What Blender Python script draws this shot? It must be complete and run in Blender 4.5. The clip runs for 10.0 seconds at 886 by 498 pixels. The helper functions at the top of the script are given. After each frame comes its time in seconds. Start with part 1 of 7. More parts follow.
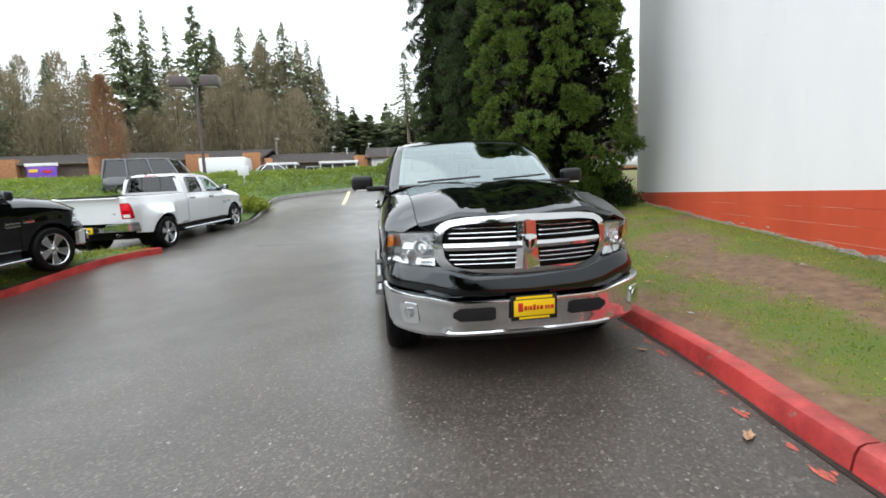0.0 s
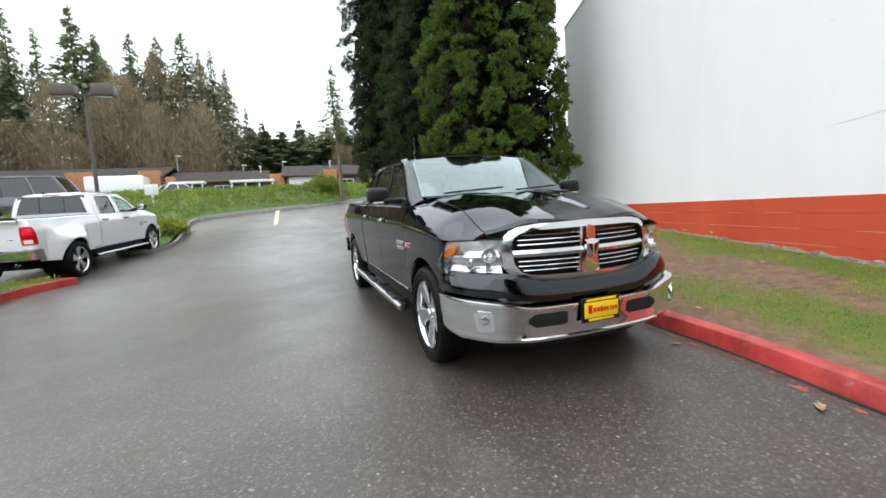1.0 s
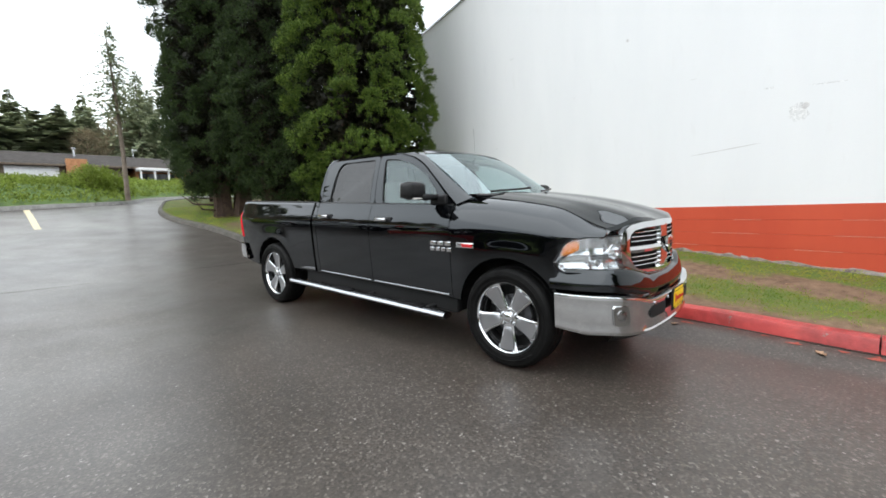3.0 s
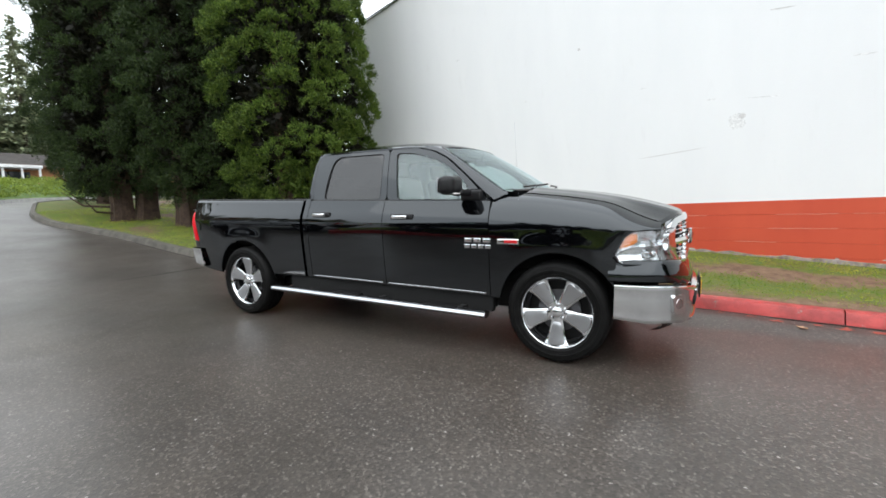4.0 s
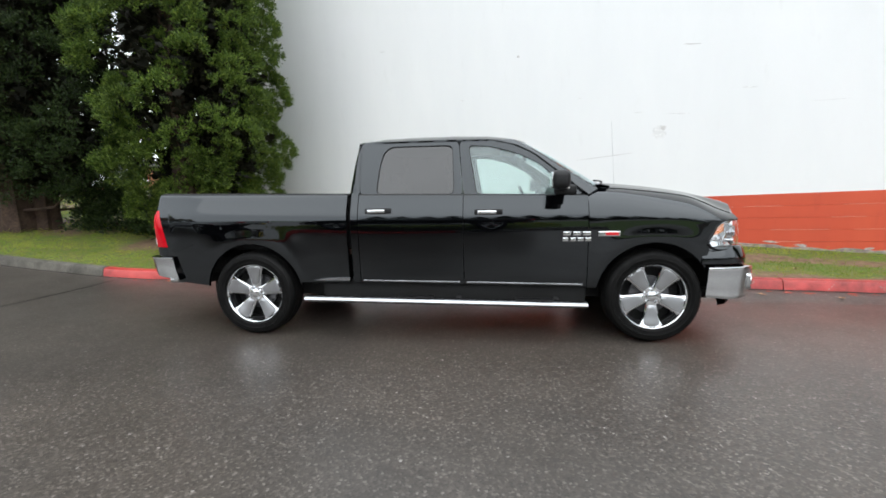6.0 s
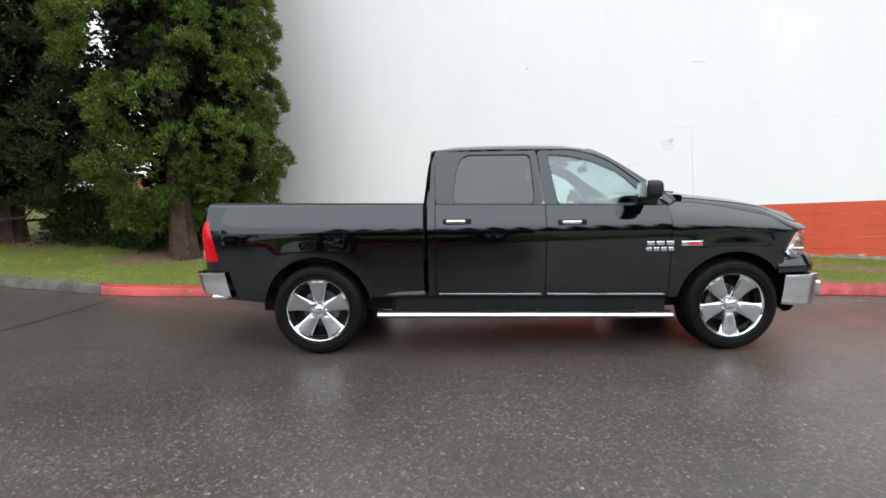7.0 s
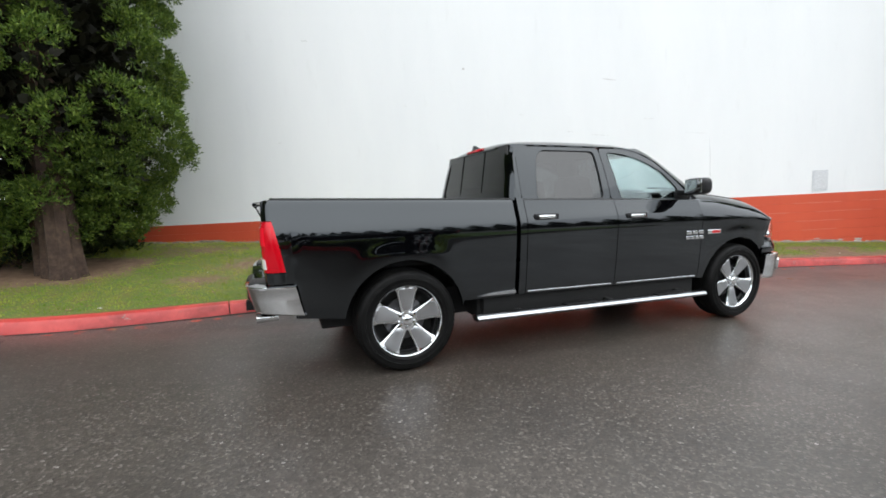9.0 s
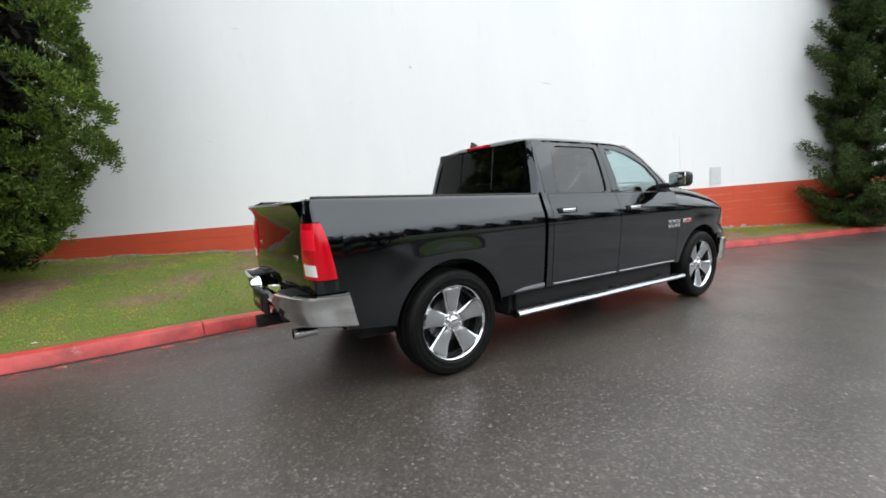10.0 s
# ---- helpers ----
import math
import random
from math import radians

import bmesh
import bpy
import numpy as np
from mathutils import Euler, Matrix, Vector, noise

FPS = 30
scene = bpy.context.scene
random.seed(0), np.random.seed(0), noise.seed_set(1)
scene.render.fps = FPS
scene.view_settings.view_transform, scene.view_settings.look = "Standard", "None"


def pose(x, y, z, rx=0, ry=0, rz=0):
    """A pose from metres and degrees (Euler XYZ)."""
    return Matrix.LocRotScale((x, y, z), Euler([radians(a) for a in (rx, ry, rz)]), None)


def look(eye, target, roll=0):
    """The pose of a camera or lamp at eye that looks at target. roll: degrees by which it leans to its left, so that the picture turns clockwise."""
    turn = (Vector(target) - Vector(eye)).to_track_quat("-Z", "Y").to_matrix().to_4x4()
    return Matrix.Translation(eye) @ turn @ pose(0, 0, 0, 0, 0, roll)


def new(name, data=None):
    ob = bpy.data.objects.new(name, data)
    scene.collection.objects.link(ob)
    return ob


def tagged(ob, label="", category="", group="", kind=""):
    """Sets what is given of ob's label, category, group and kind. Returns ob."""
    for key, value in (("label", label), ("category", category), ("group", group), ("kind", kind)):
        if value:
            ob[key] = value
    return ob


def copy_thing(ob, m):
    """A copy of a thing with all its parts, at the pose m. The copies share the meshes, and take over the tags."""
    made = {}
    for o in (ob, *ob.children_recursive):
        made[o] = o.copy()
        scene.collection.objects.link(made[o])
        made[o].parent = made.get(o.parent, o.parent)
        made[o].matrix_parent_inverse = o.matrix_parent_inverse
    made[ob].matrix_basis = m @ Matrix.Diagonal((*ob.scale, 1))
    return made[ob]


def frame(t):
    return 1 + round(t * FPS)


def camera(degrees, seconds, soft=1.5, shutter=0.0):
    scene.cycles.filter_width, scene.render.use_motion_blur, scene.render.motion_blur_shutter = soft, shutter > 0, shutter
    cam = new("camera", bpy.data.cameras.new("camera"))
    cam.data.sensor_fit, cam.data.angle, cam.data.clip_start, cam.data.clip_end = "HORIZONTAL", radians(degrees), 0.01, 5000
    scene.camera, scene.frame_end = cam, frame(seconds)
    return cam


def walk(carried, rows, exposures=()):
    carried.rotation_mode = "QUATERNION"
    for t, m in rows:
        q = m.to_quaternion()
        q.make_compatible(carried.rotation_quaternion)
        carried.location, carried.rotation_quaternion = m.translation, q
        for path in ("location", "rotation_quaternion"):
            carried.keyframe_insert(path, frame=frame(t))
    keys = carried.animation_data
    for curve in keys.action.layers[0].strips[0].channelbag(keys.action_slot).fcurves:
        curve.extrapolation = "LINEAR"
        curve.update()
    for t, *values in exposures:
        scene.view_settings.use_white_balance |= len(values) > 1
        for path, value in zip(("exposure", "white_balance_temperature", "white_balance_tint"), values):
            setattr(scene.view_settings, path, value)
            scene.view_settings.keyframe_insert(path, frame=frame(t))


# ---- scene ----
cam = camera(91.8, 10.0, soft=1.7)
METRES, EYE, TILT, LEAN, TURN = 11.545, 1.42, 1.85, -1.8, -5.8
ROWS = [
    (0.0, 0.0, 0.0, 0.0, -0.84, -8.75, 4.17),
    (0.5, -0.0461, 0.0033, 0.0004, -7.81, -7.45, 4.86),
    (1.0, -0.093, 0.0136, 0.0007, -12.39, -7.18, 4.8),
    (1.5, -0.1407, 0.0337, 0.0018, -19.54, -7.24, 4.77),
    (2.0, -0.1889, 0.0589, 0.0027, -25.91, -6.42, 5.8),
    (2.5, -0.2306, 0.0909, 0.0052, -33.02, -7.34, 3.94),
    (4.0, -0.3249, 0.2113, 0.003, -53.4, -8.06, 2.07),
    (4.5, -0.3493, 0.2559, 0.0029, -58.05, -8.91, 2.05),
    (5.0, -0.3712, 0.301, 0.004, -63.43, -9.17, 1.36),
    (6.5, -0.4048, 0.4459, 0.0059, -78.63, -8.33, 1.41),
    (7.0, -0.4063, 0.496, 0.0068, -80.88, -7.73, 1.04),
    (7.5, -0.4084, 0.5454, 0.0067, -86.95, -8.49, 0.33),
    (8.0, -0.4019, 0.5943, 0.0067, -93.56, -8.99, 0.49),
    (8.5, -0.3961, 0.6435, 0.0061, -99.14, -8.26, 0.63),
    (9.0, -0.381, 0.6887, 0.005, -102.56, -8.01, 0.62),
    (9.5, -0.363, 0.7348, 0.0045, -109.71, -7.77, 1.31),
    (10.0, -0.3401, 0.7761, 0.0021, -115.69, -7.94, 1.71),
]
walk(cam, [(t, pose(0, 0, EYE, TILT, LEAN, TURN) @ pose(METRES * x, METRES * y, METRES * z, 90 + pitch, roll, yaw)) for t, x, y, z, yaw, pitch, roll in ROWS])

# ---- light: an overcast sky and a very soft sun ----
world = bpy.data.worlds.new("overcast_sky")
scene.world = world
world.use_nodes = True
wn = world.node_tree
wn.nodes.clear()
sky = wn.nodes.new("ShaderNodeTexSky")
sky.sky_type, sky.sun_disc = "NISHITA", False
sky.sun_elevation, sky.sun_rotation = radians(50), radians(215)
sky.dust_density, sky.air_density = 4.0, 1.0
grey = wn.nodes.new("ShaderNodeHueSaturation")
grey.inputs["Saturation"].default_value = 0.25
# an overcast dome: three times as bright overhead as at the horizon
tc = wn.nodes.new("ShaderNodeTexCoord")
sep = wn.nodes.new("ShaderNodeSeparateXYZ")
rise = wn.nodes.new("ShaderNodeMapRange")
rise.inputs["From Min"].default_value, rise.inputs["From Max"].default_value = 0.0, 1.0
rise.inputs["To Min"].default_value, rise.inputs["To Max"].default_value = 17.5, 24.0
cloud = wn.nodes.new("ShaderNodeTexNoise")
cloud.inputs["Scale"].default_value, cloud.inputs["Detail"].default_value = 2.2, 3.0
soft = wn.nodes.new("ShaderNodeMapRange")
soft.inputs["To Min"].default_value, soft.inputs["To Max"].default_value = 0.9, 1.1
lum = wn.nodes.new("ShaderNodeMath")
lum.operation = "MULTIPLY"
tone = wn.nodes.new("ShaderNodeMix")
tone.data_type, tone.blend_type = "RGBA", "MULTIPLY"
tone.inputs["Factor"].default_value = 1.0
tone.inputs["A"].default_value = (0.94, 1.0, 1.056, 1)
veil = wn.nodes.new("ShaderNodeMix")
veil.data_type = "RGBA"
veil.inputs["Factor"].default_value = 0.92
back = wn.nodes.new("ShaderNodeBackground")
back.inputs["Strength"].default_value = 0.115
wout = wn.nodes.new("ShaderNodeOutputWorld")
wn.links.new(tc.outputs["Generated"], sep.inputs[0])
wn.links.new(tc.outputs["Generated"], cloud.inputs["Vector"])
wn.links.new(sep.outputs["Z"], rise.inputs["Value"])
wn.links.new(cloud.outputs["Fac"], soft.inputs["Value"])
wn.links.new(rise.outputs[0], lum.inputs[0])
wn.links.new(soft.outputs[0], lum.inputs[1])
wn.links.new(lum.outputs[0], tone.inputs["B"])
wn.links.new(sky.outputs["Color"], grey.inputs["Color"])
wn.links.new(grey.outputs["Color"], veil.inputs["A"])
wn.links.new(tone.outputs["Result"], veil.inputs["B"])
wn.links.new(veil.outputs["Result"], back.inputs["Color"])
wn.links.new(back.outputs["Background"], wout.inputs["Surface"])
sun_data = bpy.data.lights.new("sun", "SUN")
sun_data.energy, sun_data.angle, sun_data.color = 1.0, radians(90), (1.0, 0.97, 0.93)
sun = new("sun", sun_data)
sun.matrix_world = look((0, 0, 26), (16, 4, 0))
scene.view_settings.exposure = 0.0


# ---- materials ----
def put(node, **values):
    for key, value in values.items():
        key = key.replace("_", " ")
        if key in node.inputs:
            node.inputs[key].default_value = value


def plain(name, colour, rough=0.5, metal=0.0, coat=0.0, spec=0.5, clear=0.0, glow=0.0):
    m = bpy.data.materials.new(name)
    m.use_nodes = True
    b = m.node_tree.nodes["Principled BSDF"]
    put(b, Base_Color=(*colour, 1), Roughness=rough, Metallic=metal, Coat_Weight=coat, Coat_Roughness=0.03, Specular_IOR_Level=spec, Transmission_Weight=clear)
    if glow:
        put(b, Emission_Color=(*colour, 1), Emission_Strength=glow)
    return m


def ramp(nt, source, stops):
    r = nt.nodes.new("ShaderNodeValToRGB")
    while len(r.color_ramp.elements) < len(stops):
        r.color_ramp.elements.new(0.5)
    for e, (p, c) in zip(r.color_ramp.elements, stops):
        e.position, e.color = p, (*c, 1) if len(c) == 3 else c
    nt.links.new(source, r.inputs["Fac"])
    return r.outputs["Color"]


def grain(nt, vec, scale, detail=4.0, rough=0.6, dist=0.0):
    n = nt.nodes.new("ShaderNodeTexNoise")
    put(n, Scale=scale, Detail=detail, Roughness=rough, Distortion=dist)
    nt.links.new(vec, n.inputs["Vector"])
    return n.outputs["Fac"]


def blend(nt, fac, a, b, mode="MIX"):
    x = nt.nodes.new("ShaderNodeMix")
    x.data_type, x.blend_type = "RGBA", mode
    for val, key in ((fac, "Factor"), (a, "A"), (b, "B")):
        if hasattr(val, "links"):
            nt.links.new(val, x.inputs[key])
        elif key == "Factor":
            x.inputs[key].default_value = val
        else:
            x.inputs[key].default_value = (*val, 1)
    return x.outputs["Result"]


def calc(nt, op, a, b=0.0, clamp=False):
    x = nt.nodes.new("ShaderNodeMath")
    x.operation, x.use_clamp = op, clamp
    for val, k in ((a, 0), (b, 1)):
        if hasattr(val, "links"):
            nt.links.new(val, x.inputs[k])
        else:
            x.inputs[k].default_value = val
    return x.outputs[0]


def bumped(nt, b, height, strength=0.3, dist=0.01):
    n = nt.nodes.new("ShaderNodeBump")
    put(n, Strength=strength, Distance=dist)
    nt.links.new(height, n.inputs["Height"])
    nt.links.new(n.outputs["Normal"], b.inputs["Normal"])


def start(name, coords="Object"):
    m = bpy.data.materials.new(name)
    m.use_nodes = True
    nt = m.node_tree
    tc = nt.nodes.new("ShaderNodeTexCoord")
    return m, nt, nt.nodes["Principled BSDF"], tc.outputs[coords]


def speckled(name, c1, c2, scale=8.0, rough=0.7, bump=0.3, metal=0.0, fine=60.0, coat=0.0, island=0.0):
    """Two scales of variation: broad blotches between c1 and c2, and a fine grain in tone and relief."""
    m, nt, b, vec = start(name)
    broad = ramp(nt, grain(nt, vec, scale), [(0.32, c1), (0.68, c2)])
    fine_n = grain(nt, vec, fine, 3.0)
    tone = ramp(nt, fine_n, [(0.3, (0.72, 0.72, 0.72)), (0.7, (1.2, 1.2, 1.2))])
    col = blend(nt, 1.0, broad, tone, "MULTIPLY")
    if island:
        oi = nt.nodes.new("ShaderNodeNewGeometry")
        shade = ramp(nt, oi.outputs["Random Per Island"], [(0.0, (1 - island,) * 3), (1.0, (1 + island,) * 3)])
        col = blend(nt, 1.0, col, shade, "MULTIPLY")
    nt.links.new(col, b.inputs["Base Color"])
    put(b, Roughness=rough, Metallic=metal, Coat_Weight=coat)
    if bump:
        bumped(nt, b, fine_n, bump, 0.01)
    return m


def asphalt_material():
    m, nt, b, vec = start("wet_asphalt")
    stones = nt.nodes.new("ShaderNodeTexVoronoi")
    put(stones, Scale=72.0)
    nt.links.new(vec, stones.inputs["Vector"])
    stone_tone = ramp(nt, stones.outputs["Color"], [(0.0, (0.030, 0.0255, 0.0215)), (0.66, (0.058, 0.049, 0.041)), (0.84, (0.096, 0.083, 0.071)), (0.94, (0.15, 0.136, 0.12)), (1.0, (0.34, 0.32, 0.30))])
    broad = ramp(nt, grain(nt, vec, 0.35, 5.0, 0.6, 0.6), [(0.3, (0.78, 0.79, 0.81)), (0.7, (1.36, 1.34, 1.33))])
    col = blend(nt, 1.0, stone_tone, broad, "MULTIPLY")
    nt.links.new(col, b.inputs["Base Color"])
    pool = grain(nt, vec, 0.55, 4.0, 0.55, 0.4)
    wet = ramp(nt, pool, [(0.34, (0.60, 0.60, 0.60)), (0.70, (0.48, 0.48, 0.48))])
    nt.links.new(wet, b.inputs["Roughness"])
    put(b, Specular_IOR_Level=0.14, Coat_IOR=1.40)
    film = ramp(nt, pool, [(0.30, (0.82, 0.82, 0.82)), (0.62, (1.0, 1.0, 1.0))])
    nt.links.new(film, b.inputs["Coat Weight"])
    slick = ramp(nt, grain(nt, vec, 1.7, 4.0, 0.6), [(0.3, (0.39, 0.39, 0.39)), (0.7, (0.28, 0.28, 0.28))])
    nt.links.new(slick, b.inputs["Coat Roughness"])
    hgt = calc(nt, "ADD", calc(nt, "MULTIPLY", stones.outputs["Distance"], 0.7), calc(nt, "MULTIPLY", grain(nt, vec, 30.0), 0.35))
    bumped(nt, b, hgt, 0.36, 0.007)
    return m


def verge_material():
    m, nt, b, vec = start("verge_soil_and_turf")
    at = nt.nodes.new("ShaderNodeAttribute")
    at.attribute_name = "turf"
    patch = calc(nt, "ADD", at.outputs["Fac"], calc(nt, "MULTIPLY", calc(nt, "SUBTRACT", grain(nt, vec, 6.0, 5.0, 0.65), 0.5), 0.9))
    soil = ramp(nt, grain(nt, vec, 9.0), [(0.3, (0.100, 0.056, 0.032)), (0.7, (0.205, 0.130, 0.078))])
    turf = ramp(nt, grain(nt, vec, 5.0, 6.0, 0.7), [(0.28, (0.130, 0.088, 0.034)), (0.42, (0.120, 0.122, 0.024)), (0.60, (0.080, 0.122, 0.017))])
    fac = ramp(nt, patch, [(0.30, (0, 0, 0)), (0.70, (1, 1, 1))])
    nt.links.new(blend(nt, fac, soil, turf), b.inputs["Base Color"])
    put(b, Roughness=0.9)
    bumped(nt, b, grain(nt, vec, 45.0), 0.4, 0.015)
    return m


def painted_wall_material(name, c1, c2, dirt):
    m, nt, b, vec = start(name)
    mp = nt.nodes.new("ShaderNodeMapping")
    mp.inputs["Scale"].default_value = (1.0, 1.0, 0.25)
    nt.links.new(vec, mp.inputs["Vector"])
    base = ramp(nt, grain(nt, mp.outputs["Vector"], 0.9, 5.0, 0.6), [(0.3, c1), (0.7, c2)])
    fine_n = grain(nt, vec, 55.0, 4.0)
    streak = ramp(nt, grain(nt, mp.outputs["Vector"], 5.0, 5.0), [(0.62, (1, 1, 1)), (0.8, dirt)])
    nt.links.new(blend(nt, 1.0, base, streak, "MULTIPLY"), b.inputs["Base Color"])
    put(b, Roughness=0.62)
    bumped(nt, b, calc(nt, "ADD", fine_n, grain(nt, vec, 6.0)), 0.16, 0.01)
    return m


def kerb_material():
    m, nt, b, vec = start("red_kerb_paint")
    wear = grain(nt, vec, 7.0, 6.0, 0.7, 0.4)
    red = ramp(nt, grain(nt, vec, 3.0), [(0.3, (0.36, 0.028, 0.028)), (0.7, (0.55, 0.070, 0.060))])
    conc = ramp(nt, grain(nt, vec, 30.0), [(0.3, (0.20, 0.16, 0.13)), (0.7, (0.36, 0.31, 0.27))])
    fac = ramp(nt, wear, [(0.63, (0, 0, 0)), (0.69, (1, 1, 1))])
    grime = ramp(nt, grain(nt, vec, 2.4, 6.0, 0.7, 0.5), [(0.34, (0.50, 0.44, 0.44)), (0.56, (1.0, 1.0, 1.0))])
    nt.links.new(blend(nt, 1.0, blend(nt, fac, red, conc), grime, "MULTIPLY"), b.inputs["Base Color"])
    put(b, Roughness=0.38)
    bumped(nt, b, calc(nt, "ADD", wear, grain(nt, vec, 50.0)), 0.35, 0.01)
    return m


def leaf_material(name, c1, c2, c3, patchy=False):
    m, nt, b, vec = start(name)
    geo = nt.nodes.new("ShaderNodeNewGeometry")
    col = ramp(nt, geo.outputs["Random Per Island"], [(0.0, c1), (0.6, c2), (1.0, c3)])
    broad = ramp(nt, grain(nt, vec, 0.9, 3.0), [(0.3, (0.7, 0.7, 0.7)), (0.7, (1.25, 1.25, 1.2))])
    if patchy:
        dry = ramp(nt, grain(nt, vec, 1.6, 4.0, 0.65), [(0.40, (0.85, 0.95, 0.8)), (0.64, (2.0, 1.35, 1.9))])
        col = blend(nt, 1.0, col, dry, "MULTIPLY")
    nt.links.new(blend(nt, 1.0, col, broad, "MULTIPLY"), b.inputs["Base Color"])
    put(b, Roughness=0.55, Specular_IOR_Level=0.3)
    back = nt.nodes.new("ShaderNodeBsdfTranslucent")
    mix = nt.nodes.new("ShaderNodeMixShader")
    mix.inputs[0].default_value = 0.32
    nt.links.new(blend(nt, 1.0, col, broad, "MULTIPLY"), back.inputs["Color"])
    nt.links.new(b.outputs["BSDF"], mix.inputs[1])
    nt.links.new(back.outputs["BSDF"], mix.inputs[2])
    nt.links.new(mix.outputs["Shader"], nt.nodes["Material Output"].inputs["Surface"])
    return m


ASPHALT = asphalt_material()
VERGE = verge_material()
WALL_WHITE = painted_wall_material("white_wall_paint", (0.77, 0.78, 0.785), (0.815, 0.82, 0.82), (0.955, 0.95, 0.945))
WALL_RED = painted_wall_material("red_wall_paint", (0.50, 0.060, 0.024), (0.60, 0.086, 0.034), (0.85, 0.8, 0.8))
KERB_RED = kerb_material()
CONCRETE = speckled("kerb_concrete", (0.16, 0.155, 0.14), (0.27, 0.26, 0.24), 5.0, 0.8, 0.5)
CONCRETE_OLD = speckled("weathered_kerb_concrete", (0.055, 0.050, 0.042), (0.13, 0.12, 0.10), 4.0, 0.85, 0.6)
CONCRETE_PALE = speckled("pale_kerb_concrete", (0.30, 0.295, 0.28), (0.48, 0.47, 0.45), 5.0, 0.8, 0.5)
FOOTING = speckled("rough_footing", (0.13, 0.10, 0.085), (0.34, 0.30, 0.27), 9.0, 0.9, 0.6)
BARK = speckled("cedar_bark", (0.034, 0.019, 0.013), (0.080, 0.050, 0.034), 6.0, 0.9, 0.9, fine=25.0)
BARK_GREY = speckled("fir_bark", (0.06, 0.045, 0.035), (0.14, 0.11, 0.085), 4.0, 0.9, 0.6)
TUFT_LIGHT = leaf_material("cypress_foliage", (0.034, 0.068, 0.012), (0.086, 0.142, 0.022), (0.200, 0.270, 0.046))
TUFT_DARK = leaf_material("cypress_foliage_dark", (0.018, 0.033, 0.011), (0.036, 0.061, 0.018), (0.066, 0.100, 0.026))
CONIFER = leaf_material("conifer_needles", (0.022, 0.042, 0.012), (0.048, 0.082, 0.020), (0.085, 0.125, 0.034))
# needles paler than real ones: distance haze is put into their colour
FIR = leaf_material("hazed_fir_needles", (0.15, 0.185, 0.115), (0.25, 0.285, 0.17), (0.34, 0.36, 0.22))
# near-black leaves: the shade inside the crowns is put into their colour
INNER_SHADE = leaf_material("inner_crown_shade", (0.010, 0.011, 0.006), (0.015, 0.016, 0.008), (0.022, 0.020, 0.012))
TWIG = leaf_material("bare_twigs", (0.19, 0.152, 0.098), (0.27, 0.220, 0.145), (0.35, 0.295, 0.205))
RUST_LEAF = leaf_material("russet_leaves", (0.16, 0.085, 0.045), (0.26, 0.135, 0.07), (0.34, 0.19, 0.10))
IVY = leaf_material("ivy_leaves", (0.15, 0.20, 0.03), (0.20, 0.265, 0.045), (0.25, 0.31, 0.065))
GRASS = leaf_material("grass_blades", (0.17, 0.225, 0.028), (0.235, 0.295, 0.036), (0.36, 0.34, 0.085))
VERGE_GRASS = leaf_material("verge_grass_blades", (0.150, 0.245, 0.020), (0.200, 0.300, 0.028), (0.27, 0.34, 0.052), True)
BLACK_PAINT = plain("black_car_paint", (0.0012, 0.0013, 0.0017), 0.02, 0.0, 0.0, 0.76)
put(BLACK_PAINT.node_tree.nodes["Principled BSDF"], Specular_Tint=(0.90, 0.96, 1.0, 1))
WHITE_PAINT = plain("white_car_paint", (0.72, 0.74, 0.75), 0.25, 0.0, 1.0)
GREY_PAINT = plain("grey_car_paint", (0.075, 0.08, 0.085), 0.25, 0.3, 1.0)
CHROME = plain("chrome", (0.72, 0.73, 0.74), 0.07, 1.0)
SATIN = plain("satin_chrome", (0.46, 0.47, 0.49), 0.22, 1.0)
LAMP_CHROME = plain("lamp_chrome", (0.78, 0.79, 0.81), 0.17, 0.92)
RIM_GREY = plain("satin_wheel_face", (0.50, 0.51, 0.53), 0.30, 1.0)
DISC = plain("dull_steel", (0.10, 0.10, 0.105), 0.45, 1.0)
PLASTIC = speckled("black_plastic", (0.006, 0.006, 0.0065), (0.011, 0.011, 0.012), 20.0, 0.42, 0.15, fine=180.0)
put(PLASTIC.node_tree.nodes["Principled BSDF"], Specular_IOR_Level=0.3)
RUBBER = speckled("tyre_rubber", (0.0045, 0.0045, 0.0045), (0.009, 0.0088, 0.0085), 12.0, 0.45, 0.3, fine=120.0)
put(RUBBER.node_tree.nodes["Principled BSDF"], Specular_IOR_Level=0.10)
VOID = plain("matt_black", (0.004, 0.004, 0.004), 0.9)
LAMP_RED = plain("red_lens", (0.50, 0.002, 0.010), 0.12, spec=0.35)
LAMP_RED_LIGHT = plain("bright_red_lens", (0.78, 0.012, 0.03), 0.10, spec=0.4)
LAMP_AMBER = plain("amber_reflector", (0.85, 0.22, 0.015), 0.15, coat=1.0)
LAMP_WHITE = plain("white_lens", (0.78, 0.76, 0.74), 0.12, coat=1.0)
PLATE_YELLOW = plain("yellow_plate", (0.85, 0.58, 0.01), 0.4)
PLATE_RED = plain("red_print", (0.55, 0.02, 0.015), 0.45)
BADGE_RED = plain("red_badge", (0.55, 0.015, 0.02), 0.25, coat=1.0)
SEAT = speckled("grey_upholstery", (0.22, 0.215, 0.20), (0.30, 0.295, 0.28), 10.0, 0.85, 0.3)
TRIM_GREY = speckled("grey_cabin_trim", (0.14, 0.14, 0.135), (0.20, 0.20, 0.19), 10.0, 0.7, 0.2)
BED_LINER = speckled("bed_liner", (0.010, 0.010, 0.010), (0.02, 0.02, 0.02), 15.0, 0.7, 0.4)


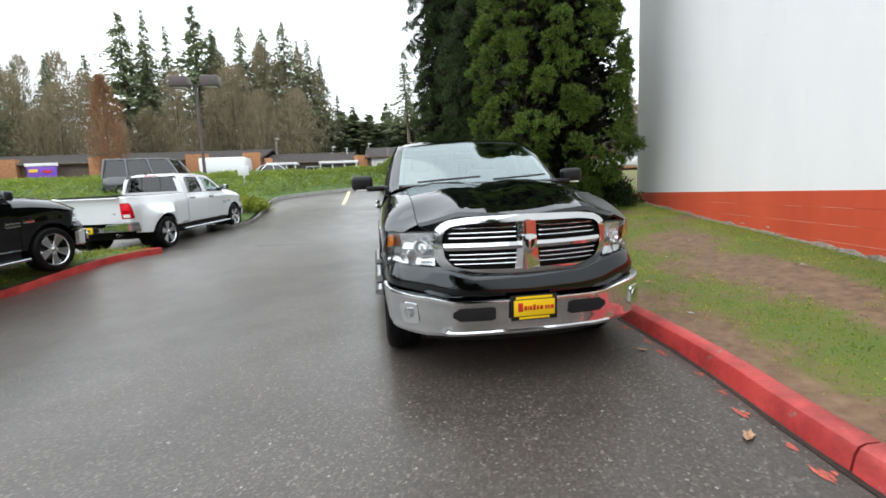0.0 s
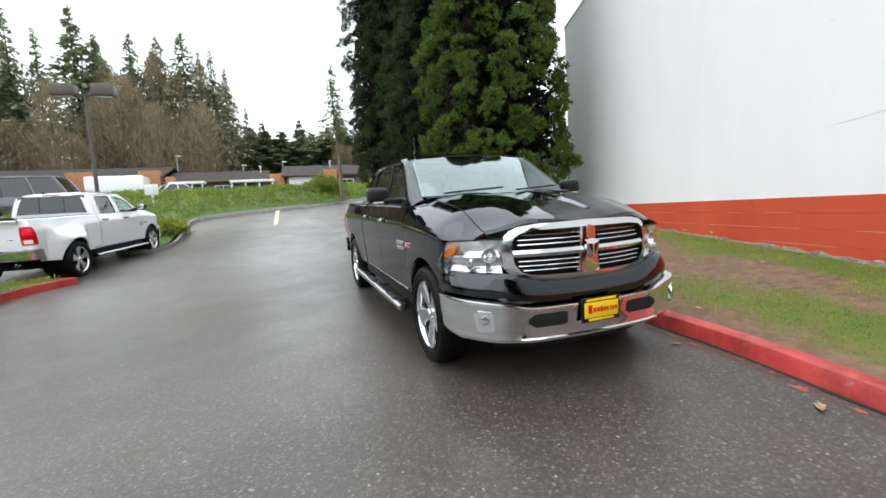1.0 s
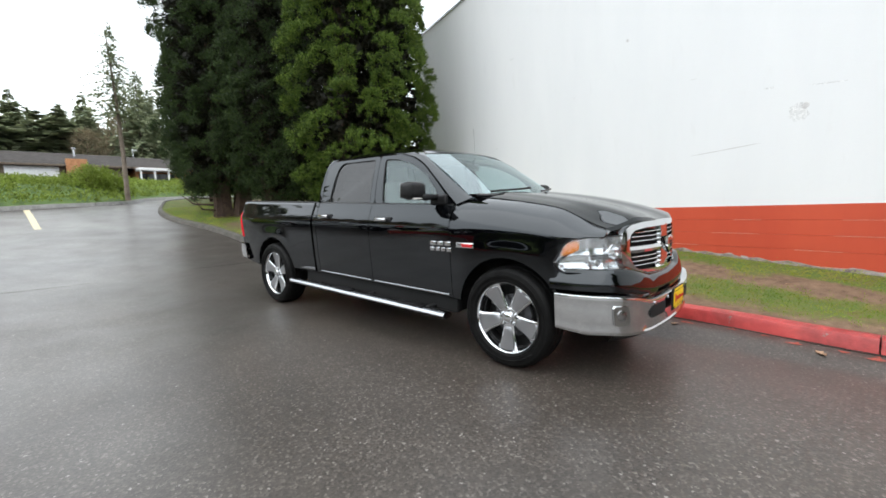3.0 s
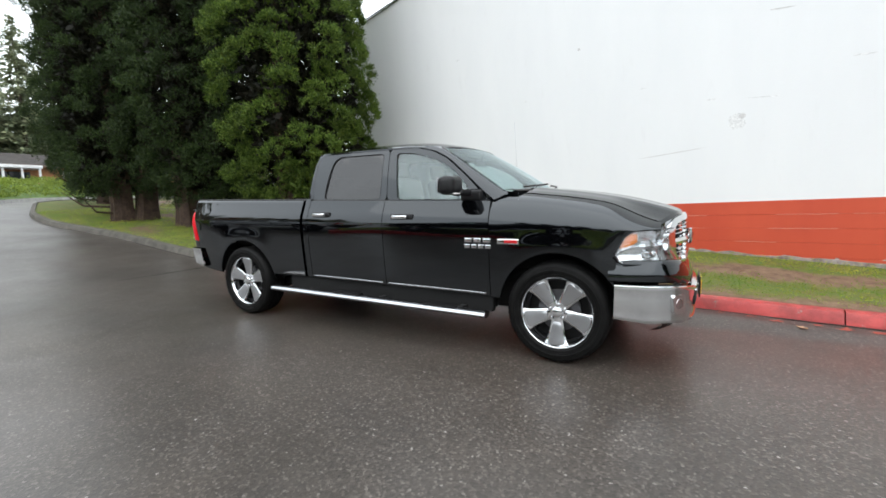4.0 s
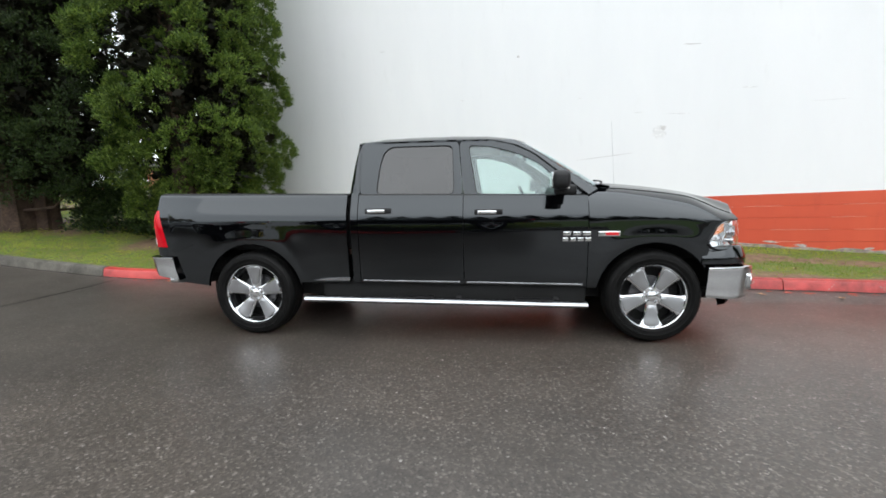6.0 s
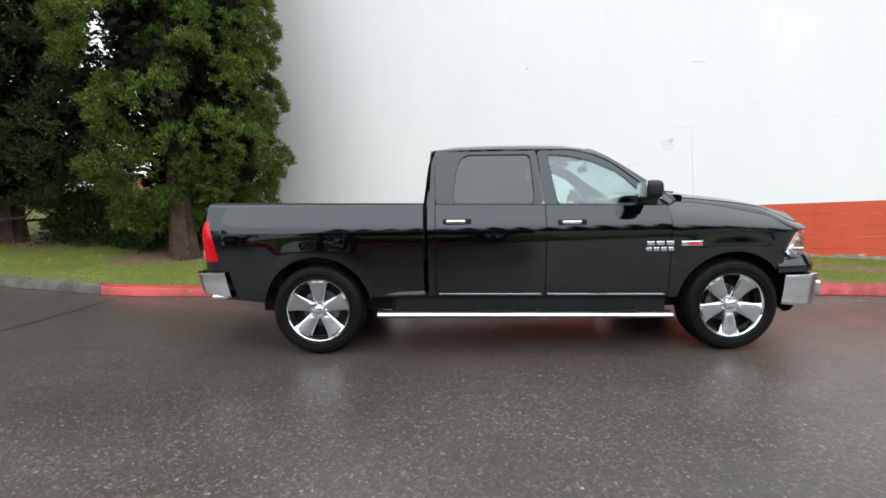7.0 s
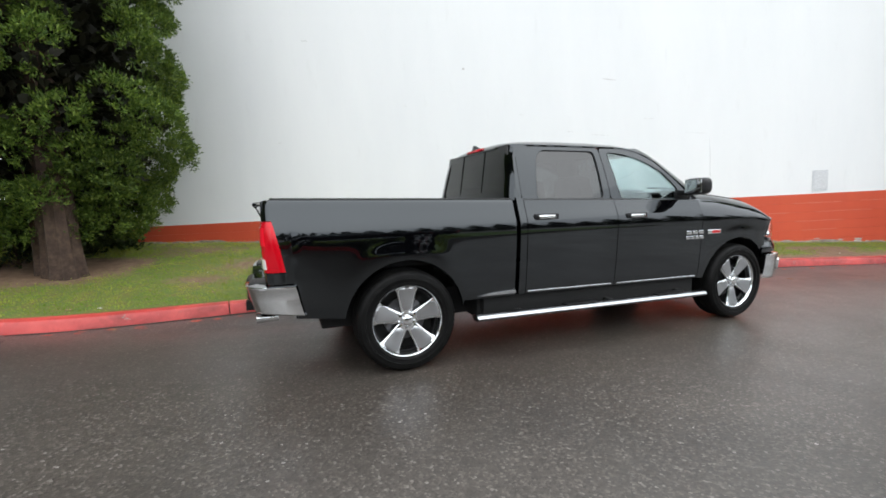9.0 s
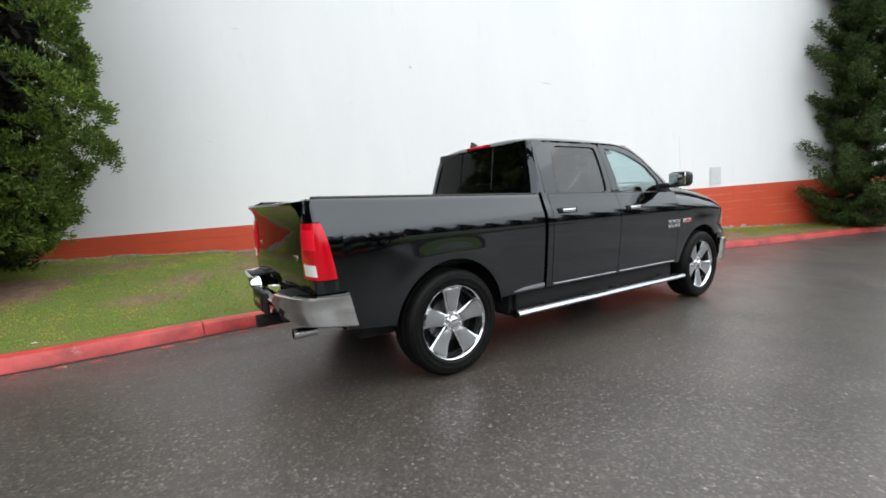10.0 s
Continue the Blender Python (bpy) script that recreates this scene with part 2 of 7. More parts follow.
def glass_material(name, tint, gloss=0.085, coat=(1.0, 1.0, 1.0)):
    """A thin pane: see-through, with a mirror gloss that grows towards grazing angles."""
    m = bpy.data.materials.new(name)
    m.use_nodes = True
    nt = m.node_tree
    nt.nodes.clear()
    out = nt.nodes.new("ShaderNodeOutputMaterial")
    mix = nt.nodes.new("ShaderNodeMixShader")
    lw = nt.nodes.new("ShaderNodeLayerWeight")
    lw.inputs["Blend"].default_value = 0.5
    edge = calc(nt, "POWER", lw.outputs["Facing"], 5.0)
    fac = calc(nt, "ADD", calc(nt, "MULTIPLY", edge, 1.0 - gloss), gloss, True)
    tr = nt.nodes.new("ShaderNodeBsdfTransparent")
    tr.inputs["Color"].default_value = (*tint, 1)
    gl = nt.nodes.new("ShaderNodeBsdfGlossy")
    gl.inputs["Roughness"].default_value = 0.0
    gl.inputs["Color"].default_value = (*coat, 1)
    nt.links.new(fac, mix.inputs[0])
    nt.links.new(tr.outputs[0], mix.inputs[1])
    nt.links.new(gl.outputs[0], mix.inputs[2])
    nt.links.new(mix.outputs[0], out.inputs["Surface"])
    return m


GLASS = glass_material("window_glass", (0.68, 0.80, 0.77), 0.12, (0.88, 1.0, 1.0))
SCREEN = glass_material("coated_windscreen", (0.50, 0.62, 0.64), 0.20, (0.86, 0.98, 1.0))
GLASS_DARK = glass_material("privacy_glass", (0.035, 0.04, 0.042), 0.075)
GLASS_LENS = glass_material("lamp_lens", (0.93, 0.95, 0.95))


# ---- building helpers ----
def part(name, bm, material, parent=None, label="", smooth=35.0):
    """Link a bmesh as one mesh object under its thing."""
    me = bpy.data.meshes.new(name)
    bm.to_mesh(me)
    bm.free()
    return link(name, me, material, parent, label, smooth)


def link(name, me, material, parent=None, label="", smooth=35.0):
    if material is not None and not me.materials:
        me.materials.append(material)
    if smooth:
        me.polygons.foreach_set("use_smooth", np.ones(len(me.polygons), dtype=bool))
        me.set_sharp_from_angle(angle=radians(smooth))
    ob = new(name, me)
    if parent is not None:
        ob.parent = parent
    if label:
        ob["label"] = label
    return ob


def thing(name, label, category, m=None, group="", kind=""):
    ob = new(name)
    ob.empty_display_size = 0.1
    if m is not None:
        ob.matrix_world = m
    return tagged(ob, label, category, group, kind)


def mesh_of(name, verts, faces):
    me = bpy.data.meshes.new(name)
    me.from_pydata([tuple(v) for v in verts], [], [tuple(f) for f in faces])
    me.update()
    return me


def quads(name, verts, corner_count):
    """A mesh from an array of loose polygons, corner_count vertices each."""
    n = len(verts) // corner_count
    me = bpy.data.meshes.new(name)
    me.vertices.add(len(verts))
    me.vertices.foreach_set("co", np.asarray(verts, dtype=np.float32).ravel())
    me.loops.add(n * corner_count)
    me.loops.foreach_set("vertex_index", np.arange(n * corner_count, dtype=np.int32))
    me.polygons.add(n)
    me.polygons.foreach_set("loop_start", np.arange(0, n * corner_count, corner_count, dtype=np.int32))
    me.update(calc_edges=True)
    return me


def box(sx, sy, sz, x=0.0, y=0.0, z=0.0, bevel=0.0, seg=2):
    bm = bmesh.new()
    bmesh.ops.create_cube(bm, size=1.0, matrix=Matrix.LocRotScale((x, y, z), None, (sx, sy, sz)))
    if bevel:
        bmesh.ops.bevel(bm, geom=bm.edges[:], offset=bevel, segments=seg, affect="EDGES", profile=0.5)
    return bm


def rod(a, b, r, seg=10, r2=None):
    a, b = Vector(a), Vector(b)
    bm = bmesh.new()
    m = Matrix.Translation((a + b) / 2) @ (b - a).to_track_quat("Z", "Y").to_matrix().to_4x4()
    bmesh.ops.create_cone(bm, cap_ends=True, segments=seg, radius1=r, radius2=r if r2 is None else r2, depth=(b - a).length, matrix=m)
    return bm


def merge(*bms):
    out = bmesh.new()
    for bm in bms:
        me = bpy.data.meshes.new("tmp")
        bm.to_mesh(me)
        bm.free()
        out.from_mesh(me)
        bpy.data.meshes.remove(me)
    return out


def loft(sections, closed=False, caps=False):
    """A skin through rows of points; each row has the same count."""
    bm = bmesh.new()
    rows = [[bm.verts.new(p) for p in s] for s in sections]
    n = len(rows[0])
    for a, b in zip(rows, rows[1:]):
        for i in range(n if closed else n - 1):
            j = (i + 1) % n
            try:
                bm.faces.new((a[i], a[j], b[j], b[i]))
            except ValueError:
                pass
    if caps:
        bm.faces.new(rows[0])
        bm.faces.new(rows[-1][::-1])
    bmesh.ops.remove_doubles(bm, verts=bm.verts[:], dist=1e-5)
    bmesh.ops.recalc_face_normals(bm, faces=bm.faces[:])
    return bm


def rim_in(bm, way, depth=0.025):
    """Turn the open border of a skin inwards, so that a panel has an edge with depth."""
    edges = [e for e in bm.edges if e.is_boundary]
    made = bmesh.ops.extrude_edge_only(bm, edges=edges)
    vs = [g for g in made["geom"] if isinstance(g, bmesh.types.BMVert)]
    bmesh.ops.translate(bm, verts=vs, vec=Vector(way) * depth)
    return bm


def prism(points, axis_vec, depth):
    """A flat polygon with thickness along axis_vec."""
    bm = bmesh.new()
    f = bm.faces.new([bm.verts.new(p) for p in points])
    made = bmesh.ops.extrude_face_region(bm, geom=[f])
    bmesh.ops.translate(bm, verts=[g for g in made["geom"] if isinstance(g, bmesh.types.BMVert)], vec=Vector(axis_vec) * depth)
    bmesh.ops.recalc_face_normals(bm, faces=bm.faces[:])
    return bm


def spline(points, step):
    """A smooth line through plan points, sampled about every step metres."""
    p = [np.array(q, dtype=float) for q in points]
    p = [2 * p[0] - p[1]] + p + [2 * p[-1] - p[-2]]
    out = []
    for i in range(1, len(p) - 2):
        n = max(2, int(np.linalg.norm(p[i + 1] - p[i]) / step))
        for k in range(n):
            t = k / n
            out.append(0.5 * (2 * p[i] + (p[i + 1] - p[i - 1]) * t + (2 * p[i - 1] - 5 * p[i] + 4 * p[i + 1] - p[i + 2]) * t * t + (3 * p[i] - p[i - 1] - 3 * p[i + 1] + p[i + 2]) * t ** 3))
    out.append(p[-2])
    return np.array(out)


# ---- the lie of the land ----
LEVEL = pose(0, 0, EYE, TILT, LEAN, TURN) @ pose(0, 0, EYE, 0, 0, TURN).inverted()


def sstep(v):
    v = np.clip(v, 0.0, 1.0)
    return v * v * (3 - 2 * v)


def road_z(x, y):
    """Height of the paved drive: a long even slope, with a ramp that climbs past the gutter."""
    x, y = np.asarray(x, dtype=float), np.asarray(y, dtype=float)
    base = np.interp(y, [-400, 8.0, 9.6, 11.2, 12.6, 18.6, 22, 26, 30, 38, 46, 60, 400], [0, 0, 0.04, 0.12, 0.25, 0.87, 1.36, 1.6, 1.8, 2.1, 2.2, 2.6, 2.6])
    hump = 0.30 * sstep((-1 - x) / 4.6) * sstep((y - 6.5) / 4.5) * (1 - sstep((y - 12.0) / 5.0))
    hump -= 0.22 * sstep((-3.2 - x) / 2.2) * sstep((y - 9.3) / 2.6) * (1 - sstep((y - 16.5) / 4.0))
    fall = -0.0314 * np.interp(x + 0.3, [0, 1.85, 2.25], [0, 1.85, 0.2]) * sstep((y + 6) / 6) * (1 - sstep((y - 9) / 3))
    lie = np.clip(LEVEL[2][0] * x, -2.0, 1.0) * (1 - sstep((y - 18) / 10)) + np.clip(LEVEL[2][1] * y, -1.6, 1.4)
    return base + hump + fall + lie


KERB_LINE = spline([(-3.4, -22), (-1.2, -14), (0.0, -9), (0.62, -6.5), (1.3, -3.4), (1.76, -1.0), (1.93, 0.4), (2.02, 1.8), (2.12, 2.6), (2.15, 3.6), (2.13, 6), (2.07, 8.3), (1.93, 9.6), (1.72, 10.6), (1.58, 11.6), (1.52, 13), (1.5, 15), (1.3, 16.7), (1.12, 17.9), (1.14, 19.5), (1.46, 20.8), (2.45, 23.1), (5, 25.5), (9, 27), (16, 28)], 0.22)
LEFT_LINE = spline([(-9.4, -6), (-8.4, 1), (-7.3, 5.2), (-6.64, 7.7), (-6.41, 8.6), (-6.05, 9.7), (-5.62, 10.5), (-5.66, 10.85), (-6.2, 11.0), (-8, 10.6), (-12, 9.8), (-20, 9)], 0.22)
FAR_LINE = spline([(-46, 24.5), (-20, 22.8), (-9.5, 21.9), (-7.8, 21.2), (-7.2, 19.5), (-7.0, 17.4), (-6.5, 16.2), (-5.75, 16.0), (-5.38, 16.8), (-5.42, 18.5), (-5.5, 20.2), (-5.1, 21.0), (-4.2, 21.4), (-2.1, 22.0), (-0.2, 22.4), (1.0, 23.2), (1.8, 25.0), (4.2, 27.6), (9, 29.6), (16, 30.6)], 0.25)
WALL_DIR = Vector((0.2961, 0.9552, 0))
WALL_OUT = Vector((-0.9552, 0.2961, 0))
WALL_AT = Vector((4.45, 2.365, 0))


def beyond(line, x, y):
    """Signed distance from a plan line; positive on its right-hand side."""
    d = line[1:] - line[:-1]
    px = np.asarray(x)[..., None] - line[:-1, 0]
    py = np.asarray(y)[..., None] - line[:-1, 1]
    t = np.clip((px * d[:, 0] + py * d[:, 1]) / (d ** 2).sum(1), 0, 1)
    qx, qy = px - t * d[:, 0], py - t * d[:, 1]
    dist = np.hypot(qx, qy)
    k = dist.argmin(-1)
    side = np.take_along_axis(d[:, 0] * py - d[:, 1] * px, k[..., None], -1)[..., 0]
    return np.take_along_axis(dist, k[..., None], -1)[..., 0] * np.where(side < 0, 1, -1)


def verge_z(x, y):
    """The raised verge between the kerb and the wall."""
    d = np.maximum(beyond(KERB_LINE, x, y), 0)
    bank = 0.11 + 0.22 * sstep(d / 3.2) * (1 - 0.75 * sstep((np.asarray(y) - 9) / 4))
    return road_z(x, y) + bank


def grid_sheet(xs, ys, height, keep=None):
    gx, gy = np.meshgrid(xs, ys, indexing="ij")
    gz = height(gx, gy)
    verts = np.stack([gx, gy, gz], -1).reshape(-1, 3)
    nx, ny = gx.shape
    idx = np.arange(nx * ny).reshape(nx, ny)
    f = np.stack([idx[:-1, :-1], idx[1:, :-1], idx[1:, 1:], idx[:-1, 1:]], -1).reshape(-1, 4)
    if keep is not None:
        ok = keep(gx, gy).reshape(-1)
        f = f[ok[f].all(1)]
    used = np.unique(f)
    back = -np.ones(len(verts), dtype=int)
    back[used] = np.arange(len(used))
    return verts[used].tolist(), back[f].tolist()


def steps(*spans):
    out = []
    for a, b, s in spans:
        out.extend(np.arange(a, b, s))
    return np.array(out + [spans[-1][1]])


# ---- ground ----
v, f = grid_sheet(steps((-400, -60, 40), (-60, -14, 4), (-14, 0.5, 0.5), (0.5, 3, 0.1), (3, 14, 0.5), (14, 60, 4), (60, 400, 40)), steps((-400, -60, 40), (-60, -12, 4), (-12, 30, 0.5), (30, 70, 4), (70, 400, 40)), road_z)
tagged(link("ground", mesh_of("ground", v, f), ASPHALT), "wet dark asphalt drive sloping up past a gutter", "asphalt", kind="structure")


def strip_between(line, inner, height, rows=14):
    """Sheet from a kerb line to a second line."""
    secs = []
    for p, q in zip(line, inner):
        t = np.linspace(0, 1, rows)
        xs, ys = p[0] + (q[0] - p[0]) * t, p[1] + (q[1] - p[1]) * t
        zs = height(xs, ys)
        secs.append([(a, b, c) for a, b, c in zip(xs, ys, zs)])
    return secs


def kerb_top(line, w):
    d = np.gradient(line, axis=0)
    d /= np.linalg.norm(d, axis=1)[:, None]
    return line + np.stack([d[:, 1], -d[:, 0]], -1) * w


def kerb_run(name, line, near, material, parent, height=0.135, width=0.118, lift=road_z):
    """One kerb stone along a stretch of line, with a battered face and a rounded nose."""
    inner = [kerb_top(line, w) for w in (-0.028, -0.004, 0.014, 0.045, width, width + 0.002)]
    hs = (-0.06, height * 0.62, height * 0.86, height * 0.97, height, -0.06)
    secs = []
    for i in range(len(line)):
        z0 = float(lift(*line[i]))
        secs.append([(inner[k][i][0], inner[k][i][1], z0 + hs[k]) for k in range(6)])
    return part(name, loft(secs, closed=True, caps=True), material, parent)


def kerb_thing(name, label, line, material_of, stone_length, joints=()):
    top = thing(name, label, "kerb", kind="structure")
    cum = np.concatenate([[0], np.cumsum(np.linalg.norm(np.diff(line, axis=0), axis=1))])
    top_i = int(np.argmax(line[:, 1])) if joints else 0
    cuts = [0.0] + [float(np.interp(y, line[:top_i, 1], cum[:top_i])) for y in joints]
    while cuts[-1] < cum[-1] - 0.4:
        cuts.append(cuts[-1] + stone_length)
    for s, e in zip(cuts, cuts[1:]):
        e = min(e - 0.012, cum[-1])
        samples = np.linspace(s, e, max(3, int((e - s) / 0.25)))
        seg = np.stack([np.interp(samples, cum, line[:, 0]), np.interp(samples, cum, line[:, 1])], -1)
        kerb_run("kerb_stone", seg, None, material_of(seg.mean(0)), top)
    return top


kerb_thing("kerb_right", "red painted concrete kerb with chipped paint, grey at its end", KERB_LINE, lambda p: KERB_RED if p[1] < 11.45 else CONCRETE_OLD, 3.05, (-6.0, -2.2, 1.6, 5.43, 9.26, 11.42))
kerb_thing("kerb_left", "red painted concrete kerb round a grass island", LEFT_LINE, lambda p: KERB_RED if 4.5 < p[1] < 10.2 else CONCRETE, 3.05)
kerb_thing("kerb_far", "grey concrete kerb along an ivy bank", FAR_LINE, lambda p: CONCRETE_PALE if p[0] > -5 else CONCRETE, 3.05)

# verge between the kerb and the building
inner_line = kerb_top(KERB_LINE, 0.108)
wall_side = []
for p in inner_line:
    s = (Vector((*p, 0)) - WALL_AT).dot(WALL_DIR)
    q = WALL_AT + WALL_DIR * (s + 0.6) + WALL_OUT * -0.15
    if p[1] > 13:
        q = Vector((p[0] + 16, p[1] * 0.75 + 4.5, 0))
    wall_side.append((max(q.x, p[0] + 0.3), q.y))
secs = strip_between(inner_line, wall_side, verge_z, 26)
verge = part("verge", loft(secs), VERGE)


def turf_at(x, y):
    """How much grass there is on the verge: bare by the kerb, in a worn band and under the tree."""
    x, y = np.asarray(x, dtype=float), np.asarray(y, dtype=float)
    d = np.maximum(beyond(KERB_LINE, x, y), 0)
    n = np.array([noise.noise(Vector((a * 0.8, b * 0.8, 3.0))) + 0.5 * noise.noise(Vector((a * 2.3, b * 2.3, 9.0))) + 0.35 * noise.noise(Vector((a * 6.0, b * 6.0, 5.0))) for a, b in zip(x.ravel(), y.ravel())]).reshape(x.shape)
    dw = np.maximum((WALL_AT.x + 0.31 * (y - WALL_AT.y) - x) * 0.955, 0)
    f = d / (d + dw + 1e-6)
    near = 1 - sstep((y - 5.5) / 3)
    t = 0.56 + 0.85 * n
    t -= near * 0.62 * np.exp(-(d / 0.36) ** 2)
    t += near * 0.22 * np.exp(-((d - 0.85) / 0.35) ** 2)
    t -= near * 0.60 * np.exp(-((f - 0.62) / 0.13) ** 2)
    t += near * 0.70 * (1 - sstep((dw - 0.35) / 0.35))
    t += (1 - near) * (0.10 + 0.40 * (1 - sstep((d - 1.3) / 0.9)))
    t -= 0.9 * (1 - sstep((np.hypot(x - 3.9, (y - 11.9) * 0.8) - 0.5) / 1.0))
    t -= 0.6 * (1 - sstep((np.hypot(x - 3.0, (y - 16.2) * 0.7) - 0.9) / 0.8))
    t += 0.5 * sstep((y - 12.5) / 3) * (1 - sstep((np.hypot(x - 3.0, 0) - 0.0) / 1.0))
    return np.clip(t, 0, 1)


co = np.array([q.co[:2] for q in verge.data.vertices])
turf_attr = verge.data.attributes.new("turf", "FLOAT", "POINT")
turf_attr.data.foreach_set("value", turf_at(co[:, 0], co[:, 1]).astype(np.float32))
tagged(verge, "patchy grass verge with bare brown soil", "grass", kind="structure")


# ---- the building with the red base ----
def wall_point(s, out, z):
    p = WALL_AT + WALL_DIR * s + WALL_OUT * out
    return Vector((p.x, p.y, z))


RED_TOP, WALL_TOP, S_END, S_FAR = 1.31, 7.25, 11.3, -46.0


def wall_slab(s0, s1, out, z0, z1, thick, bevel=0.0):
    m = Matrix(((WALL_DIR.x, WALL_OUT.x, 0, 0), (WALL_DIR.y, WALL_OUT.y, 0, 0), (0, 0, 1, 0), (0, 0, 0, 1)))
    c = wall_point((s0 + s1) / 2, out - thick / 2, (z0 + z1) / 2)
    bm = box(s1 - s0, thick, z1 - z0, bevel=bevel, seg=1)
    bmesh.ops.transform(bm, matrix=Matrix.Translation(c) @ m, verts=bm.verts[:])
    bmesh.ops.recalc_face_normals(bm, faces=bm.faces[:])
    return bm


wall = thing("wall_building", "tall white painted block wall with a red painted base", "wall", kind="structure")
part("white_face", wall_slab(S_FAR, S_END, 0.0, RED_TOP, WALL_TOP, 0.3), WALL_WHITE, wall, "white painted upper wall")
part("end_face", merge(wall_slab(S_END - 0.3, S_END - 0.002, -0.302, -1.0, WALL_TOP - 0.01, 14.0)), WALL_WHITE, wall)
part("roof_edge", wall_slab(S_FAR, S_END + 0.03, 0.03, WALL_TOP, WALL_TOP + 0.09, 0.4, 0.01), SATIN, wall, "thin metal roof edging")
z = RED_TOP
while z > -1.2:
    part("block_course", wall_slab(S_FAR, S_END, 0.004, z - 0.1985, z - 0.0005, 0.3, 0.003), WALL_RED, wall)
    z -= 0.2
rng = random.Random(4)
# rough edge of the footing along the foot of the wall
secs = []
for i in range(160):
    s = -18 + i * 29 / 159
    p = wall_point(s, 0.03, 0)
    zb = float(verge_z(p.x, p.y))
    top_z = zb + 0.012 + 0.05 * rng.random() ** 2
    o = 0.012 + 0.02 * rng.random()
    secs.append([wall_point(s, 0.0, top_z + 0.006), wall_point(s, o, top_z), wall_point(s, o + 0.03, zb - 0.05), wall_point(s, 0.0, zb - 0.1)])
part("footing", loft(secs), FOOTING, wall, "rough exposed concrete footing")


def blotch(name, s, z, w, h, material, label="", spin=0.0, out=0.0015, seed=0):
    """A thin ragged patch on the wall face."""
    r = random.Random(seed)
    pts = []
    for k in range(18):
        a = 2 * math.pi * k / 18
        q = 0.8 + 0.35 * r.random()
        u, w2 = math.cos(a) * w / 2 * q, math.sin(a) * h / 2 * q
        pts.append(wall_point(s + u * math.cos(spin) - w2 * math.sin(spin), 0.0, z + u * math.sin(spin) + w2 * math.cos(spin)))
    part(name, prism(pts, WALL_OUT, out), material, wall, label, smooth=0)


SCUFF = speckled("scuffed_plaster", (0.72, 0.725, 0.72), (0.82, 0.82, 0.815), 14.0, 0.8, 0.5)
SCUFF_DARK = speckled("dark_scuff", (0.54, 0.53, 0.52), (0.70, 0.69, 0.68), 14.0, 0.8, 0.5)
VENT_SLAT = speckled("panel_grey", (0.60, 0.61, 0.63), (0.66, 0.67, 0.68), 8.0, 0.5, 0.1)
blotch("patch", 0.0, 2.51, 0.23, 0.25, SCUFF, "rounded repair patch", seed=1)
blotch("scuff", -0.07, 2.58, 0.08, 0.08, SCUFF_DARK, seed=2, out=0.005)
for i, (s, z, w, h, spin) in enumerate([(2.6, 4.3, 0.06, 0.05, 0.2), (-1.35, 3.1, 0.22, 0.03, 0.1), (0.35, 2.9, 0.14, 0.03, 0.1), (-0.5, 3.95, 0.3, 0.02, 0.15), (5.9, 5.0, 0.14, 0.04, 0.05), (6.6, 2.95, 0.12, 0.03, 0.0), (0.9, 2.15, 1.1, 0.012, -0.06), (-2.4, 2.75, 0.5, 0.012, 0.05), (1.4, 3.3, 0.12, 0.02, 0.1), (7.6, 0.98, 0.1, 0.05, 0.3), (3.9, 3.6, 0.1, 0.03, 0.2), (-0.3, 2.8, 0.45, 0.018, 0.12)]):
    blotch("scuff", s, z, w, h, SCUFF if i % 3 else SCUFF_DARK, seed=10 + i, spin=spin)

JOINT = speckled("pale_joint", (0.60, 0.20, 0.13), (0.74, 0.36, 0.28), 25.0, 0.8, 0.4)
CHIPPED = speckled("chipped_concrete", (0.30, 0.27, 0.25), (0.58, 0.55, 0.52), 25.0, 0.9, 0.6)
rj = random.Random(21)
for row in range(1, 5):
    s0 = -9.0 + rj.uniform(0, 1)
    while s0 < 5.0:
        ln = rj.uniform(0.3, 1.3)
        part("mortar_joint", wall_slab(s0, s0 + ln, 0.0062, RED_TOP - 0.2 * row - 0.0035, RED_TOP - 0.2 * row + 0.0025, 0.01), JOINT, wall)
        s0 += ln + rj.uniform(0.15, 1.4)
for k in range(26):
    s0 = rj.uniform(-7.0, 6.0)
    p = wall_point(s0, 0.03, 0)
    blotch("paint_chip", s0, float(verge_z(p.x, p.y)) + rj.uniform(0.02, 0.17) ** 1.3, rj.uniform(0.04, 0.20), rj.uniform(0.015, 0.05), CHIPPED, seed=60 + k, spin=rj.uniform(-0.15, 0.15), out=0.007)

vent = thing("wall_vent", "pale grey flat metal access panel on the white wall", "vent", kind="")
part("plate", wall_slab(-5.35, -5.0, 0.014, 1.36, 1.82, 0.014, 0.004), speckled("vent_grey", (0.60, 0.61, 0.63), (0.67, 0.68, 0.69), 6.0, 0.5, 0.1), vent)
part("cover", wall_slab(-5.315, -5.035, 0.022, 1.40, 1.78, 0.008, 0.003), VENT_SLAT, vent)

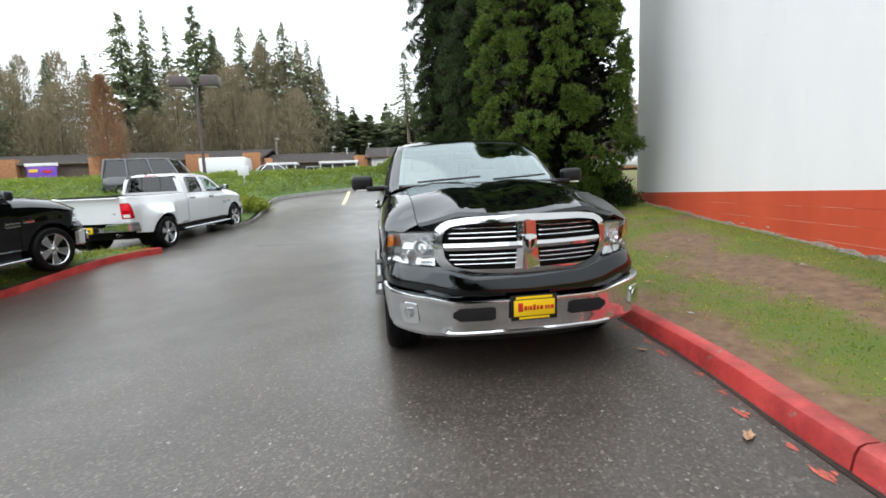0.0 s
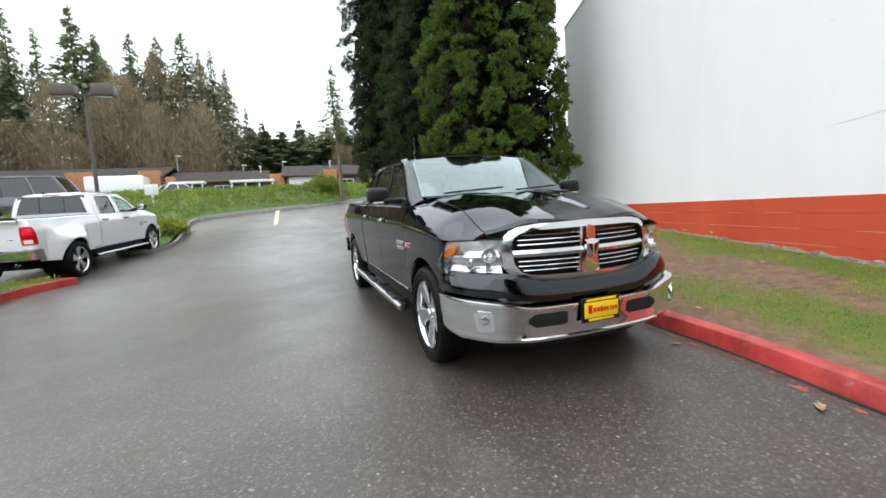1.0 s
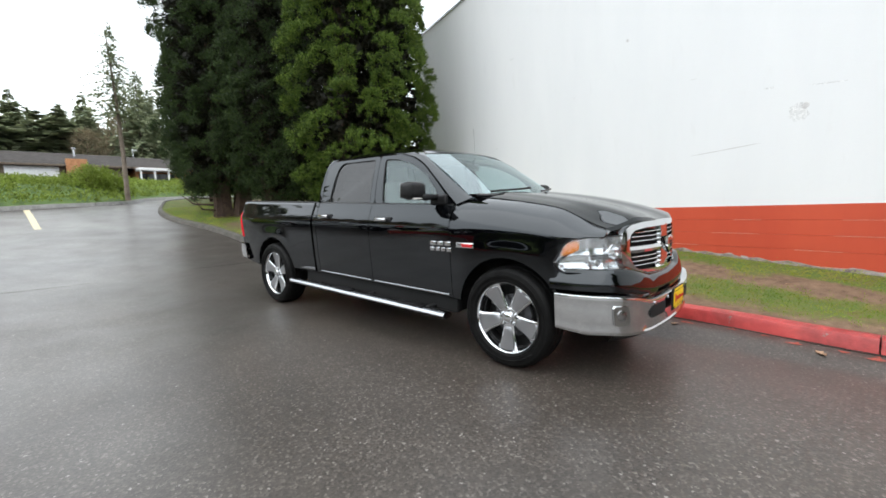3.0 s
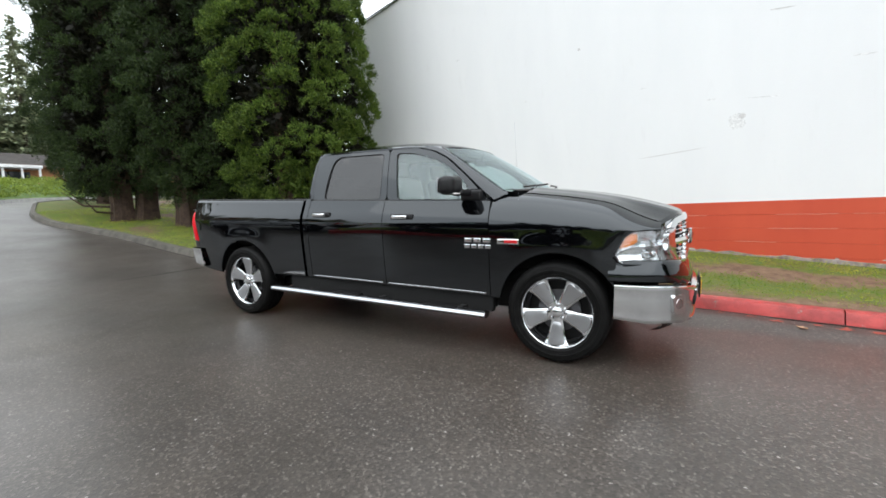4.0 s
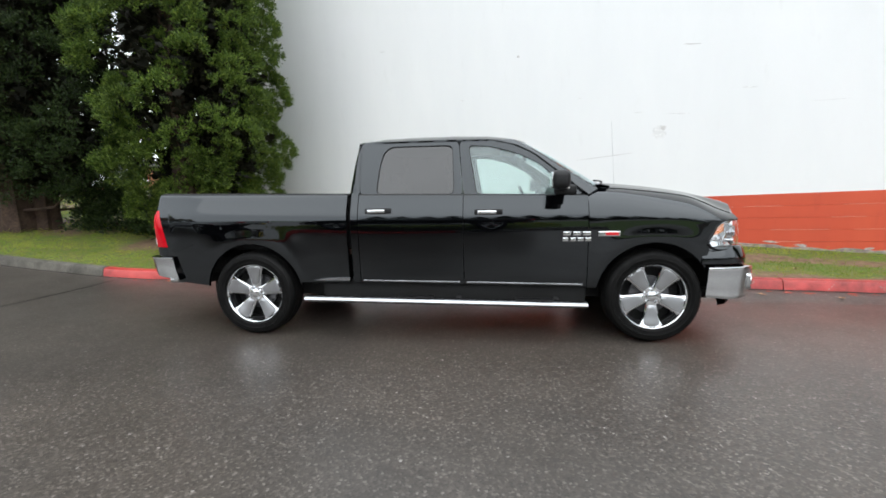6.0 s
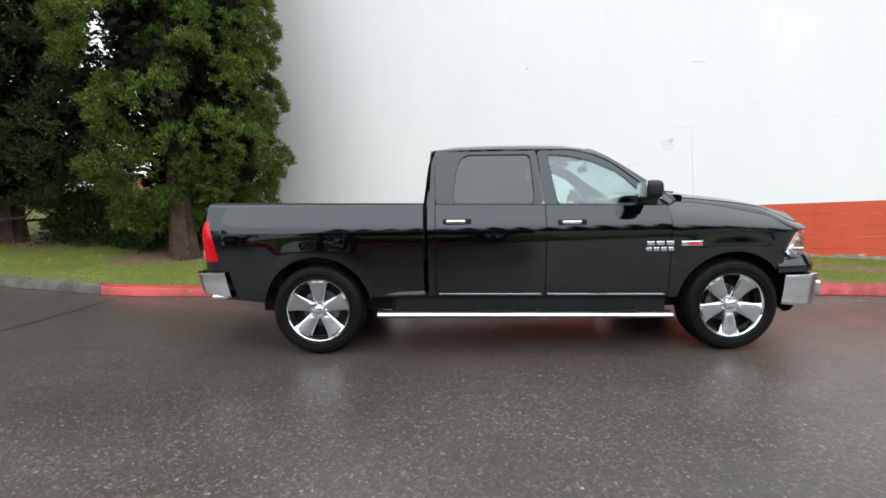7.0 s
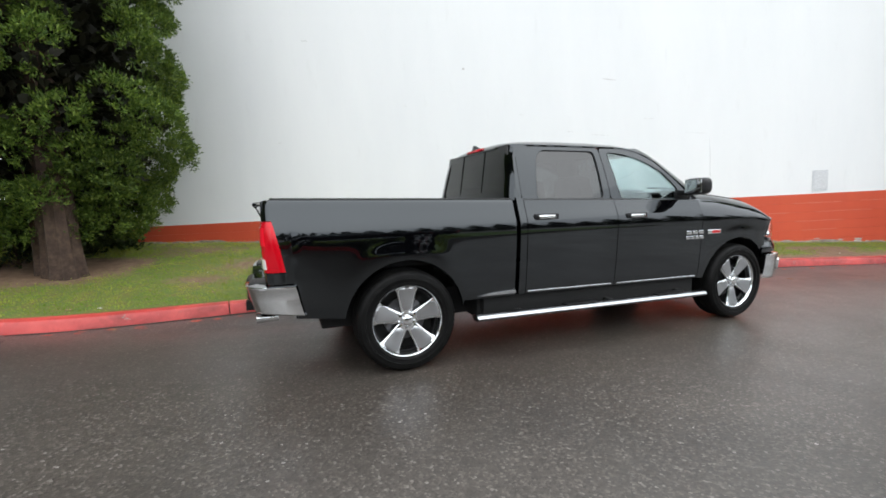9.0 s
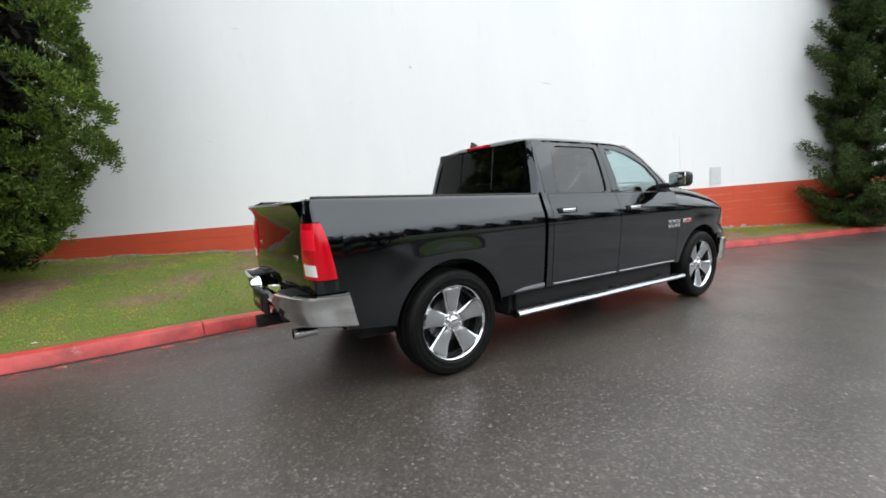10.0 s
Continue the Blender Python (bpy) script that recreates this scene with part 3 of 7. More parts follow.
# ---- grass island under the parked trucks, and the ivy bank ----
isl_inner = kerb_top(LEFT_LINE, -0.14)
isl = [(p[0], p[1]) for p in isl_inner]
secs = []
for p in isl:
    q = (-16.0, 4.0 + 0.3 * (p[1] - 4.0))
    t = np.linspace(0, 1, 14)
    xs, ys = p[0] + (q[0] - p[0]) * t, p[1] + (q[1] - p[1]) * t
    secs.append([(a, b, float(road_z(a, b)) + 0.11 + 0.05 * min(1.0, k / 4)) for k, (a, b) in enumerate(zip(xs, ys))])
LAWN = speckled("lawn_soil", (0.045, 0.085, 0.018), (0.12, 0.19, 0.04), 3.0, 0.9, 0.5)
tagged(part("island_lawn", loft(secs), LAWN), "green grass island inside the red kerb", "grass", kind="structure")


def bank_z(x, y):
    d = np.maximum(-beyond(FAR_LINE, x, y), 0)
    return road_z(x, y) + 0.1 + 0.62 * sstep(d / 2.6) - 0.5 * sstep((d - 5) / 12)


secs = []
for p in kerb_top(FAR_LINE, -0.14):
    q = (p[0] * 1.5 - 1.5, 36.0)
    t = np.linspace(0, 1, 16) ** 1.5
    xs, ys = p[0] + (q[0] - p[0]) * t, p[1] + (q[1] - p[1]) * t
    secs.append([(a, b, float(c)) for a, b, c in zip(xs, ys, bank_z(xs, ys))])
tagged(part("ivy_bank_soil", loft(secs), LAWN), "low bank under a cover of ivy", "bank", kind="structure")


# ---- vegetation ----
def blades(rs, centres, normals, count, length, width, spread, lift=0.3):
    """Loose quads: count little leaves round each centre, leaning out along its normal."""
    n = len(centres) * count
    c = np.repeat(centres, count, 0) + rs.normal(0, 1, (n, 3)) * spread
    d = np.repeat(normals, count, 0) * 0.9 + rs.normal(0, 0.65, (n, 3))
    d[:, 2] += lift
    d /= np.linalg.norm(d, axis=1)[:, None]
    side = np.cross(d, rs.normal(0, 1, (n, 3)))
    side /= np.linalg.norm(side, axis=1)[:, None] + 1e-9
    ln = length * rs.uniform(0.6, 1.3, (n, 1))
    wd = width * rs.uniform(0.6, 1.3, (n, 1))
    e = c + d * ln * 0.55 + side * wd * 0.5
    g = c + d * ln
    h = c + d * ln * 0.5 - side * wd * 0.5
    return np.stack([c, e, g, h], 1).reshape(-1, 3)


def trunk_mesh(points, radii, seg=10, rough=0.12, seed=0):
    r = random.Random(seed)
    flute = [1 + rough * 2 * (r.random() - 0.5) for _ in range(seg)]
    secs = []
    for (x, y, z), q in zip(points, radii):
        secs.append([(x + q * (f + rough * 0.3 * (r.random() - 0.5)) * math.cos(a), y + q * (f + rough * 0.3 * (r.random() - 0.5)) * math.sin(a), z) for a, f in zip(np.linspace(0, 2 * math.pi, seg, endpoint=False), flute)])
    return loft(secs, closed=True, caps=True)


def tuft_tree(name, label, x, y, z, radius, height, base, clumps, material, seed, trunks=((0, 0),), thick=0.33, limbs=3, squash=(1, 1), shift=(0, 0), per_tuft=34, per=46, spread=0.05, lobe=(0.28, 0.52), sheath=0.62, leaf_size=(0.066, 0.026)):
    """A thick evergreen: trunk with a flared foot, limbs, and a crown of clumped tufts with gaps."""
    rs = np.random.RandomState(seed)
    top = thing(name, label, "tree", pose(x, y, z))
    for k, (dx, dy) in enumerate(trunks):
        zs = [-0.15, 0.1, 0.4, 0.9, 2.0, 4.0, height * 0.8]
        rr = [thick * 1.35, thick * 1.15, thick * 1.04, thick, thick * 0.9, thick * 0.7, 0.05]
        part("trunk", trunk_mesh([(dx * (1 + q * 0.1), dy * (1 + q * 0.1), q) for q in zs], rr, 22, 0.16, seed + k), BARK, top)
    for k in range(limbs):
        a, z0 = rs.uniform(0, 6.28), base + rs.uniform(-0.5, 0.6)
        ln = radius * rs.uniform(0.5, 0.85)
        p0 = Vector((trunks[0][0] + 0.2 * math.cos(a), trunks[0][1] + 0.2 * math.sin(a), z0 - 0.25))
        p1 = p0 + Vector((math.cos(a) * ln * 0.6, math.sin(a) * ln * 0.6, 0.05))
        p2 = p0 + Vector((math.cos(a) * ln, math.sin(a) * ln, 0.45))
        part("limb", merge(rod(p0, p1, 0.035, 6, 0.024), rod(p1, p2, 0.024, 6, 0.008)), BARK, top)
    zz = base + (height - base) * ((np.arange(clumps) + rs.uniform(0, 1, clumps)) / clumps) ** 1.1
    ang = (np.arange(clumps) * 2.39996 + rs.uniform(-0.35, 0.35, clumps)) % (2 * math.pi)
    rel = (zz - base) / (height - base)
    shape = np.interp(rel, [0, 0.05, 0.16, 0.45, 0.75, 1.0], [0.45, 0.78, 1.0, 0.92, 0.62, 0.08])
    wob = np.array([noise.noise(Vector((math.cos(q) * 1.6 + seed, math.sin(q) * 1.6, w * 0.55))) for q, w in zip(ang, zz)])
    shell = sheath + (1 - sheath) * rs.uniform(0, 1, clumps) ** 0.5
    rad = radius * shape * (0.92 + 0.38 * wob) * shell
    cen = np.stack([rad * np.cos(ang) * squash[0] + shift[0], rad * np.sin(ang) * squash[1] + shift[1], zz], 1)
    dirs = rs.normal(0, 1, (clumps * per, 3))
    outw = np.repeat(np.stack([np.cos(ang), np.sin(ang), np.full(clumps, 0.55)], 1), per, 0)
    dirs = dirs / np.linalg.norm(dirs, axis=1)[:, None] + outw * 0.8
    dirs /= np.linalg.norm(dirs, axis=1)[:, None]
    size = np.repeat(rs.uniform(*lobe, clumps), per)[:, None] * np.array([1.0, 1.0, 0.78]) * rs.uniform(0.72, 1.08, (clumps * per, 1))
    pts = np.repeat(cen, per, 0) + dirs * size
    leaf = blades(rs, pts, dirs, per_tuft, *leaf_size, spread, 0.4)
    link("crown", quads("crown", leaf, 4), material, top, smooth=0)
    # inner leaves, coloured dark to stand for the shade deep in the crown
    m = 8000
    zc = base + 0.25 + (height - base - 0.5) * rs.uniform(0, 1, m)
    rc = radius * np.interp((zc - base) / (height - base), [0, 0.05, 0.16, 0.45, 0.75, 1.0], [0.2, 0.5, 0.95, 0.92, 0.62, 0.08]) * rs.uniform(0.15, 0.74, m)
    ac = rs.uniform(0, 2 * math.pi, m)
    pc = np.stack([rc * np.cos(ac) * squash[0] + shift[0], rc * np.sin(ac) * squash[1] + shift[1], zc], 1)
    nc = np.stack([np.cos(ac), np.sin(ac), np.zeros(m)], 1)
    link("inner_crown", quads("inner_crown", blades(rs, pc, nc, 4, 0.20, 0.11, 0.10, 0.2), 4), INNER_SHADE, top, smooth=0)
    return top


TREE_Z = [float(verge_z(3.56, 11.45)), float(verge_z(3.27, 15.17)), float(verge_z(2.36, 16.55))]
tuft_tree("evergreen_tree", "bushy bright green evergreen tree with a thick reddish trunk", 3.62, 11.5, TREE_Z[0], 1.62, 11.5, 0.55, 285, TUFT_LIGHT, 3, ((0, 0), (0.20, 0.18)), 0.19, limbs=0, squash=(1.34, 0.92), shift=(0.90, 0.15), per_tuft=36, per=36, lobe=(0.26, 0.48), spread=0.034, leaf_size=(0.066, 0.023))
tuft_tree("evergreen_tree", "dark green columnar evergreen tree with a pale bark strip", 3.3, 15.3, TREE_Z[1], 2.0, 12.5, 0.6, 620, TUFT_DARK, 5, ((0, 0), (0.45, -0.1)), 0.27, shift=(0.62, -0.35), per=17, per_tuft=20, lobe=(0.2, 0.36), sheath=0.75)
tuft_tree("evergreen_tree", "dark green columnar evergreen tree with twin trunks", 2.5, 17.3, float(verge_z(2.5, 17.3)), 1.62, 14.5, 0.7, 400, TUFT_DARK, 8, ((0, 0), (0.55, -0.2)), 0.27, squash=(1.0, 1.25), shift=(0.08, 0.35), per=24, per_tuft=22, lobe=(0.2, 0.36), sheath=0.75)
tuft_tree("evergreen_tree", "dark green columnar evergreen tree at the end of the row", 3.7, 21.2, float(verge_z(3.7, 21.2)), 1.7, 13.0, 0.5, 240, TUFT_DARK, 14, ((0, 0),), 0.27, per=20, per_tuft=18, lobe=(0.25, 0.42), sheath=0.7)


def shrub(name, label, x, y, z, radius, height, clumps, material, seed):
    rs = np.random.RandomState(seed)
    top = thing(name, label, "shrub", pose(x, y, z))
    for k in range(5):
        a = k * 1.26 + rs.uniform(0, 1)
        part("stem", rod((0.05 * math.cos(a), 0.05 * math.sin(a), -0.05), (radius * 0.5 * math.cos(a), radius * 0.5 * math.sin(a), height * 0.6), 0.02, 6, 0.008), BARK, top)
    d = rs.normal(0, 1, (clumps, 3))
    d /= np.linalg.norm(d, axis=1)[:, None]
    d[:, 2] = np.abs(d[:, 2])
    pts = d * np.array([radius, radius, height]) * (0.55 + 0.45 * rs.uniform(0, 1, (clumps, 1)))
    leaf = blades(rs, pts, d, 30, 0.11, 0.045, 0.09, 0.2)
    link("leaves", quads("leaves", leaf, 4), material, top, smooth=0)


shrub("shrub", "dark green low shrub by the corner of the wall", 6.3, 12.4, float(verge_z(6.3, 12.4)), 0.9, 0.95, 260, TUFT_DARK, 31)
shrub("shrub", "dark green low shrub under the trees", 5.0, 12.6, float(verge_z(5.0, 12.6)), 1.1, 0.9, 240, TUFT_DARK, 32)
shrub("shrub", "dark green low shrub under the trees", 4.6, 14.0, float(verge_z(4.6, 14.0)), 1.0, 1.0, 220, TUFT_DARK, 33)


# ---- pickup trucks: x across, y towards the tail from the front axle, z up ----
_zs = np.linspace(0.30, 1.46, 233)
_w = np.interp(_zs, [0.35, 0.45, 0.58, 0.80, 1.00, 1.14, 1.20, 1.26, 1.33, 1.41], [0.925, 0.945, 0.968, 0.989, 1.003, 1.008, 1.001, 0.974, 0.946, 0.918])
_k = np.hanning(27)
_w = np.convolve(np.pad(_w, 13, mode="edge"), _k / _k.sum(), mode="valid")


def belt(y):
    return 1.335 + 0.018 * (y - 0.6)


def bed_top(y):
    return 1.380 + 0.0180 * (y - 2.79)


def glasshouse(z):
    """Half width of the cab above the belt line."""
    q = max(0.0, z - 1.36)
    return 0.905 - 0.20 * q - 0.22 * q * q


HOOD_Y = [-0.92, -0.86, -0.78, -0.6, -0.4, -0.2, 0.0, 0.25, 0.50]
HOOD_Z = [1.182, 1.218, 1.252, 1.306, 1.354, 1.390, 1.418, 1.446, 1.462]


def hood_z(x, y):
    a = abs(x)
    crown = np.interp(a, [0, 0.12, 0.24, 0.40, 0.50, 0.56, 0.66, 0.76], [-0.016, -0.012, 0.002, 0.0, -0.005, -0.018, -0.032, -0.054])
    nose = 0.068 * float(sstep((a - 0.42) / 0.33)) * float(sstep((-0.30 - y) / 0.42))
    return float(np.interp(y, HOOD_Y, HOOD_Z)) + crown * np.interp(y, [-0.9, -0.6, 0.5], [0.65, 1.0, 1.0]) - nose


def resample(poly, n, centre):
    """Points of a closed outline at n even bearings from centre."""
    pts = [np.array(p, dtype=float) - centre for p in poly]
    out = []
    for k in range(n):
        a = 2 * math.pi * k / n
        d = np.array([math.cos(a), math.sin(a)])
        best = None
        for p, q in zip(pts, pts[1:] + pts[:1]):
            e = q - p
            den = d[0] * e[1] - d[1] * e[0]
            if abs(den) < 1e-9:
                continue
            t = (p[0] * e[1] - p[1] * e[0]) / den
            u = (p[0] * d[1] - p[1] * d[0]) / den
            if t > 0 and -1e-6 <= u <= 1 + 1e-6 and (best is None or t > best):
                best = t
        out.append(centre + d * best)
    return out


def rounded(poly, r, n=5):
    """A closed outline with its corners rounded."""
    out = []
    m = len(poly)
    for i in range(m):
        p, a, b = (np.array(poly[k % m], dtype=float) for k in (i, i - 1, i + 1))
        u, w = a - p, b - p
        lu, lw = np.linalg.norm(u), np.linalg.norm(w)
        c = min(r, lu * 0.45, lw * 0.45)
        s, e = p + u / lu * c, p + w / lw * c
        for k in range(n):
            t = k / (n - 1)
            out.append((1 - t) ** 2 * s + 2 * t * (1 - t) * p + t * t * e)
    return out


def smooth_line(points, n):
    p = spline(points, 0.02)
    cum = np.concatenate([[0], np.cumsum(np.linalg.norm(np.diff(p, axis=0), axis=1))])
    s = np.linspace(0, cum[-1], n)
    return np.stack([np.interp(s, cum, p[:, k]) for k in range(p.shape[1])], -1)


def mirror_line(half):
    """Full left-to-right line from its half at x >= 0."""
    return [(-x, *r) for x, *r in half[:0:-1]] + list(half)


def lathe(profile, seg=48, axis_x=True):
    secs = []
    for k in range(seg):
        a = 2 * math.pi * k / seg
        secs.append([(w, r * math.cos(a), r * math.sin(a)) for r, w in profile])
    secs.append(secs[0])
    return loft(secs)


def wheel_parts(parent, side, x, y, width=0.142, spin=0.0):
    """A tyre with blocked shoulders and a five-spoked chrome rim; side is -1 or 1."""
    w = part_empty("wheel", parent, Matrix.Translation((x, y, 0.419)))
    s = side
    secs = []
    for k in range(120):
        a = 2 * math.pi * k / 120
        n = 0.004 if k % 2 else 0.0
        prof = [(0.286, -0.11), (0.294, -0.125), (0.315, -0.137), (0.350, -0.142), (0.385, -0.137), (0.404 - n, -0.122), (0.414 - n * 1.6, -0.105), (0.419, -0.075), (0.419, -0.045), (0.411, -0.040), (0.411, -0.034), (0.419, -0.029), (0.419, 0.029), (0.411, 0.034), (0.411, 0.040), (0.419, 0.045), (0.419, 0.075), (0.414 - n * 1.6, 0.105), (0.404 - n, 0.122), (0.385, 0.137), (0.350, 0.142), (0.315, 0.137), (0.294, 0.125), (0.286, 0.11)]
        prof = [q for p_ in prof for q in (((p_[0] - 0.006, p_[1] * 1.0), (p_[0] - 0.005, p_[1] * 1.03), (p_[0] + 0.005, p_[1] * 1.03), (p_[0] + 0.006, p_[1])) if p_[0] in (0.350, 0.315) else (p_,))]
        secs.append([(q / 0.142 * width, r * math.cos(a), r * math.sin(a)) for r, q in prof])
    secs.append(secs[0])
    part("tyre", loft(secs), RUBBER, w, "black rubber tyre", 28)
    face = s * (width - 0.052)
    part("rim", lathe([(0.268, -face * 0.9), (0.273, face * 0.3), (0.277, face), (0.285, face + s * 0.026), (0.291, face + s * 0.031), (0.298, face + s * 0.027), (0.300, face)], 64), CHROME, w, "polished chrome rim")
    part("barrel", lathe([(0.255, -face * 0.4), (0.268, -face * 0.4), (0.268, face * 0.6), (0.255, face * 0.6)], 48), PLASTIC, w)
    part("brake_disc", merge(lathe([(0.05, face - s * 0.085), (0.175, face - s * 0.085), (0.175, face - s * 0.11), (0.05, face - s * 0.11)], 40)), DISC, w, "dull steel brake disc")
    part("backing", lathe([(0.0, face - s * 0.12), (0.262, face - s * 0.12)], 40), VOID, w)
    for k in range(5):
        a = math.pi / 2 + 2 * math.pi * k / 5 + radians(spin)
        m = Matrix.Rotation(a - math.pi / 2, 4, "X")
        under, over = [], []
        for r, hw, o in ((0.045, 0.046, -0.008), (0.09, 0.054, -0.008), (0.14, 0.065, -0.006), (0.19, 0.076, -0.002), (0.235, 0.090, 0.006), (0.262, 0.106, 0.012), (0.281, 0.130, 0.016)):
            xo = face + s * o
            under.append([(xo - s * 0.060, -hw * 0.80, r), (xo - s * 0.022, -hw * 0.94, r), (xo - s * 0.006, -hw * 0.90, r), (xo, -hw * 0.72, r), (xo + s * 0.002, 0, r), (xo, hw * 0.72, r), (xo - s * 0.006, hw * 0.90, r), (xo - s * 0.022, hw * 0.94, r), (xo - s * 0.060, hw * 0.80, r)])
        for r, hw, o in ((0.082, 0.020, -0.006), (0.090, 0.033, -0.003), (0.125, 0.043, 0.000), (0.170, 0.053, 0.003), (0.215, 0.064, 0.009), (0.250, 0.069, 0.016), (0.264, 0.058, 0.018), (0.272, 0.028, 0.017)):
            xo = face + s * o
            over.append([(xo - s * 0.010, -hw, r), (xo + s * 0.002, -hw * 0.94, r), (xo + s * 0.0055, -hw * 0.5, r), (xo + s * 0.006, 0, r), (xo + s * 0.0055, hw * 0.5, r), (xo + s * 0.002, hw * 0.94, r), (xo - s * 0.010, hw, r)])
        b = loft(under, caps=False)
        bmesh.ops.transform(b, matrix=m, verts=b.verts[:])
        part("spoke", b, CHROME, w)
        b = loft(over, caps=False)
        bmesh.ops.transform(b, matrix=m, verts=b.verts[:])
        part("spoke_face", b, RIM_GREY, w, "satin grey spoke face")
        q = -a + math.pi / 5 + math.pi / 2
        part("lug_nut", rod((face - s * 0.01, 0.066 * math.sin(q), 0.066 * math.cos(q)), (face + s * 0.016, 0.066 * math.sin(q), 0.066 * math.cos(q)), 0.0115, 8), CHROME, w)
    part("hub_cap", lathe([(0.050, face - s * 0.03), (0.048, face + s * 0.012), (0.043, face + s * 0.022), (0.036, face + s * 0.026), (0.0, face + s * 0.032)], 32), CHROME, w)
    return w


def part_empty(name, parent, m):
    ob = new(name)
    ob.empty_display_size = 0.1
    ob.parent = parent
    ob.matrix_basis = m
    return ob


def pickup(name, label, m, paint, stretch=0.0, dually=False, plate=True):
    T = thing(name, label, "pickup truck", m)
    d = stretch
    ra = 3.797 + d
    tail = 4.846 + d

    def side_x(y, z):
        b = float(np.interp(z, _zs, _w))
        for hub, amp in ((0.0, 0.007), (ra, 0.007)):
            r = math.hypot(y - hub, z - 0.42)
            if z < 1.08:
                b += amp * math.exp(-((r - 0.54) / 0.12) ** 2) * min(1.0, (1.08 - z) / 0.12)
        if dually:
            q = abs(y - ra) / 0.68
            if q < 1 and z < 1.22:
                b += 0.21 * (1 - q ** 3) * float(sstep((1.22 - z) / 0.34))
        if y < -0.1:
            b -= float(np.interp(-y, [0.1, 0.30, 0.44, 0.51, 0.60, 0.70, 0.74], [0.0, 0.003, 0.010, 0.024, 0.060, 0.130, 0.165]))
        if y > 4.3 + d:
            b -= 0.045 * ((y - 4.3 - d) / 0.55) ** 2
        return b

    def arch(y, hub, r):
        return 0.42 + math.sqrt(max(0.0, r * r - (y - hub) ** 2))

    def columns(a, b, hub=None, r=0.5, n=16):
        ys = set(np.linspace(a, b, n).round(4))
        if hub is not None:
            for k in range(25):
                q = hub + r * math.cos(math.pi * k / 24)
                if a < q < b:
                    ys.add(round(q, 4))
        return sorted(ys)

    for s in (-1, 1):
        way = (-s, 0, 0)
        # front fender, over to the bonnet edge
        secs = []
        for y in columns(-0.735, 0.572, 0.0, 0.495, 26):
            if y > -0.440:
                zb = max(0.50, arch(y, 0, 0.495)) if abs(y) < 0.494 else 0.50
            else:
                zb = float(np.interp(y, [-0.60, -0.495, -0.440], [1.098, 1.062, 0.93]))
            zsh = max(zb + 0.004, float(np.interp(y, [-0.74, -0.5, -0.2, 0.2, 0.58], [1.085, 1.10, 1.125, 1.155, 1.17])))
            row = [(s * side_x(y, z), y, z) for z in np.linspace(zb, zsh, 14)]
            p0 = np.array([side_x(y, zsh), zsh])
            hx = 0.755
            hz = hood_z(hx, y) - 0.006
            f = float(sstep((0.25 - y) / 0.5))
            cx = p0[0] - 0.030
            ctrl = (1 - f) * np.array([p0[0] - 0.055, p0[1] + 0.80 * (hz - p0[1])]) + f * np.array([cx, max(p0[1] + 0.3 * (hz - p0[1]), hz - 0.35 * (cx - hx))])
            for t in np.linspace(0.1, 1, 10):
                q = (1 - t) ** 2 * p0 + 2 * t * (1 - t) * ctrl + t * t * np.array([hx, hz])
                row.append((s * q[0], y, q[1]))
            secs.append(row)
        part("front_fender", rim_in(loft(secs), (-s * 0.8, 0, -0.4), 0.03), paint, T, smooth=30)
        # doors, below the belt
        for nm, a, b in (("front_door", 0.579, 1.690), ("rear_door", 1.697, 2.690)):
            secs = []
            for y in np.linspace(a, b, 16):
                secs.append([(s * side_x(y, z), y, z) for z in np.linspace(0.508 + 0.0137 * (y - 0.6), belt(y), 34)])
            door = part(nm, rim_in(loft(secs), way, 0.03), paint, T, smooth=30)
            h0 = 1.34 if nm == "front_door" else 2.372
            hz = 1.20 if nm == "front_door" else 1.222
            hx = side_x(h0, hz)
            part("handle", box(0.034, 0.175, 0.036, s * (hx + 0.026), h0 + 0.135, hz, 0.012), CHROME, door, "chrome door handle")
            part("handle_base", box(0.022, 0.255, 0.052, s * (hx + 0.002), h0 + 0.122, hz, 0.010), PLASTIC, door)
            # lower chrome strip
            secs = []
            for y in np.linspace(a + 0.035, b - 0.02, 10):
                x0, z0 = side_x(y, 0.55), 0.0137 * (y - 0.6)
                secs.append([(s * (x0 - 0.002), y, 0.520 + z0), (s * (x0 + 0.006), y, 0.522 + z0), (s * (x0 + 0.006), y, 0.530 + z0), (s * (x0 + 0.001), y, 0.534 + z0)])
            part("trim_strip", rim_in(loft(secs), way, 0.01), SATIN, door, "chrome trim strip")
        # cab corner
        secs = [[(s * side_x(y, z), y, z) for z in np.linspace(0.536, belt(y) + 0.02, 34)] for y in np.linspace(2.697, 2.764, 4)]
        part("cab_corner", rim_in(loft(secs), way, 0.12), paint, T, smooth=30)
        # bed side, ending in a slanted edge at the tail light
        def lamp_edge(z):
            return tail - 0.050 - 0.095 * min(1.0, max(0.0, (1.30 - z) / 0.42)) ** 0.8

        ys = columns(2.806, tail - 0.198, ra, 0.50, 28) + [tail - 0.192]
        y_in = tail - 0.192
        secs = []
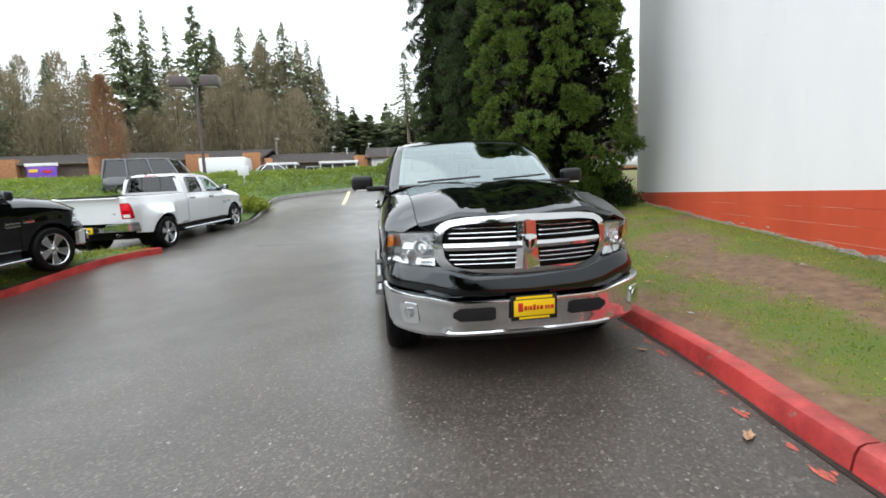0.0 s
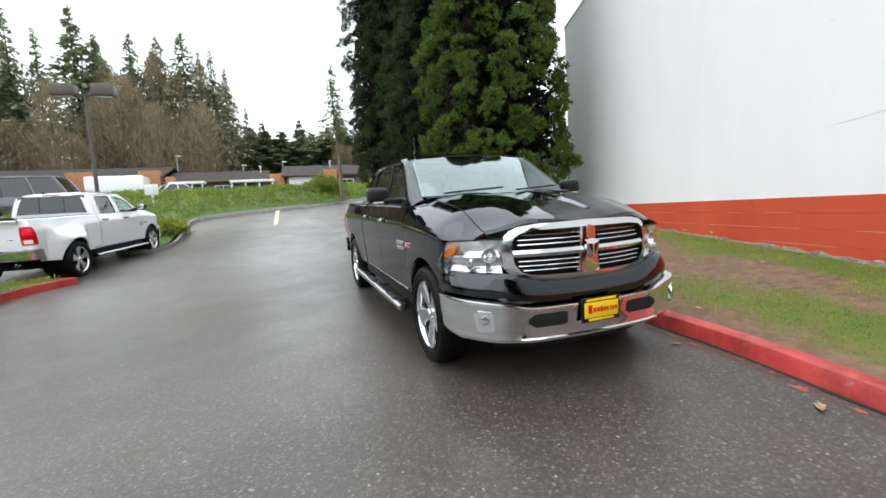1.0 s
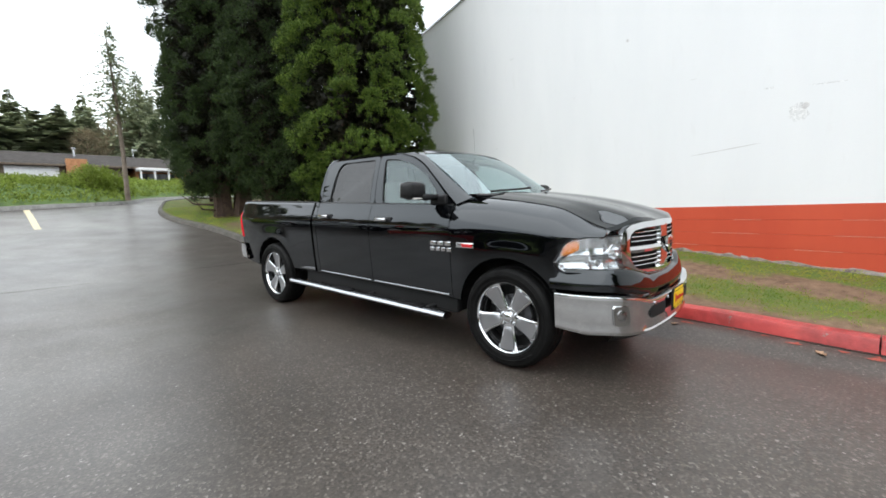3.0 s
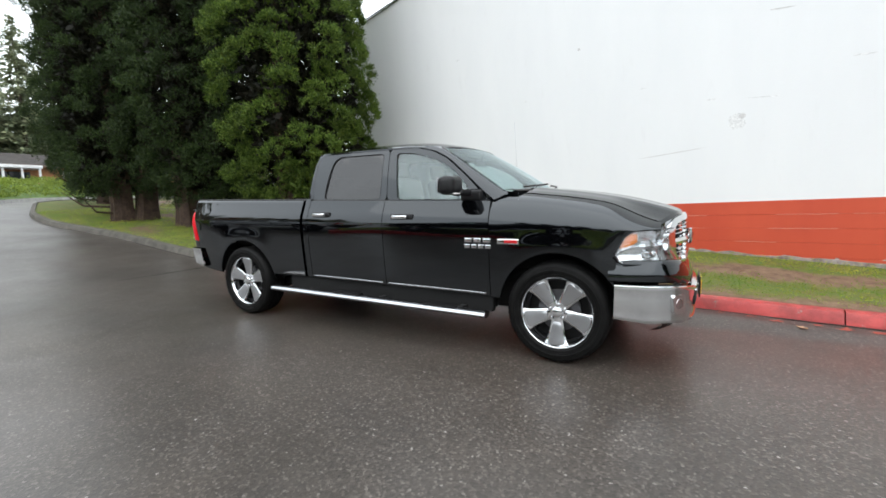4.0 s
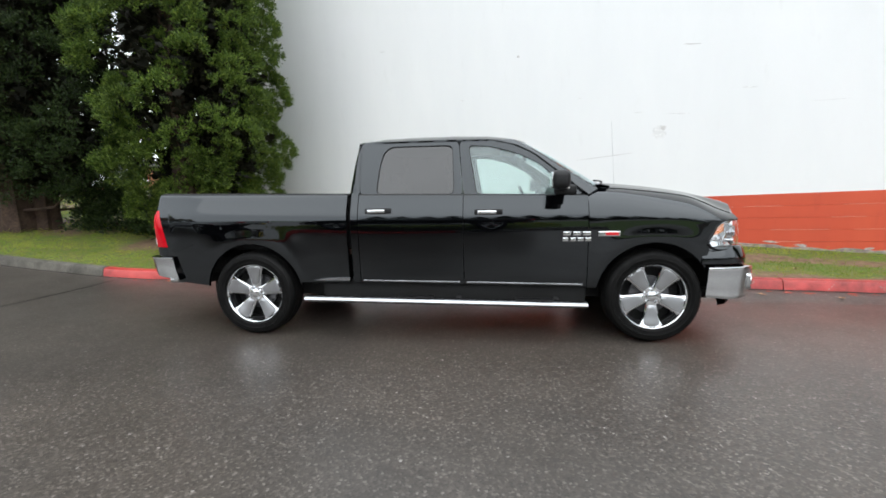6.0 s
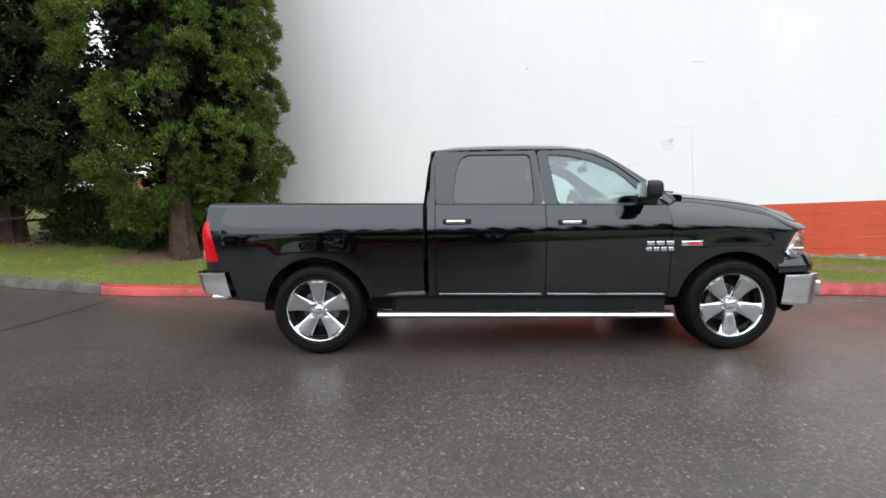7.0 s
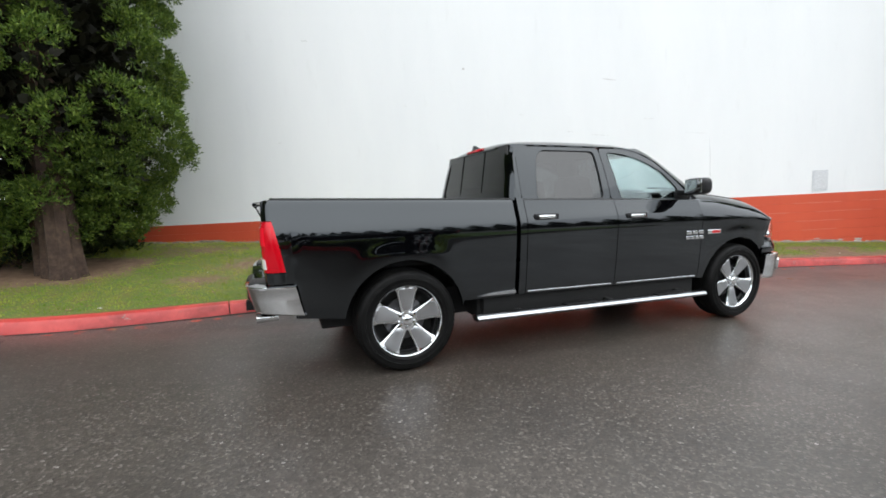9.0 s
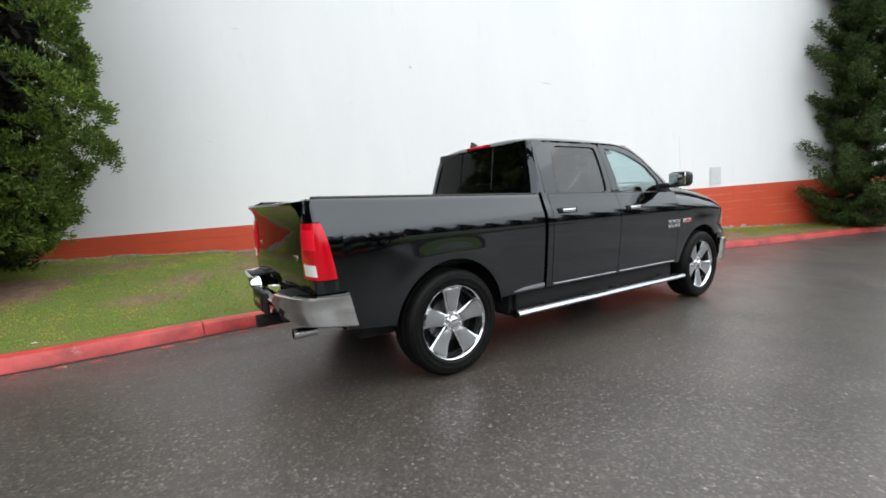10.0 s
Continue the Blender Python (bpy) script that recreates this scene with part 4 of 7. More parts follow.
        for y in ys + [None] * 4:
            k = 0 if y is not None else len(secs) - len(ys) + 1
            yc = y if y is not None else y_in + 0.17 * k / 4
            zb = max(0.49, arch(yc, ra, 0.50)) if abs(yc - ra) < 0.498 else (0.535 if yc < ra else float(np.interp(yc, [ra + 0.45, tail - 0.20], [0.490, 0.530])))
            if yc > tail - 0.195:
                zb = 0.800
            zt = bed_top(yc)
            row = []
            for z in np.linspace(zb, zt - 0.035, 30):
                yy = y if y is not None else y_in + (lamp_edge(z) - y_in) * k / 4
                row.append((s * side_x(yy, z), yy, z))
            yy = row[-1][1]
            x1 = side_x(yy, zt - 0.035)
            row += [(s * (x1 - 0.006), yy, zt - 0.018), (s * (x1 - 0.020), yy, zt - 0.005), (s * (x1 - 0.045), yy, zt), (s * (x1 - 0.085), yy, zt)]
            secs.append(row)
        # corner caps above and below the tail light
        def corner(z, out=0.0, n=16):
            ye = lamp_edge(z)
            xe = side_x(ye, z)
            return smooth_line([(0.772, tail + 0.008 + out), (0.84, tail + 0.006 + out), (xe - 0.065, tail - 0.002 + out), (xe - 0.018 + out * 0.7, tail - 0.024 + out * 0.6), (xe + out * 0.9, min(tail - 0.045, ye + 0.03)), (xe + out * 0.2, ye)], n)

        zt = bed_top(tail)
        for zz in ((1.262, 1.29, 1.32, zt - 0.035, zt - 0.014, zt - 0.003), (0.800, 0.83, 0.86, 0.884)):
            rows_ = [corner(z) for z in zz]
            back = [0.030 if z > zt - 0.01 else 0.008 if z > zt - 0.02 else 0.0 for z in zz]
            part("bed_corner", rim_in(loft([[(s * (r_[i][0] - b_), r_[i][1] - b_, z) for r_, z, b_ in zip(rows_, zz, back)] for i in range(16)]), (-s * 0.6, -0.8, 0), 0.05), paint, T, smooth=40)
        bed = part("bed_side", rim_in(loft(secs), (-s, 0, -0.3), 0.03), paint, T, smooth=30)
        secs = []
        for y in np.linspace(2.80, 3.17, 6):
            x0, tp = side_x(y, 0.56), float(np.interp(y, [2.8, 3.05, 3.17], [0.590, 0.582, 0.558]))
            secs.append([(s * (x0 - 0.002), y, 0.552), (s * (x0 + 0.012), y, 0.555), (s * (x0 + 0.013), y, tp - 0.006), (s * (x0 + 0.002), y, tp)])
        part("trim_strip", rim_in(loft(secs), way, 0.01), SATIN, bed, "chrome trim strip")
        secs = [[(s * (side_x(y, 1.33) - 0.05), y, bed_top(y) + 0.001), (s * (side_x(y, 1.33) - 0.058), y, bed_top(y) + 0.012), (s * (side_x(y, 1.33) - 0.13), y, bed_top(y) + 0.012), (s * (side_x(y, 1.33) - 0.14), y, bed_top(y) - 0.05), (s * (side_x(y, 1.33) - 0.15), y, 0.85)] for y in np.linspace(2.80, tail - 0.06, 8)]
        part("rail_cap", loft(secs), BED_LINER, T)
        # door frames and panes
        fo = rounded([(0.60, belt(0.6) + 0.003), (0.86, 1.575), (1.06, 1.735), (1.24, 1.822), (1.45, 1.868), (1.737, 1.873), (1.692, belt(1.69) + 0.003)], 0.05)
        fi = rounded([(0.806, belt(0.8) + 0.012), (0.812, 1.462), (0.985, 1.628), (1.12, 1.702), (1.245, 1.756), (1.45, 1.812), (1.652, 1.828), (1.574, belt(1.575) + 0.012)], 0.035)
        ro = rounded([(1.699, belt(1.7) + 0.003), (1.744, 1.873), (2.53, 1.876), (2.64, 1.856), (2.692, 1.785), (2.694, 1.62), (2.69, belt(2.69) + 0.003)], 0.05)
        ri = rounded([(1.776, belt(1.8) + 0.012), (1.800, 1.834), (2.40, 1.836), (2.470, 1.782), (2.505, 1.640), (2.534, belt(2.53) + 0.012)], 0.05)
        for nm, outer, inner, mat in (("front_window", fo, fi, GLASS), ("rear_window", ro, ri, GLASS_DARK)):
            cen = np.mean(inner, axis=0)
            a, b = resample(outer, 120, cen), resample(inner, 120, cen)
            mid = [p * 0.5 + q * 0.5 for p, q in zip(a, b)]
            secs = [[(s * (glasshouse(p[1]) + o), p[0], p[1]) for p in ring] for ring, o in ((a, 0.0), (mid, 0.0), (b, 0.0))]
            fr = part(nm, rim_in(loft(secs, closed=True), way, 0.022), paint, T, smooth=30)
            bm = bmesh.new()
            bm.faces.new([bm.verts.new((s * (glasshouse(p[1]) - 0.014), p[0], p[1])) for p in (b if s > 0 else b[::-1])])
            pane = part("pane", bm, mat, fr, "tinted privacy glass" if mat is GLASS_DARK else "clear window glass", smooth=0)
            pane.visible_shadow = False
            secs = []
            for k in range(121):
                p = b[k % 120]
                q = cen + (p - cen) * 0.985
                secs.append([(s * (glasshouse(p[1]) + 0.001), *p), (s * (glasshouse(p[1]) - 0.002), *q), (s * (glasshouse(p[1]) - 0.014), *q)])
            part("window_seal", loft(secs), PLASTIC, fr)
        # sill trim under the windows
        secs = [[(s * (side_x(y, belt(y)) - 0.012), y, belt(y) - 0.002), (s * (glasshouse(1.37) + 0.006), y, belt(y) + 0.012), (s * (glasshouse(1.37) - 0.02), y, belt(y) + 0.014)] for y in np.linspace(0.60, 2.69, 12)]
        part("belt_moulding", loft(secs), PLASTIC, T)
        # pillars between screen, roof and doors
        gx = glasshouse(1.36)
        secs = [[(s * 0.80, 0.440, 1.408), (s * 0.845, 0.475, 1.390), (s * (gx + 0.004), 0.560, 1.345), (s * (gx - 0.01), 0.60, 1.335)]]
        for t in np.linspace(0, 1, 10):
            z = 1.415 + 0.442 * t
            wy, wx = 0.500 + 0.67 * t, 0.802 - 0.112 * t
            dy = float(np.interp(z, [1.36, 1.575, 1.735, 1.822, 1.868], [0.61, 0.86, 1.06, 1.24, 1.45]))
            dx = glasshouse(z)
            secs.append([(s * wx, wy, z + 0.006), (s * (wx * 0.55 + dx * 0.45 + 0.016), wy * 0.62 + dy * 0.38 - 0.012, z + 0.018), (s * (dx - 0.002), dy - 0.012, z + 0.010), (s * (dx - 0.02), dy + 0.01, z)])
        part("pillar", rim_in(loft(secs), way, 0.03), paint, T, smooth=50)
        secs = []
        for t in np.linspace(0, 1, 9):
            z = belt(2.7) + (1.886 - belt(2.7)) * t
            y0 = float(np.interp(z, [1.38, 1.62, 1.785, 1.856, 1.886], [2.694, 2.698, 2.696, 2.645, 2.50]))
            y1 = 2.806 - 0.135 * (z - 1.366) - 0.022 * max(0.0, (z - 1.70) / 0.18) ** 2
            gx = glasshouse(z)
            secs.append([(s * gx, y0, z), (s * (gx + 0.004), (y0 + y1) / 2, z), (s * (gx - 0.012), y1 - 0.03, z), (s * (gx - 0.05), y1, z), (s * (gx - 0.10), y1 + 0.004, z)])
        part("rear_pillar", rim_in(loft(secs), way, 0.03), paint, T, smooth=40)
        # mirror
        mir = part("mirror", box(0.22, 0.150, 0.158, s * 1.160, 0.850, 1.472, 0.050, 5), PLASTIC, T, "black door mirror")
        part("mirror_arm", merge(box(0.24, 0.10, 0.055, s * 1.000, 0.815, 1.412, 0.018, 3), box(0.05, 0.20, 0.095, s * 0.908, 0.77, 1.388, 0.02, 3)), PLASTIC, mir)
        part("mirror_glass", box(0.18, 0.006, 0.128, s * 1.162, 0.926, 1.474, 0.002), CHROME, mir, "mirror glass")
        part("indicator", box(0.14, 0.04, 0.014, s * 1.155, 0.802, 1.402, 0.005), LAMP_WHITE, mir, "pale indicator strip")
        # side step
        st = part("side_step", loft([[(s * (1.035 + 0.062 * math.cos(a)), y, 0.357 + 0.0131 * (y - 0.59) + 0.032 * math.sin(a)) for a in np.linspace(0, 2 * math.pi, 16, endpoint=False)] for y in np.linspace(0.585, 3.225, 12)], closed=True, caps=True), SATIN, T, "tubular chrome side step")
        for y in (1.05, 2.15):
            part("step_pad", box(0.085, 0.34, 0.012, s * 1.03, y, 0.392 + 0.0131 * (y - 0.59), 0.004), PLASTIC, st)
        for y in (0.85, 1.75, 2.75):
            part("bracket", merge(box(0.22, 0.05, 0.03, s * 0.91, y, 0.385, 0.005), box(0.03, 0.06, 0.16, s * 0.86, y, 0.46, 0.005)), VOID, st)
        # rocker below the doors
        part("rocker", tilt(box(0.08, 2.52, 0.17, 0, 0, 0, 0.02), (s * 0.875, 1.83, 0.450), 0.78), VOID, T)
        # wheel wells
        for hub in (0.0, ra):
            part("wheel_well", merge(loft([[(s * x, hub + 0.60 * math.cos(a), 0.42 + 0.60 * math.sin(a)) for a in np.linspace(0.12, math.pi - 0.12, 20)] for x in (0.93, 0.45)]), rod((s * 0.44, hub, 0.66), (s * 0.46, hub, 0.66), 0.42, 24)), VOID, T)
        # wheels
        wheel_parts(T, s, s * 0.862, 0.0, spin=36.0)
        wheel_parts(T, s, s * (1.05 if dually else 0.862), ra)
        if dually:
            wheel_parts(T, s, s * 0.74, ra)
        # head lamp
        plan = smooth_line([(0.650, -0.815), (0.77, -0.772), (0.865, -0.700), (0.940, -0.605), (0.984, -0.510), (1.002, -0.438)], 18)
        lamp = part_empty("headlight", T, Matrix())
        hi = np.interp(np.linspace(0, 1, 18), [0, 0.5, 0.76, 0.87, 1], [1.100, 1.100, 1.092, 1.060, 0.918])
        lo = np.interp(np.linspace(0, 1, 18), [0, 0.5, 0.8, 0.92, 1], [0.836, 0.838, 0.842, 0.848, 0.896])
        for nm, inset, mat, rows, lbl in (("lens", 0.0, GLASS_LENS, (0.0, 0.12, 0.5, 0.88, 1.0), "clear lens"), ("reflector", 0.050, LAMP_CHROME, tuple(np.linspace(0, 1, 13)), "chrome reflector bowl")):
            secs = []
            for i, (x, y) in enumerate(plan):
                ccx, ccy = 0.60, -0.40
                v = np.array([x - ccx, y - ccy])
                v /= np.linalg.norm(v)
                row = []
                for t in rows:
                    bulge = 0.022 * (1 - (2 * t - 1) ** 2) if inset == 0 else 0.030 * (2 * t - 1) ** 2 - 0.022 * abs(math.sin(t * math.pi * 2)) * (1.0 if i < 10 else 0.4) - 0.012 * abs(math.sin(i * math.pi / 4.5))
                    row.append((s * (x - v[0] * (inset - bulge)), y - v[1] * (inset - bulge), lo[i] + (hi[i] - lo[i]) * t))
                secs.append(row)
            ob = part(nm, loft(secs), mat, lamp, lbl, 12 if inset else 40)
            if inset == 0:
                ob.visible_shadow = False
        part("edge_trim", rim_in(loft([[(s * x * 1.002, y - 0.004, h), (s * x * 0.99, y + 0.02, h + 0.004)] for (x, y), h in zip(plan, hi)]), (0, 0, -1), 0.004), PLASTIC, lamp)
        part("edge_trim", rim_in(loft([[(s * x * 1.002, y - 0.004, h), (s * x * 0.99, y + 0.02, h - 0.004)] for (x, y), h in zip(plan, lo)]), (0, 0, 1), 0.004), PLASTIC, lamp)
        for k, (cx, cy, cz, r) in enumerate(((0.730, -0.735, 0.985, 0.056), (0.845, -0.665, 0.915, 0.030))):
            bowl = []
            ax = Vector((s * 0.35, -0.93, 0.0)).normalized()
            u = ax.cross(Vector((0, 0, 1))).normalized()
            for q in np.linspace(0, 2 * math.pi, 24, endpoint=False):
                dirv = u * math.cos(q) + Vector((0, 0, 1)) * math.sin(q)
                c = Vector((s * cx, cy, cz))
                bowl.append([c + dirv * r + ax * 0.03, c + dirv * r * 0.92 + ax * 0.034, c + dirv * r * 0.6 - ax * 0.01, c + dirv * 0.018 - ax * 0.03])
            bowl.append(bowl[0])
            part("bulb_bowl", loft(bowl), LAMP_CHROME, lamp)
            bm = bmesh.new()
            bmesh.ops.create_uvsphere(bm, u_segments=14, v_segments=8, radius=0.013, matrix=Matrix.Translation((s * cx, cy, cz)))
            part("bulb", bm, LAMP_WHITE, lamp)
        part("amber_marker", loft([[(s * (x - 0.030), y + 0.018, zz) for zz in np.linspace(a, b, 5)] for x, y, a, b in ((0.950, -0.600, 1.010, 1.066), (0.968, -0.562, 0.985, 1.066), (0.985, -0.520, 0.972, 1.052), (0.996, -0.486, 0.960, 1.000))]), LAMP_AMBER, lamp, "amber side marker")
        # fog light in a pocket of the bumper corner
        nv = Vector((s * 0.55, -0.835, 0.0))
        side_v = Vector((s * 0.835, 0.55, 0.0))
        fc = Vector((s * 0.850, -0.874, 0.552))
        pocket = [fc + side_v * u + Vector((0, 0, w_)) for u, w_ in rounded([(-0.075, -0.075), (0.055, -0.075), (0.075, 0.065), (-0.060, 0.065)], 0.03)]
        pk = part("fog_pocket", prism([q - nv * 0.03 for q in pocket], nv, 0.034), CHROME, T, "smooth recess round the fog light")
        fog = part("fog_light", rod(fc - nv * 0.02, fc + nv * 0.007, 0.044, 28, 0.041), CHROME, T, "round clear fog light")
        part("fog_lens", rod(fc + nv * 0.007, fc + nv * 0.011, 0.038, 24, 0.030), GLASS_LENS, fog)
        # tail lamp
        tl = part_empty("tail_light", T, Matrix())
        for nm, z0, z1, mat, c0, c1, lift in (("lens", 0.890, 1.257, LAMP_RED, 0, 16, 0.005), ("upper_band", 1.085, 1.215, LAMP_RED_LIGHT, 2, 11, 0.0095), ("reverse_lamp", 0.915, 0.990, LAMP_WHITE, 2, 10, 0.0095)):
            zz = np.linspace(z0, z1, 9)
            rows_ = [corner(z, lift + 0.008 * math.sin(math.pi * (z - 0.89) / 0.367)) for z in zz]
            secs = [[(s * r_[i][0], r_[i][1], z) for r_, z in zip(rows_, zz)] for i in range(c0, c1)]
            part(nm, rim_in(loft(secs), (-s * 0.7, -0.7, 0), 0.03), mat, tl, {"lens": "red lens", "upper_band": "bright red reflector", "reverse_lamp": "white reversing lamp"}[nm])
        # chrome badges on the doors
        for row, (z, h, n) in enumerate(((0.998, 0.038, 3), (0.945, 0.036, 4))):
            for k in range(n):
                ln = 0.262 / n
                yc = 0.548 + ln * (k + 0.5)
                part("badge_bar", box(0.012, ln * 0.80, h, s * (side_x(yc, z) + 0.004), yc, z, 0.004), CHROME, T)
        part("badge_frame", box(0.010, 0.19, 0.046, s * (side_x(0.40, 1.0) + 0.003), 0.400, 0.994, 0.004), CHROME, T)
        part("badge_red", box(0.010, 0.115, 0.028, s * (side_x(0.40, 1.0) + 0.007), 0.375, 0.994, 0.003), BADGE_RED, T, "red badge")

    # bonnet
    secs = []
    for x in np.linspace(-0.75, 0.75, 41):
        yf = -0.895 + 0.165 * (abs(x) / 0.75) ** 2.4
        yb = 0.30 + 0.20 * (abs(x) / 0.75) ** 2
        row = [(x, yf + 0.012, hood_z(x, yf) - 0.045), (x, yf, hood_z(x, yf) - 0.022)]
        row += [(x, y, hood_z(x, y)) for y in np.linspace(yf + 0.018, yb, 26)]
        secs.append(row)
    part("bonnet", rim_in(loft(secs), (0, 0, -1), 0.03), paint, T, smooth=30)
    # screen, cowl, wipers
    secs = []
    for v_ in np.linspace(0, 1, 12):
        row = []
        for u in np.linspace(-1, 1, 25):
            hw = 0.802 - 0.112 * v_
            y0 = 0.30 + 0.20 * u * u
            y1 = 1.08 + 0.09 * u * u
            z = 1.425 + (1.886 - 1.425) * v_ + 0.02 * math.sin(math.pi * v_) - 0.030 * u * u * v_
            row.append((u * hw, y0 + (y1 - y0) * v_ ** 0.97, z))
        secs.append(row)
    ws = part("windscreen", loft(secs), SCREEN, T, "sloping windscreen glass")
    ws.visible_shadow = False
    secs = []
    for u in np.linspace(-1, 1, 21):
        y0 = 0.30 + 0.20 * u * u
        secs.append([(u * 0.80, y0 - 0.115, 1.420), (u * 0.80, y0 - 0.06, 1.436), (u * 0.80, y0 + 0.02, 1.429)])
    part("cowl", loft(secs), PLASTIC, T)
    for x0, x1 in ((-0.62, -0.02), (0.10, 0.70)):
        pts = [Vector((x, 0.25 + 0.20 * (x / 0.8) ** 2 + 0.02 + 0.10 * (x - x0), 1.456 + 0.055 * (x - x0))) for x in np.linspace(x0, x1, 6)]
        part("wiper", merge(*[rod(a, b, 0.009, 6) for a, b in zip(pts, pts[1:])]), PLASTIC, T, "black wiper")
    # roof
    secs = []
    for y, zc in ((1.065, 1.880), (1.13, 1.901), (1.25, 1.925), (1.45, 1.947), (1.8, 1.961), (2.2, 1.961), (2.5, 1.950), (2.66, 1.930), (2.715, 1.905), (2.738, 1.880)):
        row = []
        ye = y + 0.09 * max(0.0, 1 - (y - 1.065) / 0.6)
        hw = float(np.interp(ye, [1.155, 1.40, 1.5, 2.5, 2.7], [0.690, 0.757, 0.750, 0.750, 0.742]))
        ze = float(np.interp(ye, [1.155, 1.26, 1.40, 1.55, 2.45, 2.60, 2.738], [1.846, 1.862, 1.874, 1.882, 1.886, 1.878, 1.858]))
        for u in np.linspace(-1, 1, 33):
            a = abs(u)
            drop = (zc - ze) * a ** 4.5
            yy = y + 0.09 * u * u * max(0.0, 1 - (y - 1.065) / 0.6) - (0.04 * a ** 6 if y > 2.6 else 0)
            row.append((u * hw, yy, zc - drop))
        secs.append(row)
    part("roof", rim_in(loft(secs), (0, 0, -1), 0.014), paint, T, smooth=30)
    # back of the cab
    secs = [[(x, y, z) for x in np.linspace(-0.80 + 0.10 * max(0, (z - 1.4)), 0.80 - 0.10 * max(0, (z - 1.4)), 9)] for z, y in ((0.7, 2.775), (1.40, 2.788), (1.44, 2.785))]
    part("cab_back", rim_in(loft(secs), (0, -1, 0), 0.02), paint, T)
    bm = loft([[(x, 2.800 - (z - 1.366) * 0.135, z) for x, z in ((-0.80 + 0.2 * (z - 1.44), z), (0.0, z), (0.80 - 0.2 * (z - 1.44), z))] for z in (1.44, 1.58, 1.72, 1.885)])
    bw = part("back_window", rim_in(bm, (0, -1, 0), 0.006), GLASS_DARK, T, "dark tinted sliding rear window")
    bw.visible_shadow = False
    for x in (-0.27, 0.27):
        part("slider_frame", rod((x, 2.790, 1.45), (x * 0.97, 2.736, 1.87), 0.006, 6), PLASTIC, bw)
    part("slider_frame", rod((-0.27, 2.775, 1.50), (0.27, 2.775, 1.50), 0.008, 6), PLASTIC, bw)
    hs = part("high_stop_light", box(0.38, 0.05, 0.030, 0, 2.712, 1.898, 0.010, 3), LAMP_RED, T, "red high stop light with clear ends")
    part("clear_section", box(0.10, 0.05, 0.026, -0.085, 2.715, 1.898, 0.008), LAMP_RED_LIGHT, hs)
    fin = loft([[(0.22 + q * w, y, 1.930 + h) for q, h in ((-1, 0.0), (-0.8, hh * 0.6), (-0.3, hh), (0.3, hh), (0.8, hh * 0.6), (1, 0.0))] for y, w, hh in ((2.52, 0.006, 0.012), (2.56, 0.022, 0.030), (2.61, 0.020, 0.056), (2.64, 0.010, 0.060), (2.655, 0.008, 0.020))], caps=True)
    part("roof_aerial", fin, PLASTIC, T, "small black roof aerial")
    part("mast_aerial", merge(rod((-0.915, 0.335, 1.20), (-0.90, 0.335, 1.27), 0.018, 8, 0.009), rod((-0.90, 0.335, 1.25), (-0.89, 0.38, 1.98), 0.0008, 6)), SATIN, T, "thin metal mast aerial")
    # grille
    def gy(x, z):
        return -0.925 + 0.125 * (abs(x) / 0.64) ** 2.2 + 0.06 * max(0.0, z - 0.95)

    gr = part_empty("grille", T, Matrix())
    out = rounded([(0.0, 1.200), (0.40, 1.190), (0.560, 1.168), (0.624, 1.118), (0.648, 1.02), (0.630, 0.885), (0.555, 0.802), (0.46, 0.782), (0.0, 0.772), (-0.46, 0.782), (-0.555, 0.802), (-0.630, 0.885), (-0.648, 1.02), (-0.624, 1.118), (-0.560, 1.168), (-0.40, 1.190)], 0.02)
    inn = rounded([(0.0, 1.152), (0.40, 1.148), (0.535, 1.128), (0.572, 1.095), (0.582, 1.01), (0.566, 0.905), (0.505, 0.842), (0.44, 0.828), (0.0, 0.822), (-0.44, 0.828), (-0.505, 0.842), (-0.566, 0.905), (-0.582, 1.01), (-0.572, 1.095), (-0.535, 1.128), (-0.40, 1.148)], 0.015)
    cen = np.array([0.0, 0.99])
    a, b = resample(out, 96, cen), resample(inn, 96, cen)
    mid = [p * 0.5 + q * 0.5 for p, q in zip(a, b)]
    secs = [[(p[0] * 1.02, gy(*p) + o, p[1]) for p in ring] for ring, o in ((a, 0.05), (a, 0.006), (mid, -0.006), (b, -0.010), (b, 0.05))]
    part("surround", loft(secs, closed=True), CHROME, gr, "chrome surround", 50)
    secs = [[(x, gy(x, z) + 0.065, z) for z in (0.80, 0.9, 1.0, 1.1, 1.17)] for x in np.linspace(-0.6, 0.6, 15)]
    part("backing", loft(secs), VOID, gr)

    def bar(x0, x1, z, h, dep, mat, nm, bow=0.0, n=9):
        secs = []
        for x in np.linspace(x0, x1, n):
            y = gy(x, z)
            ridge = 0.16 * h if h > 0.03 else 0.0
            secs.append([(x, y + 0.03, z - h / 2), (x, y - dep + ridge, z - h * 0.40), (x, y - dep - 0.003, z), (x, y - dep + ridge, z + h * 0.40), (x, y + 0.03, z + h / 2)])
        part(nm, loft(secs, caps=True), mat, gr)

    bar(-0.585, 0.585, 0.985, 0.062, 0.012, CHROME, "cross_bar", n=21)
    secs = [[(x, gy(x, z) + o, z) for x, o in ((-hw - 0.012, 0.04), (-hw, 0.010), (-hw * 0.5, -0.006), (0, -0.013), (hw * 0.5, -0.006), (hw, 0.010), (hw + 0.012, 0.04))] for z, hw in ((0.81, 0.095), (0.9, 0.082), (0.985, 0.076), (1.08, 0.066), (1.16, 0.066))]
    part("centre_bar", loft(secs), CHROME, gr)
